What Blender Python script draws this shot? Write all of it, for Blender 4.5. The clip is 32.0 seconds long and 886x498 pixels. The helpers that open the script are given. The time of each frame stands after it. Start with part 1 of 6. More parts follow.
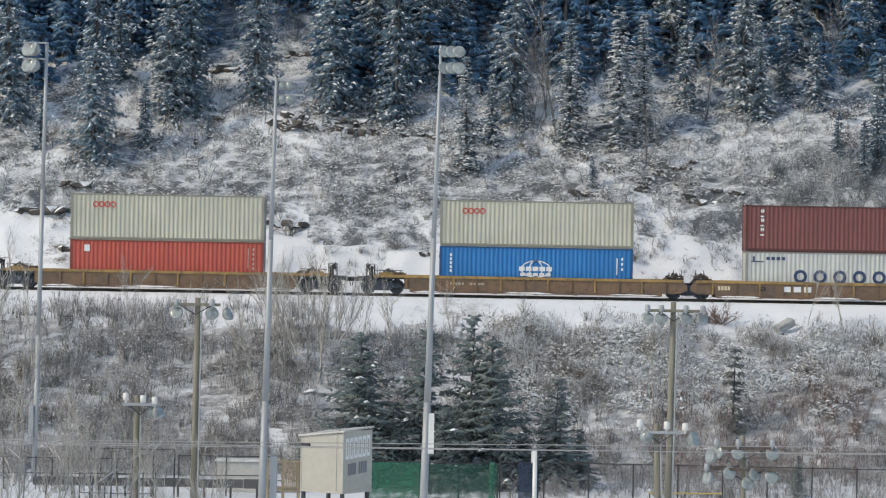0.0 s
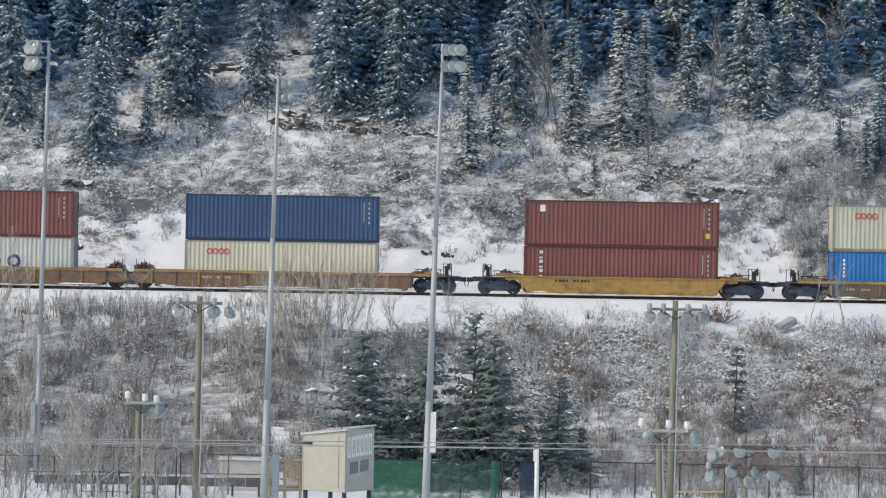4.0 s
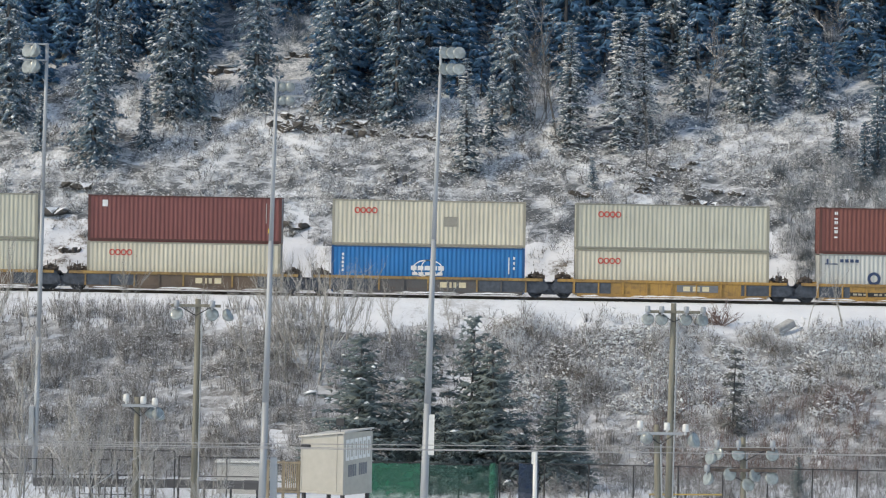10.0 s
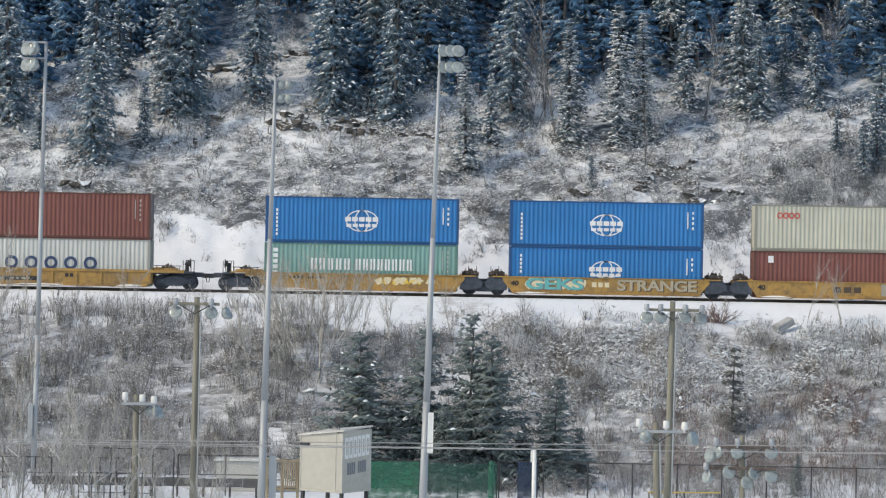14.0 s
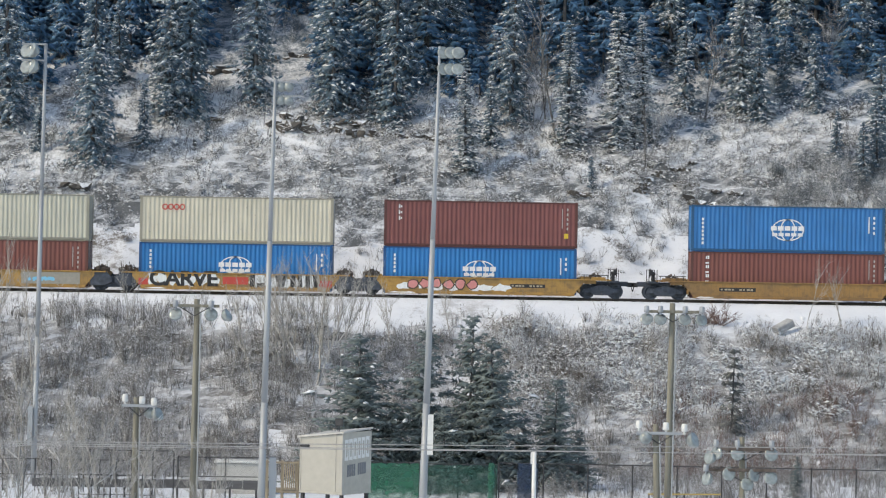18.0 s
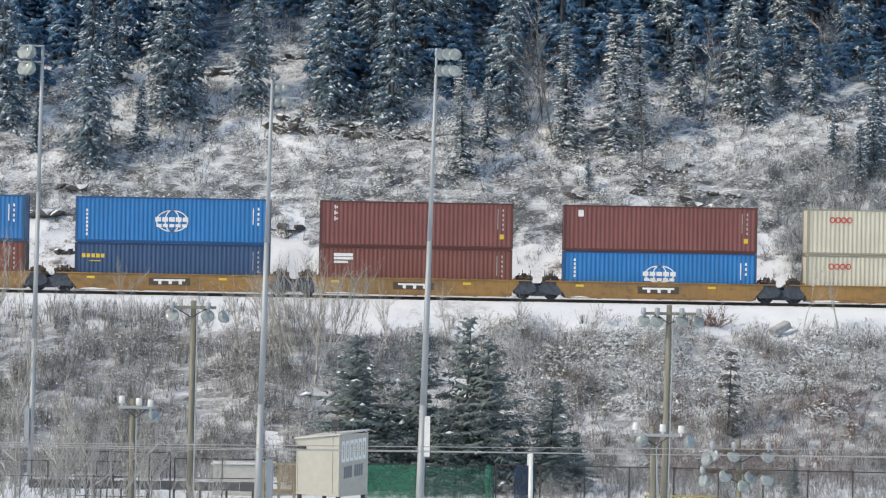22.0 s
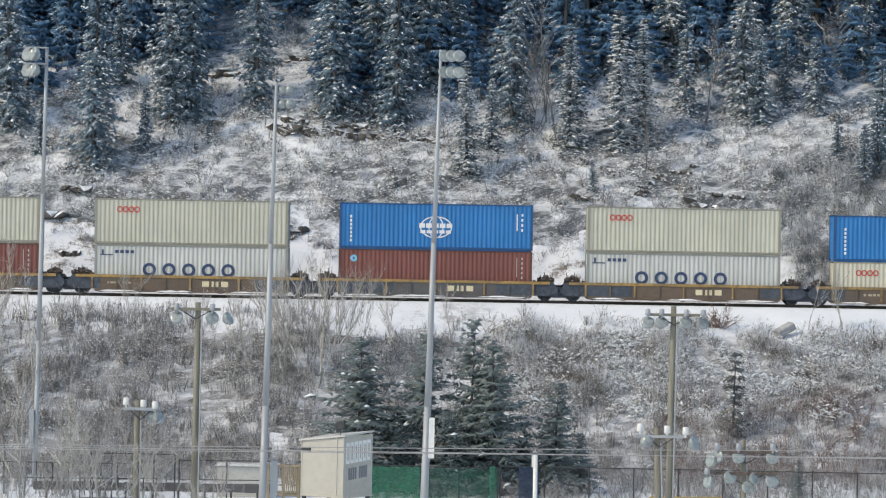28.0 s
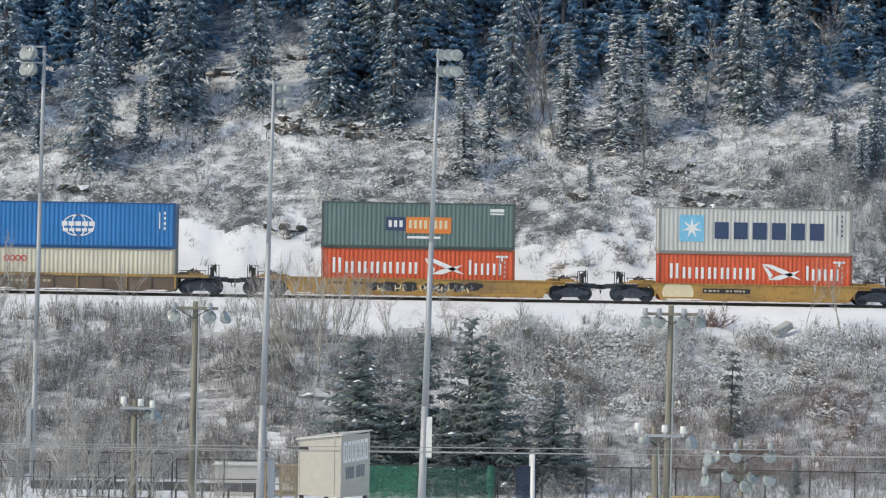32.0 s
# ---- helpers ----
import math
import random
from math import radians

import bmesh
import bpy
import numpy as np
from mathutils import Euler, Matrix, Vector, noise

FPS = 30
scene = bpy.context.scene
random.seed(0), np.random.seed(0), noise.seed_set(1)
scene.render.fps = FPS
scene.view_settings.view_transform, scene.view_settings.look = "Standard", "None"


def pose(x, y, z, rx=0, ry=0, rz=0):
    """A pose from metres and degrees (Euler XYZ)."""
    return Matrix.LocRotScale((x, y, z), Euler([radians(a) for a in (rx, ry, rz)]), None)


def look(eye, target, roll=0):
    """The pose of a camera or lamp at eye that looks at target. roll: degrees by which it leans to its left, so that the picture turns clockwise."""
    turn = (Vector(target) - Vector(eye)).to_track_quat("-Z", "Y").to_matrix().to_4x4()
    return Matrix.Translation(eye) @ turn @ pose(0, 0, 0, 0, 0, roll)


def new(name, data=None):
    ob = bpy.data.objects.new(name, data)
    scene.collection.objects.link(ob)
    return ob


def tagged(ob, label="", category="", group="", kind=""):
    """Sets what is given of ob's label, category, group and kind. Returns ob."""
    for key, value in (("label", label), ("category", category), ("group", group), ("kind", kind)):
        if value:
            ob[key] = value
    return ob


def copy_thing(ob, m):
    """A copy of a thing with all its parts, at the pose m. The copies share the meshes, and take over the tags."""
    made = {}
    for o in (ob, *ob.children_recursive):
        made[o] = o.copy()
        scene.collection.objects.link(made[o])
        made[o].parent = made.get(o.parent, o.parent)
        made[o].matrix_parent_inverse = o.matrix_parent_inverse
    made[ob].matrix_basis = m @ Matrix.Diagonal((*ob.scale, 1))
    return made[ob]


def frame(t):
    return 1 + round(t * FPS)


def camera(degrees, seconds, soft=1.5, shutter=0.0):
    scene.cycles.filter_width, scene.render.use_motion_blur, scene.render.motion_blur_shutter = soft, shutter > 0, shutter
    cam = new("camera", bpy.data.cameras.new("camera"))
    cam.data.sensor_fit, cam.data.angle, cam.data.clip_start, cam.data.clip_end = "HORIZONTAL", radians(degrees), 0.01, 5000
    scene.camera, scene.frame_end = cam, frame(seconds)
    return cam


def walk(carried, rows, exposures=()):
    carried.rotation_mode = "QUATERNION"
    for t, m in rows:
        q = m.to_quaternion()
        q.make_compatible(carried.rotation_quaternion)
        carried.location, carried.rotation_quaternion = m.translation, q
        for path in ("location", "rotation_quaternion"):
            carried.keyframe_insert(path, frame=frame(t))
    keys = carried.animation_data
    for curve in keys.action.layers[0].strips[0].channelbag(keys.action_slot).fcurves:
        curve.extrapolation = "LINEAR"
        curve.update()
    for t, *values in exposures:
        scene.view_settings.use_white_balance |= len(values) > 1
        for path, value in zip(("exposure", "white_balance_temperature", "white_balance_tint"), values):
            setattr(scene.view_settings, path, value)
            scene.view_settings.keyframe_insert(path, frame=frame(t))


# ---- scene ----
# ---- camera: it stands still and sways a little: (seconds, pan, tilt, roll) ----
cam = camera(15.88, 32.0, soft=1.18)
EYE = (0.0, 0.0, 12.5)
SWAY = [
    (0, -0.0052, -0.0064, 1.030),
    (0.5, 0.0165, -0.0222, 1.006),
    (1, -0.0172, -0.0190, 1.013),
    (1.5, -0.0449, -0.0406, 1.027),
    (2, -0.0049, -0.0572, 1.029),
    (2.5, 0.0286, -0.0719, 1.008),
    (3, 0.0138, -0.0340, 1.022),
    (3.5, 0.0398, -0.0384, 1.032),
    (5.5, -0.0328, -0.0083, 1.006),
    (6, -0.0227, -0.0397, 1.022),
    (6.5, -0.0353, -0.0008, 1.038),
    (7, -0.0165, 0.0096, 1.025),
    (7.5, 0.0065, -0.0026, 1.019),
    (8, 0.0420, 0.0215, 1.019),
    (8.5, 0.0416, 0.0073, 1.005),
    (9, 0.0000, 0.0000, 1.030),
    (9.5, 0.0146, 0.0078, 1.021),
    (10, -0.0011, 0.0145, 1.020),
    (10.5, -0.0296, 0.0228, 1.012),
    (11, -0.0274, 0.0006, 1.011),
    (11.5, -0.0067, -0.0141, 1.022),
    (12, -0.0039, -0.0078, 1.036),
    (12.5, -0.0163, -0.0531, 1.035),
    (13, -0.0186, -0.0373, 1.033),
    (13.5, -0.0314, -0.0229, 1.031),
    (14, -0.0197, -0.0190, 1.011),
    (14.5, -0.0167, -0.0068, 1.034),
    (16.5, -0.0161, -0.0243, 1.002),
    (17, -0.0020, -0.0376, 1.025),
    (17.5, -0.0190, 0.0016, 1.049),
    (18, -0.0220, 0.0139, 0.986),
    (18.5, -0.0034, 0.0222, 1.035),
    (19, 0.0082, 0.0091, 1.033),
    (19.5, 0.0125, 0.0225, 1.057),
    (20, -0.0164, 0.0343, 0.997),
    (20.5, -0.0173, 0.0315, 1.040),
    (21, -0.0325, -0.0078, 1.030),
    (21.5, -0.0669, 0.0562, 0.989),
    (22, -0.0785, 0.0457, 1.021),
    (22.5, -0.0469, 0.0726, 1.005),
    (23, -0.0310, 0.0840, 1.011),
    (23.5, -0.0120, 0.0484, 1.029),
    (24, -0.0304, 0.0408, 1.023),
    (24.5, 0.0014, 0.0430, 0.945),
    (25, -0.0037, 0.0473, 0.957),
    (25.5, -0.0168, 0.0972, 0.925),
    (27.5, -0.0035, 0.0645, 0.945),
    (28, -0.0005, 0.0721, 0.973),
    (28.5, 0.0456, 0.0269, 0.990),
    (29, 0.0272, 0.0248, 0.955),
    (29.5, 0.0186, 0.0429, 0.973),
    (30, 0.0195, 0.0354, 0.948),
    (30.5, 0.0139, 0.0639, 0.977),
    (31, -0.0236, 0.0698, 0.992),
    (31.5, -0.0486, 0.0571, 1.003),
    (32, -0.0462, 0.0571, 0.982),
]
walk(cam, [(t, pose(*EYE, 90 + tilt, 0, pan) @ pose(0, 0, 0, 0, 0, roll)) for t, pan, tilt, roll in SWAY], exposures=[(0, 0.50, 7500, 6), (2, 0.58, 7500, 6), (6, 0.55, 7500, 6), (10, 0.57, 7500, 6), (14, 0.61, 7500, 6), (17, 0.61, 7500, 6), (20, 0.69, 7500, 6), (22, 0.73, 7500, 6), (23, 0.73, 7500, 6), (24, 0.66, 7500, 6), (25, 0.57, 7500, 6), (28, 0.66, 7500, 6), (30, 0.63, 7500, 6), (32, 0.61, 7500, 6)])

# ---- how far the train has come along the track: (seconds, metres) ----
RUN = [
    (0, 122.65),
    (1, 108.95),
    (2, 95.31),
    (3, 81.63),
    (3.5, 74.83),
    (5.5, 47.60),
    (6, 40.77),
    (7, 27.13),
    (8, 13.54),
    (9, 0.00),
    (10, -13.50),
    (11, -27.09),
    (12, -40.62),
    (13, -54.16),
    (14, -67.76),
    (14.5, -74.51),
    (16.5, -101.58),
    (17, -108.39),
    (18, -121.86),
    (19, -135.36),
    (20, -148.89),
    (21, -162.36),
    (22, -175.83),
    (22.5, -182.60),
    (23, -188.89),
    (23.5, -195.62),
    (24, -202.31),
    (25, -215.81),
    (25.5, -222.53),
    (27.5, -249.30),
    (28, -256.02),
    (29, -269.40),
    (30, -282.81),
    (31, -296.13),
    (32, -309.51),
]
# ---- world and sun ----
SUN_DIR = Vector((-0.80, -0.44, 0.84)).normalized()
world = bpy.data.worlds.new("world")
scene.world = world
world.use_nodes = True
wn = world.node_tree.nodes
sky = wn.new("ShaderNodeTexSky")
sky.sky_type, sky.sun_disc = "NISHITA", False
sky.sun_elevation = math.asin(SUN_DIR.z)
sky.sun_rotation = math.atan2(SUN_DIR.x, SUN_DIR.y)
sky.altitude, sky.dust_density = 600, 1.5
world.node_tree.links.new(sky.outputs[0], wn["Background"].inputs[0])
wn["Background"].inputs[1].default_value = 0.15
sun = new("sun", bpy.data.lights.new("sun", "SUN"))
sun.data.energy, sun.data.angle, sun.data.color = 1.08, radians(1.5), (1.0, 0.88, 0.70)
sun.matrix_world = look(SUN_DIR * 300, (0, 0, 0))


# ---- materials ----
def nodes_of(name, rough=0.7, metal=0.0):
    m = bpy.data.materials.new(name)
    m.use_nodes = True
    nt = m.node_tree
    b = nt.nodes["Principled BSDF"]
    b.inputs["Roughness"].default_value = rough
    b.inputs["Metallic"].default_value = metal
    return m, nt, b


def put(nt, kind, **values):
    n = nt.nodes.new(kind)
    for k, v in values.items():
        n.inputs[k.replace("_", " ")].default_value = v
    return n


def mix(nt, fac, a, b):
    n = nt.nodes.new("ShaderNodeMix")
    n.data_type = "RGBA"
    for sock, v in ((n.inputs[0], fac), (n.inputs[6], a), (n.inputs[7], b)):
        if isinstance(v, (tuple, list)):
            sock.default_value = (*v[:3], 1)
        elif isinstance(v, (int, float)):
            sock.default_value = v
        else:
            nt.links.new(v, sock)
    return n.outputs[2]


def ramp(nt, src, lo, hi, a=0.0, b=1.0):
    n = nt.nodes.new("ShaderNodeMapRange")
    for i, v in ((1, lo), (2, hi), (3, a), (4, b)):
        n.inputs[i].default_value = v
    nt.links.new(src, n.inputs[0])
    return n.outputs[0]


def math_node(nt, op, a, b):
    n = nt.nodes.new("ShaderNodeMath")
    n.operation = op
    for sock, v in ((n.inputs[0], a), (n.inputs[1], b)):
        if isinstance(v, (int, float)):
            sock.default_value = v
        else:
            nt.links.new(v, sock)
    return n.outputs[0]


def noise_tex(nt, scale, detail=4.0, stretch=(1, 1, 1), space="Object", shift=None):
    tc = nt.nodes.new("ShaderNodeTexCoord")
    mp = nt.nodes.new("ShaderNodeMapping")
    mp.inputs["Scale"].default_value = stretch
    if space == "World":
        geo = nt.nodes.new("ShaderNodeNewGeometry")
        nt.links.new(geo.outputs["Position"], mp.inputs[0])
    else:
        nt.links.new(tc.outputs[space], mp.inputs[0])
    if shift is not None:
        nt.links.new(shift, mp.inputs["Location"])
    n = put(nt, "ShaderNodeTexNoise", Scale=scale, Detail=detail)
    nt.links.new(mp.outputs[0], n.inputs["Vector"])
    return n.outputs[0]


def bump(nt, b, src, strength, dist):
    n = put(nt, "ShaderNodeBump", Strength=strength, Distance=dist)
    nt.links.new(src, n.inputs["Height"])
    nt.links.new(n.outputs[0], b.inputs["Normal"])


def per_object(nt, scale=40.0):
    info = nt.nodes.new("ShaderNodeObjectInfo")
    return info, math_node(nt, "MULTIPLY", info.outputs["Random"], scale)


def painted(name, colour, dirt=0.5, rough=0.55, rust=0.25):
    """Weathered paint: fade, vertical grime streaks, rust specks."""
    m, nt, b = nodes_of(name, rough)
    info, sh = per_object(nt)
    broad = noise_tex(nt, 0.45, 3, shift=sh)
    streak = noise_tex(nt, 3.0, 5, (1.6, 1.6, 0.12), shift=sh)
    fine = noise_tex(nt, 9.0, 6, (1, 1, 0.5), shift=sh)
    pale = tuple(min(1, c * 1.12 + 0.012) for c in colour)
    dark = tuple(c * 0.62 + 0.012 for c in colour)
    c = mix(nt, ramp(nt, broad, 0.35, 0.7), colour, pale)
    c = mix(nt, ramp(nt, streak, 0.48, 0.78, 0, dirt), c, dark)
    c = mix(nt, ramp(nt, fine, 0.66, 0.75, 0, rust), c, (0.16, 0.075, 0.04))
    nt.links.new(c, b.inputs["Base Color"])
    nt.links.new(ramp(nt, broad, 0.3, 0.7, rough - 0.08, rough + 0.15), b.inputs["Roughness"])
    bump(nt, b, fine, 0.12, 0.01)
    return m


def grimy(name, colour, rust=(0.10, 0.062, 0.042), soot=(0.075, 0.068, 0.064), amount=0.5):
    """Railway paint: faded patches, rust blooms, soot and vertical runs."""
    m, nt, b = nodes_of(name, 0.7)
    info, sh = per_object(nt)
    broad = noise_tex(nt, 0.55, 4, (1, 1, 1.5), shift=sh)
    patch = noise_tex(nt, 2.2, 6, (1, 1, 1.6), shift=sh)
    runs = noise_tex(nt, 7.0, 4, (1.4, 1.4, 0.15), shift=sh)
    grain = noise_tex(nt, 16.0, 4, shift=sh)
    c = mix(nt, grain, tuple(x * 0.8 for x in colour), tuple(min(1, x * 1.2) for x in colour))
    c = mix(nt, ramp(nt, broad, 0.42, 0.68, 0, amount), c, soot)
    c = mix(nt, ramp(nt, patch, 0.52, 0.68, 0, amount * 0.9), c, rust)
    c = mix(nt, ramp(nt, runs, 0.5, 0.75, 0, amount * 0.8), c, soot)
    nt.links.new(c, b.inputs["Base Color"])
    bump(nt, b, patch, 0.25, 0.02)
    return m


def plain(name, colour, rough=0.6, metal=0.0, vary=0.25, scale=6.0, stretch=(1, 1, 1)):
    m, nt, b = nodes_of(name, rough, metal)
    info, sh = per_object(nt)
    n = noise_tex(nt, scale, 5, stretch, shift=sh)
    n2 = noise_tex(nt, scale * 0.15, 2, stretch, shift=sh)
    c = mix(nt, ramp(nt, n, 0.3, 0.7), tuple(x * (1 - vary) for x in colour), tuple(min(1, x * (1 + vary * 0.6)) for x in colour))
    c = mix(nt, ramp(nt, n2, 0.4, 0.75, 0, 0.5), c, tuple(x * (1 - vary) for x in colour))
    nt.links.new(c, b.inputs["Base Color"])
    bump(nt, b, n, 0.15, 0.01)
    return m


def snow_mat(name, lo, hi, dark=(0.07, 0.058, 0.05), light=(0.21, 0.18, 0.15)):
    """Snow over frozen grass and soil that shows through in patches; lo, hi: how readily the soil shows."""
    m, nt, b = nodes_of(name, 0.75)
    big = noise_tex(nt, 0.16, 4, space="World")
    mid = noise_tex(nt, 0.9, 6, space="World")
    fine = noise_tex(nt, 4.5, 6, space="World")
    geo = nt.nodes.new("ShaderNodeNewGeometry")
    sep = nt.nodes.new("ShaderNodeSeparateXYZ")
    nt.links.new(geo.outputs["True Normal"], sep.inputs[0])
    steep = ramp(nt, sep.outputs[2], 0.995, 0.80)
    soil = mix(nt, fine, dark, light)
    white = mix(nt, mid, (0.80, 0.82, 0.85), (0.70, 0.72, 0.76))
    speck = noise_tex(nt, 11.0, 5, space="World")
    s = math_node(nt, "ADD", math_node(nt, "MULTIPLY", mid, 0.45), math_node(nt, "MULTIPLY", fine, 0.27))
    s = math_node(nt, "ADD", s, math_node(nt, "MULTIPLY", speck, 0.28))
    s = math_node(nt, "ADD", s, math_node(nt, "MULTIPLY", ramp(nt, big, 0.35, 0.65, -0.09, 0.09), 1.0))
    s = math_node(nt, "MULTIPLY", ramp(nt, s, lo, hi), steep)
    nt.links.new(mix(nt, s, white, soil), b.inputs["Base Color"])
    b.inputs["Subsurface Weight"].default_value = 0.0
    h = math_node(nt, "ADD", math_node(nt, "MULTIPLY", mid, 1.0), math_node(nt, "MULTIPLY", fine, 0.35))
    bump(nt, b, h, 0.55, 0.18)
    return m


def twig_mat(name, dark, light, snow=0.5, top=0.15):
    """Bare bark that varies from twig to twig, with rime and snow on the upper side."""
    m, nt, b = nodes_of(name, 0.85)
    geo = nt.nodes.new("ShaderNodeNewGeometry")
    sep = nt.nodes.new("ShaderNodeSeparateXYZ")
    nt.links.new(geo.outputs["True Normal"], sep.inputs[0])
    c = mix(nt, geo.outputs["Random Per Island"], dark, light)
    patch = noise_tex(nt, 0.5, 4, space="World")
    up = math_node(nt, "MULTIPLY", ramp(nt, sep.outputs[2], top, top + 0.45), ramp(nt, patch, 0.56 - snow * 0.3, 0.68 - snow * 0.25))
    c = mix(nt, up, c, (0.78, 0.80, 0.84))
    nt.links.new(c, b.inputs["Base Color"])
    return m


def needle_mat(name, a, bcol, snow, clump):
    m, nt, b = nodes_of(name, 0.7)
    geo = nt.nodes.new("ShaderNodeNewGeometry")
    info = nt.nodes.new("ShaderNodeObjectInfo")
    sep = nt.nodes.new("ShaderNodeSeparateXYZ")
    nt.links.new(geo.outputs["True Normal"], sep.inputs[0])
    c = mix(nt, geo.outputs["Random Per Island"], a, bcol)
    patch = noise_tex(nt, clump, 3, space="World")
    lim = ramp(nt, info.outputs["Random"], 0, 1, 0.66 - snow * 0.3, 0.56 - snow * 0.3)
    k = ramp(nt, math_node(nt, "SUBTRACT", patch, lim), 0.0, 0.07)
    up = math_node(nt, "MULTIPLY", ramp(nt, sep.outputs[2], 0.2, 0.55), k)
    c = mix(nt, up, c, (0.78, 0.80, 0.83))
    nt.links.new(c, b.inputs["Base Color"])
    return m


M_SNOW = snow_mat("snow_ground", 0.395, 0.555, (0.048, 0.055, 0.063), (0.145, 0.156, 0.168))
# soil tones blued: haze and shade of the wood painted into its floor
M_WOODFLOOR = snow_mat("haze_blue_wood_floor", 0.40, 0.56, (0.036, 0.062, 0.092), (0.095, 0.145, 0.195))
M_BANK = snow_mat("bank_snow", 0.55, 0.66)
M_LITTER = snow_mat("snow_and_litter", 0.285, 0.50, (0.064, 0.062, 0.062), (0.19, 0.182, 0.175))
M_TWIG = twig_mat("twigs", (0.068, 0.067, 0.068), (0.26, 0.25, 0.242), 0.75)
M_BRAMBLE = twig_mat("bramble_twigs", (0.08, 0.069, 0.06), (0.27, 0.24, 0.21), 0.75, -0.15)
M_TWIG_HILL = twig_mat("twigs_hill", (0.048, 0.050, 0.053), (0.205, 0.208, 0.212), 0.6, 0.05)
# bark tones blued to put the hillside's haze into the twigs
M_TWIG_HAZE = twig_mat("haze_blue_twigs", (0.06, 0.078, 0.094), (0.17, 0.20, 0.22), 0.6, 0.05)
M_TWIG_RED = twig_mat("twigs_red", (0.10, 0.06, 0.055), (0.26, 0.18, 0.16), 0.4)
M_BIRCH = twig_mat("pale_bark", (0.26, 0.25, 0.235), (0.45, 0.44, 0.415), 0.5)
# needle colours lifted and blued: the hill's haze is painted into the foliage
M_NEEDLE_HAZE = needle_mat("needles", (0.082, 0.158, 0.240), (0.145, 0.200, 0.232), 0.22, 1.7)
M_NEEDLE_SNOWY = needle_mat("snowy_needles", (0.090, 0.152, 0.215), (0.155, 0.202, 0.222), 0.45, 1.7)
# bluer still, to paint the deeper haze inside the wood
M_NEEDLE_HAZE_BLUE = needle_mat("haze_blue_needles", (0.062, 0.168, 0.310), (0.092, 0.198, 0.318), 0.06, 1.3)
# greyer and paler, so that the thin spruce stands out less
M_NEEDLE_GREY = needle_mat("grey_needles", (0.125, 0.140, 0.142), (0.195, 0.200, 0.195), -0.3, 1.3)
M_PAD = plain("settled_snow", (0.80, 0.82, 0.85), 0.8, 0, 0.06, 5)
# lighter than spruce green, with haze over the foot spruces painted in
M_NEEDLE_LOW = needle_mat("needles_low", (0.130, 0.172, 0.182), (0.170, 0.210, 0.214), -0.6, 1.3)
M_BARK = plain("bark", (0.092, 0.094, 0.100), 0.9, 0, 0.4, 8, (1, 1, 0.2))
M_STEEL = plain("galvanised_steel", (0.36, 0.38, 0.40), 0.5, 0.25, 0.12, 3, (1, 1, 0.1))
M_WOODPOLE = plain("weathered_pole", (0.22, 0.21, 0.17), 0.85, 0, 0.35, 9, (1, 1, 0.06))
M_TIMBER = plain("timber", (0.30, 0.255, 0.19), 0.8, 0, 0.35, 7, (1, 1, 0.2))
M_WHITE = plain("white_enamel", (0.72, 0.72, 0.70), 0.4, 0, 0.10, 6)
M_REFLECT = plain("frosted_reflector", (0.30, 0.335, 0.335), 0.22, 0.1, 0.35, 5)
M_DARK = plain("dark_iron", (0.048, 0.050, 0.056), 0.6, 0.3, 0.4, 5)
# iron made lighter and bluer: haze painted into the running gear
M_TRUCK = plain("hazed_truck_iron", (0.066, 0.080, 0.106), 0.7, 0.2, 0.45, 4)
M_GEAR = plain("rusty_iron", (0.13, 0.105, 0.092), 0.8, 0.1, 0.55, 5)
M_SLATE = plain("dark_blue_plate", (0.075, 0.09, 0.115), 0.75, 0.1, 0.4, 3)
M_RAIL = plain("rail_steel", (0.06, 0.05, 0.045), 0.5, 0.5, 0.3, 4, (0.1, 1, 1))
M_TIE = plain("tie", (0.06, 0.05, 0.045), 0.9, 0, 0.4, 5)
M_HUT = plain("beige_siding", (0.44, 0.425, 0.382), 0.6, 0, 0.10, 3)
M_HUTGREY = plain("grey_siding", (0.44, 0.42, 0.37), 0.65, 0, 0.12, 3)
M_HUTROOF = plain("pale_roofing", (0.52, 0.51, 0.485), 0.7, 0, 0.10, 4)
M_FENCE = plain("fence_black", (0.055, 0.056, 0.06), 0.6, 0.2, 0.3, 5)
M_BOARD = plain("grey_boards", (0.105, 0.105, 0.11), 0.8, 0, 0.3, 4, (0.2, 1, 1))
M_WIRE = plain("cable", (0.34, 0.34, 0.34), 0.6, 0, 0.2, 3)
M_YELLOW = plain("yellow_cap", (0.48, 0.35, 0.10), 0.5, 0, 0.12, 5)



def sheer(name, colour, see):
    """Woven mesh that lets part of the view through."""
    m, nt, b = nodes_of(name, 0.8)
    n = noise_tex(nt, 1.8, 6, (1, 1, 1.8))
    c = mix(nt, n, tuple(x * 0.7 for x in colour), tuple(x * 1.3 for x in colour))
    nt.links.new(c, b.inputs["Base Color"])
    t = nt.nodes.new("ShaderNodeBsdfTransparent")
    mx = nt.nodes.new("ShaderNodeMixShader")
    nt.links.new(ramp(nt, n, 0.36, 0.66, see - 0.22, see + 0.26), mx.inputs[0])
    nt.links.new(b.outputs[0], mx.inputs[1])
    nt.links.new(t.outputs[0], mx.inputs[2])
    nt.links.new(mx.outputs[0], nt.nodes["Material Output"].inputs[0])
    return m


M_GREEN = sheer("green_mesh", (0.03, 0.15, 0.10), 0.36)
M_GREEN_DARK = sheer("dark_green_mesh", (0.025, 0.10, 0.08), 0.55)
M_NAVY = sheer("navy_mesh", (0.02, 0.04, 0.08), 0.38)

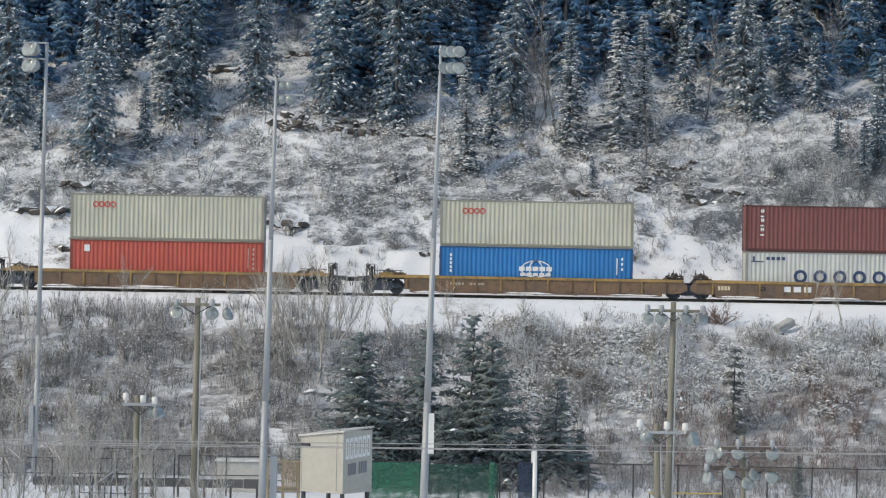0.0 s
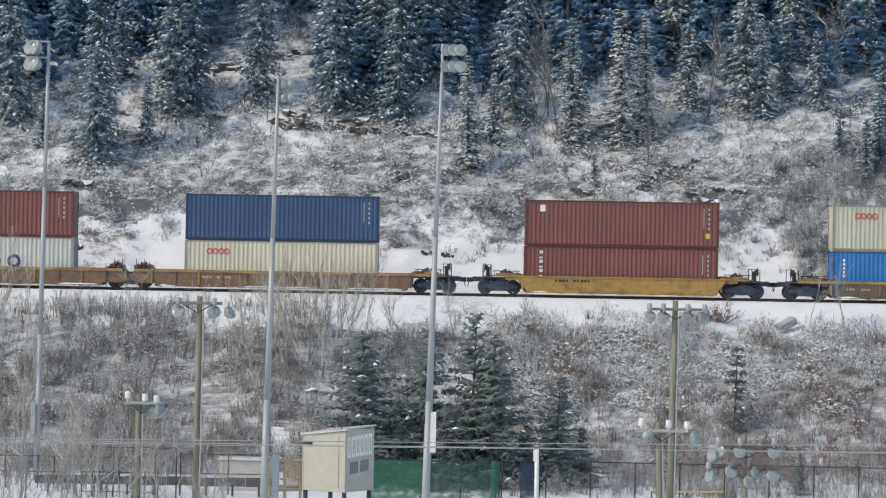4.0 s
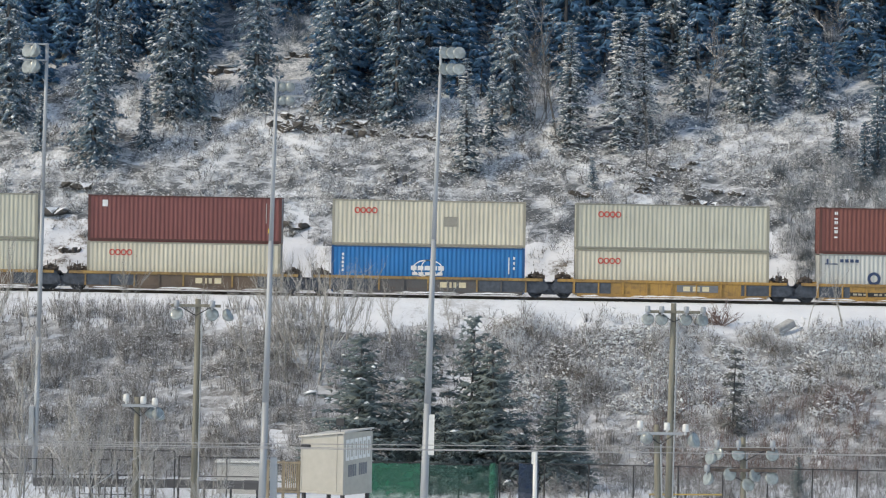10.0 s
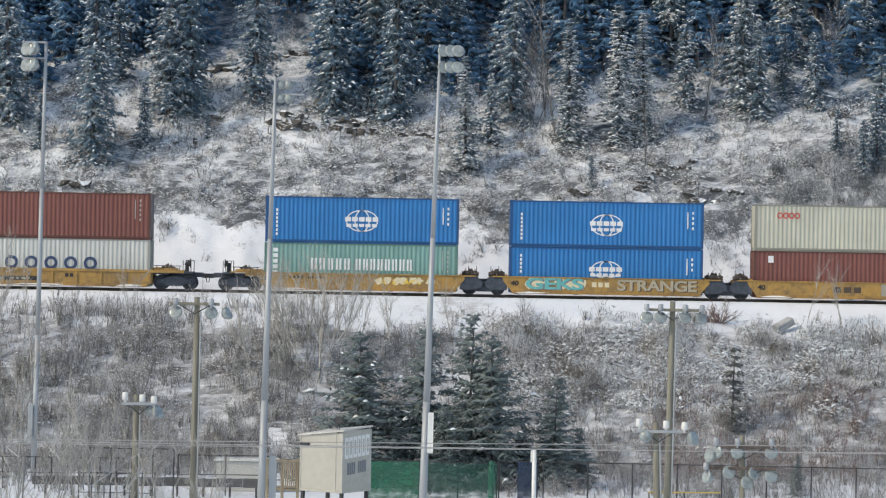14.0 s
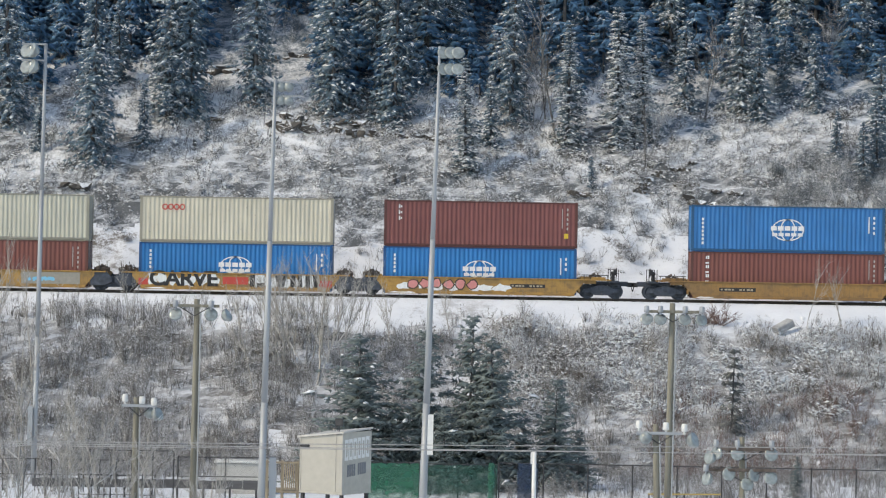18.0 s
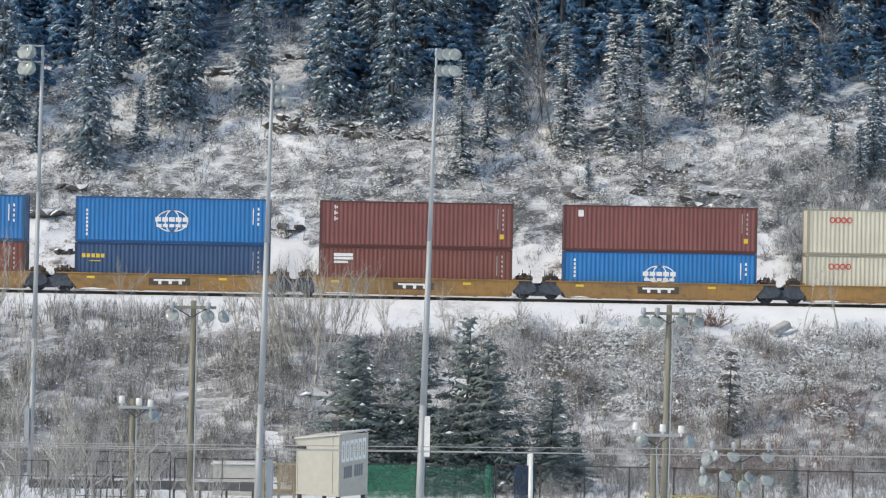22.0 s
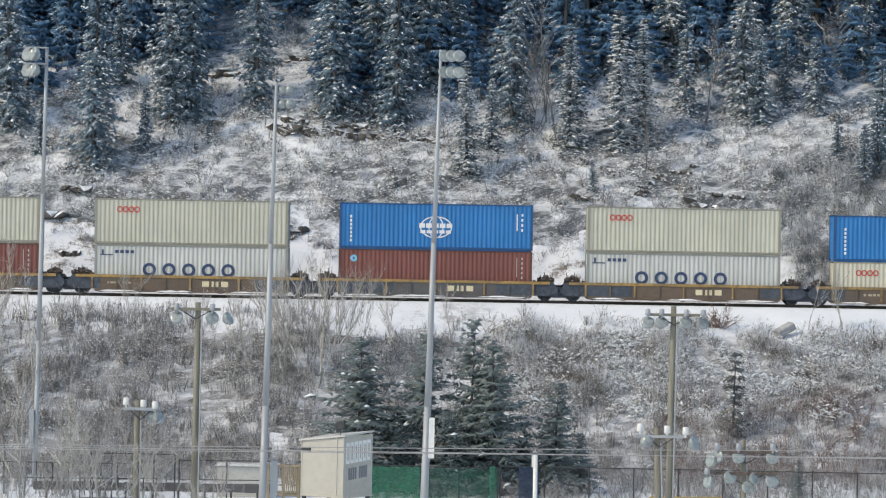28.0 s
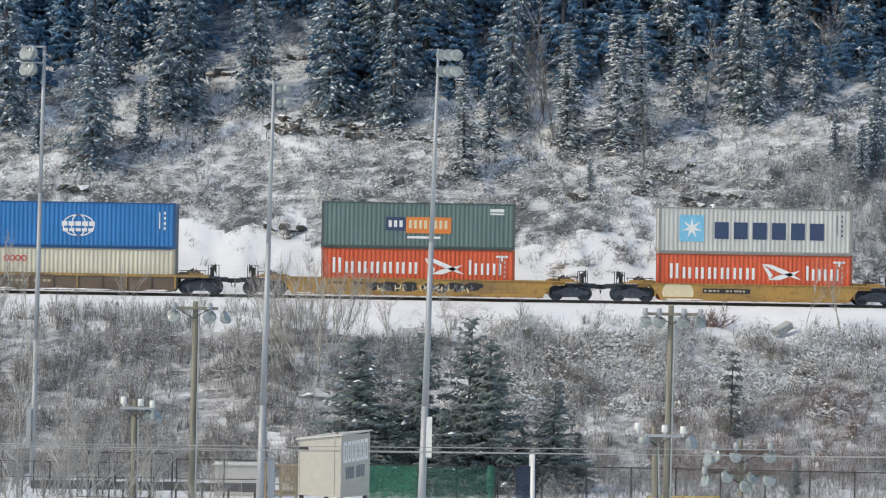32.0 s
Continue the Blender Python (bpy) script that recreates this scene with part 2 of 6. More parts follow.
PAINT = {
    "beige": painted("paint_beige", (0.45, 0.445, 0.375), 0.35, 0.5, 0.3),
    "cream": painted("paint_cream", (0.53, 0.50, 0.41), 0.4, 0.5, 0.5),
    "blue": painted("paint_blue", (0.001, 0.150, 0.415), 0.3, 0.45, 0.1),
    "blue_old": painted("paint_blue_old", (0.012, 0.15, 0.40), 0.6, 0.5, 0.35),
    "navy": painted("paint_navy", (0.020, 0.062, 0.152), 0.3, 0.5, 0.1),
    "brown": painted("paint_brown", (0.172, 0.054, 0.052), 0.45, 0.5, 0.1),
    "rust": painted("paint_rust", (0.17, 0.055, 0.045), 0.4, 0.55, 0.15),
    "red": painted("paint_red", (0.42, 0.075, 0.055), 0.35, 0.5, 0.15),
    "grey": painted("paint_grey", (0.47, 0.48, 0.465), 0.4, 0.5, 0.35),
    "teal": painted("paint_teal", (0.16, 0.31, 0.29), 0.55, 0.5, 0.25),
    "slate": painted("paint_slate", (0.10, 0.16, 0.16), 0.4, 0.5, 0.2),
    "orange": painted("paint_orange", (0.56, 0.085, 0.03), 0.35, 0.5, 0.1),
    "car_brown": grimy("car_brown", (0.135, 0.098, 0.074)),
    "car_ochre": grimy("car_ochre", (0.19, 0.118, 0.074), amount=0.6),
    "car_grey": grimy("car_grey", (0.10, 0.10, 0.105)),
    "car_yellow": grimy("car_yellow", (0.40, 0.235, 0.065), amount=0.45),
    "car_amber": grimy("car_amber", (0.31, 0.175, 0.058), amount=0.4),
    "car_sill": grimy("car_sill", (0.37, 0.235, 0.08), amount=0.6),
}
# rails and posts: paint darkened to draw shaded seams between boxes, with extra grime
SHADED_FRAME = {k: painted("frame_" + k, tuple(x * 0.55 for x in c), 0.6, 0.6, 0.5) for k, c in {
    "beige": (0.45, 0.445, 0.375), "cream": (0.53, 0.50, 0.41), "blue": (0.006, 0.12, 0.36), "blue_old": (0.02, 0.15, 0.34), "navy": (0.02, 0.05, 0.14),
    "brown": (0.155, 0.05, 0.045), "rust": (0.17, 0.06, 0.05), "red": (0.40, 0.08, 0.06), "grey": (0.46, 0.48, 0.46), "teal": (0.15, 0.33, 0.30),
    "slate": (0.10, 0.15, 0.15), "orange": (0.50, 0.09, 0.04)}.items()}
INK = {k: plain("ink_" + k, c, 0.55, 0, 0.12, 6) for k, c in {
    "white": (0.75, 0.77, 0.78), "red": (0.50, 0.065, 0.05), "navy": (0.03, 0.055, 0.13), "faded": (0.46, 0.45, 0.44), "taupe": (0.30, 0.285, 0.25), "black": (0.02, 0.02, 0.022), "umber": (0.07, 0.05, 0.035), "dull": (0.40, 0.35, 0.26),
    "yellow": (0.72, 0.50, 0.05), "sky": (0.18, 0.50, 0.72), "orange": (0.72, 0.22, 0.05), "teal": (0.12, 0.42, 0.42),
    "cream": (0.66, 0.58, 0.40), "pink": (0.62, 0.25, 0.24), "grey": (0.16, 0.17, 0.19)}.items()}


# ---- mesh helpers ----
def empty_at(name, m):
    ob = new(name)
    ob.empty_display_size = 0.3
    ob.matrix_basis = m
    return ob


def box(bm, x0, x1, y0, y1, z0, z1, cut=0.0):
    """A block; cut shaves its long edges."""
    if cut <= 0:
        vs = [bm.verts.new((x, y, z)) for x in (x0, x1) for y in (y0, y1) for z in (z0, z1)]
        for f in ((0, 1, 3, 2), (4, 6, 7, 5), (0, 4, 5, 1), (2, 3, 7, 6), (0, 2, 6, 4), (1, 5, 7, 3)):
            bm.faces.new([vs[i] for i in f])
        return
    ring = [(y0 + cut, z0), (y1 - cut, z0), (y1, z0 + cut), (y1, z1 - cut), (y1 - cut, z1), (y0 + cut, z1), (y0, z1 - cut), (y0, z0 + cut)]
    a = [bm.verts.new((x0, y, z)) for y, z in ring]
    b = [bm.verts.new((x1, y, z)) for y, z in ring]
    bm.faces.new(a[::-1])
    bm.faces.new(b)
    for i in range(8):
        bm.faces.new((a[i], a[(i + 1) % 8], b[(i + 1) % 8], b[i]))


def tube(bm, p0, p1, r0, r1=None, n=8, caps=True):
    p0, p1 = Vector(p0), Vector(p1)
    r1 = r0 if r1 is None else r1
    d = (p1 - p0).normalized()
    u = d.orthogonal().normalized()
    v = d.cross(u)
    a, b = [], []
    for i in range(n):
        w = 2 * math.pi * i / n
        o = u * math.cos(w) + v * math.sin(w)
        a.append(bm.verts.new(p0 + o * r0))
        b.append(bm.verts.new(p1 + o * r1))
    for i in range(n):
        bm.faces.new((a[i], a[(i + 1) % n], b[(i + 1) % n], b[i]))
    if caps:
        bm.faces.new(a[::-1])
        bm.faces.new(b)


def prism(bm, outline, y0, y1):
    """An outline in x and z, thick along y."""
    a = [bm.verts.new((x, y0, z)) for x, z in outline]
    b = [bm.verts.new((x, y1, z)) for x, z in outline]
    bm.faces.new(a)
    bm.faces.new(b[::-1])
    n = len(a)
    for i in range(n):
        bm.faces.new((a[i], b[i], b[(i + 1) % n], a[(i + 1) % n]))


def lathe(bm, profile, n=14, m=Matrix()):
    """A turned form from (radius, height) pairs."""
    rings = []
    for r, z in profile:
        rings.append([bm.verts.new(m @ Vector((r * math.cos(2 * math.pi * i / n), r * math.sin(2 * math.pi * i / n), z))) for i in range(n)])
    for a, b in zip(rings, rings[1:]):
        for i in range(n):
            bm.faces.new((a[i], a[(i + 1) % n], b[(i + 1) % n], b[i]))


def mesh_from(bm, name, material, smooth=False):
    bmesh.ops.recalc_face_normals(bm, faces=bm.faces)
    me = bpy.data.meshes.new(name)
    bm.to_mesh(me)
    bm.free()
    me.materials.append(material)
    if smooth:
        me.shade_smooth()
    return me


def piece(name, me, parent, m=None, material=None, label=""):
    """An object on a shared mesh, with a material of its own if one is given."""
    ob = new(name, me)
    ob.parent = parent
    if m is not None:
        ob.matrix_basis = m
    if material is not None:
        ob.material_slots[0].link = "OBJECT"
        ob.material_slots[0].material = material
    if label:
        tagged(ob, label)
    return ob


def part(name, bm, material, parent, label="", smooth=False):
    return piece(name, mesh_from(bm, name, material, smooth), parent, None, None, label)


def soup(name, verts, faces, material):
    """A mesh from arrays of corners and triangles."""
    me = bpy.data.meshes.new(name)
    verts, faces = np.asarray(verts, np.float32), np.asarray(faces, np.int32)
    me.vertices.add(len(verts))
    me.vertices.foreach_set("co", verts.ravel())
    me.loops.add(faces.size)
    me.loops.foreach_set("vertex_index", faces.ravel())
    me.polygons.add(len(faces))
    me.polygons.foreach_set("loop_start", np.arange(0, faces.size, faces.shape[1], dtype=np.int32))
    me.update(calc_edges=True)
    me.materials.append(material)
    return me


def spikes(p0, p1, r):
    """Three-sided tapered twigs from p0 to p1 with base radius r."""
    p0, p1, r = np.asarray(p0, float), np.asarray(p1, float), np.asarray(r, float)
    d = p1 - p0
    d /= np.maximum(np.linalg.norm(d, axis=1, keepdims=True), 1e-6)
    ref = np.where(np.abs(d[:, 2:3]) > 0.9, np.array([[1.0, 0, 0]]), np.array([[0, 0, 1.0]]))
    u = np.cross(d, ref)
    u /= np.linalg.norm(u, axis=1, keepdims=True)
    v = np.cross(d, u)
    n = len(p0)
    verts = np.empty((n, 4, 3))
    for i in range(3):
        a = 2 * math.pi * i / 3 + 0.5
        verts[:, i] = p0 + (u * math.cos(a) + v * math.sin(a)) * r[:, None]
    verts[:, 3] = p1
    k = np.arange(n)[:, None, None] * 4
    faces = k + np.array([[0, 1, 3], [1, 2, 3], [2, 0, 3]])[None]
    return verts.reshape(-1, 3), faces.reshape(-1, 3)


def flakes(p, d, size, flat=0.4):
    """Rounded pads of snow at p, long along d; size: half length of each."""
    p, d, size = np.asarray(p, float), np.asarray(d, float), np.asarray(size, float)[:, None]
    d = d / np.maximum(np.linalg.norm(d, axis=1, keepdims=True), 1e-6)
    w = np.cross(d, np.array([[0, 0, 1.0]]))
    w /= np.maximum(np.linalg.norm(w, axis=1, keepdims=True), 1e-6)
    u = np.cross(w, d)
    verts = np.stack([p + d * size, p + w * size * 0.42, p - d * size, p - w * size * 0.42, p + u * size * flat, p - u * size * flat * 0.4], 1)
    k = np.arange(len(p))[:, None, None] * 6
    faces = k + np.array([[0, 1, 4], [1, 2, 4], [2, 3, 4], [3, 0, 4], [1, 0, 5], [2, 1, 5], [3, 2, 5], [0, 3, 5]])[None]
    return verts.reshape(-1, 3), faces.reshape(-1, 3)


# ---- the ground: field, embankment, railway bench, cutting and wooded hill ----
PROFILE = [(-3000, 0), (176, 0), (178, 0.2), (194, 7.87), (198.2, 9.42), (203.6, 9.46), (205, 9.2), (206, 9.6), (213.5, 15.4),
           (222.6, 20.7), (242, 32.3), (300, 66), (420, 120), (900, 190), (3000, 220)]
PY, PZ = [p[0] for p in PROFILE], [p[1] for p in PROFILE]
TRACK_Y, RAIL_Z = 201.22, 9.60


def ground(x, y):
    z = float(np.interp(y, PY, PZ))
    if y < 172:
        return z + 0.05 * noise.noise((x * 0.3, y * 0.3, 0.0))
    if y < 199.0:
        k = min(1, (y - 172) / 6) * min(1, max(0, 197.5 - y) / 3)
        y2 = y + 1.1 * noise.noise((x * 0.16, 3.3, 1.0)) * k
        z = float(np.interp(y2, PY, PZ))
        return z + k * (0.35 * noise.noise((x * 0.35, y * 0.35, 5.0)) + 0.12 * noise.noise((x * 1.3, y * 1.3, 9.0)))
    if y < 204.6:
        return z + 0.02 * noise.noise((x, y, 2.0))
    k = min(1, (y - 204.6) / 3)
    far = min(1, max(0, 330 - y) / 60)
    z += k * far * (0.75 * noise.noise((x * 0.13, y * 0.13, 7.0)) + 0.38 * noise.noise((x * 0.5, y * 0.5, 4.0)) + 0.16 * noise.noise((x * 1.5, y * 1.5, 8.0)))
    return z


def spread(lo, hi, step, far):
    """Close steps from lo to hi and widening ones out to far on both sides."""
    mid = list(np.arange(lo, hi + step / 2, step))
    out, d = [], step
    while not out or out[-1] < far:
        d *= 1.45
        out.append((out[-1] if out else 0) + d)
    return [lo - o for o in out[::-1]] + mid + [hi + o for o in out]


def build_ground():
    xs = spread(-36, 36, 0.36, 2200)
    ys = spread(174, 246, 0.36, 2200)
    verts = [(x, y, ground(x, y)) for y in ys for x in xs]
    w = len(xs)
    i, j = np.meshgrid(np.arange(w - 1), np.arange(len(ys) - 1))
    a = (j * w + i).ravel()
    faces = np.stack([a, a + 1, a + w + 1, a + w], 1)
    me = soup("ground", verts, faces, M_SNOW)
    me.materials.append(M_LITTER)
    me.materials.append(M_BANK)
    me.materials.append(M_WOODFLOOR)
    for p in me.polygons:
        c = p.center
        if ((c.x + 9.1) / 0.85) ** 2 + ((c.y - 180.3) / 1.3) ** 2 + 1.5 * noise.noise((c.x * 1.2, c.y * 1.2, 41.0)) < 0.7:
            p.material_index = 2
            continue
        edge = 193.2 + 1.4 * noise.noise((c.x * 0.3, 0.0, 31.0)) + 0.8 * noise.noise((c.x * 1.1, 0.0, 33.0))
        if 170 < c.y < edge and not (-16 < c.x < -7 and c.y < 173):
            p.material_index = 1
        elif edge <= c.y < (212.2 if c.x < -9 else 210.3 if c.x < 9 else 211.4 if c.x < 22 else 207.6) + 1.6 * noise.noise((c.x * 0.25, 0.0, 37.0)):
            p.material_index = 2
        # the floor with painted-in haze begins at the edge of the wood
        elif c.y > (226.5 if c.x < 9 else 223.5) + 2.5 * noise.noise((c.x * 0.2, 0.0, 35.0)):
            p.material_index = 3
    me.shade_smooth()
    tagged(new("ground", me), "snow-covered field, embankment and wooded hillside", "ground", kind="structure")


build_ground()


def build_track():
    track = tagged(new("railway_track"), "single railway track on a snowy bench", "track", kind="structure")
    for side in (-0.76, 0.76):
        bm = bmesh.new()
        y = TRACK_Y + side
        prism_pts = [(-0.07, 0), (0.07, 0), (0.07, 0.02), (0.012, 0.035), (0.012, 0.13), (0.036, 0.14), (0.036, 0.17), (-0.036, 0.17), (-0.036, 0.14), (-0.012, 0.13), (-0.012, 0.035), (-0.07, 0.02)]
        a = [bm.verts.new((-520, y + p, RAIL_Z - 0.17 + q)) for p, q in prism_pts]
        b = [bm.verts.new((520, y + p, RAIL_Z - 0.17 + q)) for p, q in prism_pts]
        for k in range(len(a)):
            bm.faces.new((a[k], a[(k + 1) % len(a)], b[(k + 1) % len(a)], b[k]))
        part("rail", bm, M_RAIL, track)
    bm = bmesh.new()
    box(bm, -0.11, 0.11, -1.3, 1.3, -0.30, -0.155, 0.012)
    tie = mesh_from(bm, "tie", M_TIE)
    for k in range(-60, 61):
        piece("tie", tie, track, pose(k * 0.55, TRACK_Y, RAIL_Z, 0, 0, random.uniform(-1, 1)))


build_track()

# ---- containers ----
CL, CW, CH = 12.19, 2.44, 2.896


def container_meshes(CH):
    """Parts of a box of height CH."""
    out = {}
    pitch, depth = 0.278, 0.036
    bm = bmesh.new()
    n = 42
    start = -n * pitch / 2
    pts = []
    for i in range(n):
        x = start + i * pitch
        pts += [(x, 0.0), (x + 0.072, 0.0), (x + 0.14, depth), (x + 0.21, depth)]
    pts = [(-CL / 2 + 0.15, 0.0)] + pts + [(start + n * pitch, 0.0), (CL / 2 - 0.15, 0.0)]
    lo = [bm.verts.new((x, -CW / 2 + 0.02 + d, 0.13)) for x, d in pts]
    hi = [bm.verts.new((x, -CW / 2 + 0.02 + d, CH - 0.09)) for x, d in pts]
    back = [bm.verts.new((x, -CW / 2 + 0.09, z)) for x, z in ((pts[0][0], 0.13), (pts[-1][0], 0.13), (pts[-1][0], CH - 0.09), (pts[0][0], CH - 0.09))]
    for i in range(len(pts) - 1):
        bm.faces.new((lo[i], lo[i + 1], hi[i + 1], hi[i]))
    bm.faces.new(back[::-1])
    out["side_panel"] = mesh_from(bm, "side_panel", M_DARK)
    bm = bmesh.new()
    box(bm, -CL / 2 + 0.15, CL / 2 - 0.15, -CW / 2, -CW / 2 + 0.10, CH - 0.11, CH - 0.022, 0.015)
    out["top_rail"] = mesh_from(bm, "top_rail", M_DARK)
    bm = bmesh.new()
    box(bm, -CL / 2 + 0.15, CL / 2 - 0.15, -CW / 2, -CW / 2 + 0.12, 0.035, 0.16, 0.015)
    out["bottom_rail"] = mesh_from(bm, "bottom_rail", M_DARK)
    bm = bmesh.new()
    box(bm, -0.085, 0.085, -0.085, 0.085, 0.12, CH - 0.12, 0.02)
    out["corner_post"] = mesh_from(bm, "corner_post", M_DARK)
    bm = bmesh.new()
    box(bm, -0.092, 0.092, -0.086, 0.086, 0.0, 0.12, 0.01)
    box(bm, -0.05, 0.05, -0.09, -0.08, 0.03, 0.09)
    out["corner_casting"] = mesh_from(bm, "corner_casting", M_DARK)
    bm = bmesh.new()
    k = 40
    zig = [(-CL / 2 + 0.2 + (CL - 0.4) * i / k, CH - (0.015 if i % 4 < 2 else 0.035)) for i in range(k + 1)]
    lo = [bm.verts.new((x, -CW / 2 + 0.10, z)) for x, z in zig]
    hi = [bm.verts.new((x, CW / 2 - 0.10, z)) for x, z in zig]
    for i in range(k):
        bm.faces.new((lo[i], lo[i + 1], hi[i + 1], hi[i]))
    out["roof"] = mesh_from(bm, "roof", M_DARK)
    bm = bmesh.new()
    box(bm, -CL / 2 + 0.1, CL / 2 - 0.1, -CW / 2 + 0.12, CW / 2 - 0.12, -0.062, 0.14)
    out["floor_frame"] = mesh_from(bm, "floor_frame", M_DARK)
    bm = bmesh.new()
    zig = []
    for i in range(9):
        y = -CW / 2 + 0.17 + i * 0.235
        zig += [(0.06, y), (0.06, y + 0.09), (0.03, y + 0.12), (0.03, y + 0.21)]
    lo = [bm.verts.new((-CL / 2 + d, y, 0.12)) for d, y in zig]
    hi = [bm.verts.new((-CL / 2 + d, y, CH - 0.1)) for d, y in zig]
    for i in range(len(zig) - 1):
        bm.faces.new((lo[i + 1], lo[i], hi[i], hi[i + 1]))
    out["end_wall"] = mesh_from(bm, "end_wall", M_DARK)
    bm = bmesh.new()
    box(bm, CL / 2 - 0.09, CL / 2 - 0.04, 0.01, CW / 2 - 0.17, 0.12, CH - 0.1, 0.01)
    out["door_leaf"] = mesh_from(bm, "door_leaf", M_DARK)
    bm = bmesh.new()
    tube(bm, (CL / 2 - 0.015, 0, 0.05), (CL / 2 - 0.015, 0, CH - 0.06), 0.018, n=6)
    out["locking_bar"] = mesh_from(bm, "locking_bar", M_DARK)
    return out


SQUAT = 2.591
PARTS = {CH: container_meshes(CH), SQUAT: container_meshes(SQUAT)}
FRONT = -CW / 2 + 0.012
SIGNS = {}


def sign_mesh(kind):
    """Painted marks on the near wall, as thin plates; x from the wall's left end, z from its foot."""
    if kind in SIGNS:
        return SIGNS[kind]
    rects, ell, arcs = [], [], []
    if kind == "four_letter_mark":
        for i in range(4):
            x = 1.42 + i * 0.36
            ell.append((x + 0.16, 2.20, 0.185, 0.20, 0.078))
    elif kind == "globe":
        ell.append((6.08, 1.40, 1.02, 0.70, 0.075))
        ell.append((6.08, 1.40, 0.48, 0.70, 0.07))
        for i in range(5):
            rects.append((5.02 + i * 0.43, 1.36, 0.36, 0.28))
            rects.append((5.10 + i * 0.40, 1.01, 0.32, 0.20))
        rects += [(0.66, 1.92 - i * 0.25, 0.13, 0.17) for i in range(7)]
        rects.append((11.15, 1.25, 0.07, 1.05))
        rects += [(11.45, 2.15 - i * 0.32, 0.12, 0.18) for i in range(4)]
    elif kind == "low_globe":
        ell.append((6.08, 1.52, 0.95, 0.56, 0.075))
        ell.append((6.08, 1.52, 0.44, 0.56, 0.07))
        for i in range(5):
            rects.append((5.02 + i * 0.43, 1.40, 0.36, 0.28))
            rects.append((5.10 + i * 0.40, 1.08, 0.32, 0.20))
        rects += [(0.66, 2.25 - i * 0.25, 0.13, 0.17) for i in range(5)]
        rects.append((11.15, 1.25, 0.07, 1.05))
        rects += [(11.45, 2.15 - i * 0.32, 0.12, 0.18) for i in range(3)]
    elif kind == "five_letter_mark":
        for i in range(5):
            ell.append((3.46 + i * 1.24, 1.36, 0.42, 0.42, 0.19))
        rects += [(0.45, 2.30, 0.12, 0.28), (0.35, 2.22, 0.8, 0.07)] + [(1.3 + i * 0.32, 2.36, 0.22, 0.2) for i in range(4)]
    elif kind == "side_codes":
        rects += [(11.20, 1.25, 0.045, 1.25)]
        rects += [(11.50, 2.35 - i * 0.30, 0.09, 0.16) for i in range(5)]
    elif kind == "column_word":
        rects += [(x, 2.42 - i * 0.29, 0.22 if i % 2 else 0.09, 0.20 if i % 2 == 0 else 0.09) for i in range(6) for x in ((0.92,) if i % 2 else (0.94, 1.06))]
    elif kind == "short_column_word":
        rects += [(0.92, 2.36 - i * 0.37, 0.08, 0.26) for i in range(3)] + [(1.04, 2.42 - i * 0.37, 0.09, 0.12) for i in range(3)]
    elif kind == "square_mark":
        rects += [(0.90, 2.15, 0.34, 0.42)]
    elif kind == "yellow_mark":
        rects += [(11.35, 0.62, 0.26, 0.30)]
    elif kind == "plate_mark":
        rects += [(0.95, 2.1, 1.2, 0.16), (0.95, 2.3, 1.2, 0.2), (0.95, 1.88, 0.9, 0.14)]
    elif kind == "patch":
        rects += [(7.05, 1.25, 0.85, 0.62)]
    elif kind == "two_words":
        for i in range(5):
            rects += [(2.95 + i * 0.52, 1.22, 0.13, 0.72), (3.17 + i * 0.52, 1.22, 0.13, 0.72)]
        for i in range(8):
            rects += [(5.75 + i * 0.46, 1.22, 0.12, 0.72), (5.95 + i * 0.46, 1.22, 0.12, 0.72)]
        rects += [(0.55, 2.3 - i * 0.35, 0.3, 0.24) for i in range(5)]
    elif kind == "swoosh_words":
        for i in range(7):
            h = 0.95 if i == 0 else 0.72
            x = 0.72 + i * 0.80
            rects += [(x, 1.32, 0.17, h), (x + 0.36, 1.32, 0.17, h)]
        for i in range(3):
            x = 9.30 + i * 0.76
            rects += [(x, 1.32, 0.15, 0.92 if i == 0 else 0.72), (x + 0.36, 1.32, 0.16, 0.72)]
        rects += [(11.0, 2.42, 0.75, 0.12), (11.32, 2.20, 0.12, 0.22)]
        arcs += [[(6.5, 2.3), (7.1, 2.28), (8.2, 1.85), (9.0, 1.34), (8.6, 1.42), (7.6, 1.78)], [(6.9, 1.32), (7.6, 1.62), (8.9, 1.92), (8.5, 1.62), (7.6, 1.30)], [(6.5, 2.3), (6.9, 2.0), (7.2, 1.6), (7.0, 1.35), (6.85, 1.7)]]
    elif kind == "dark_letters":
        for i in range(6):
            x = 3.52 + i * 1.20
            rects += [(x, 0.92, 0.88, 1.06)]
    elif kind == "star_panel":
        rects += [(1.30, 0.72, 1.55, 1.68)]
    elif kind == "star":
        star = []
        for i in range(14):
            r = 0.66 if i % 2 == 0 else 0.22
            a = math.pi * i / 7 + math.pi / 2
            star.append((2.08 + r * math.cos(a), 1.56 + r * math.sin(a)))
        arcs.append(star)
    elif kind == "panel_navy":
        rects += [(4.05, 1.10, 1.25, 0.85)]
    elif kind == "panel_orange":
        rects += [(5.32, 0.95, 2.85, 1.02)]
    elif kind == "panel_letters":
        rects += [(4.22 + i * 0.34, 1.32, 0.2, 0.42) for i in range(3)] + [(5.4, 0.62, 2.1, 0.14), (10.6, 2.35, 0.9, 0.2), (10.6, 2.18, 0.9, 0.1)]
    elif kind == "panel_word":
        rects += [(5.50 + i * 0.32, 1.25, 0.18, 0.52) for i in range(8)]
    elif kind == "short_word":
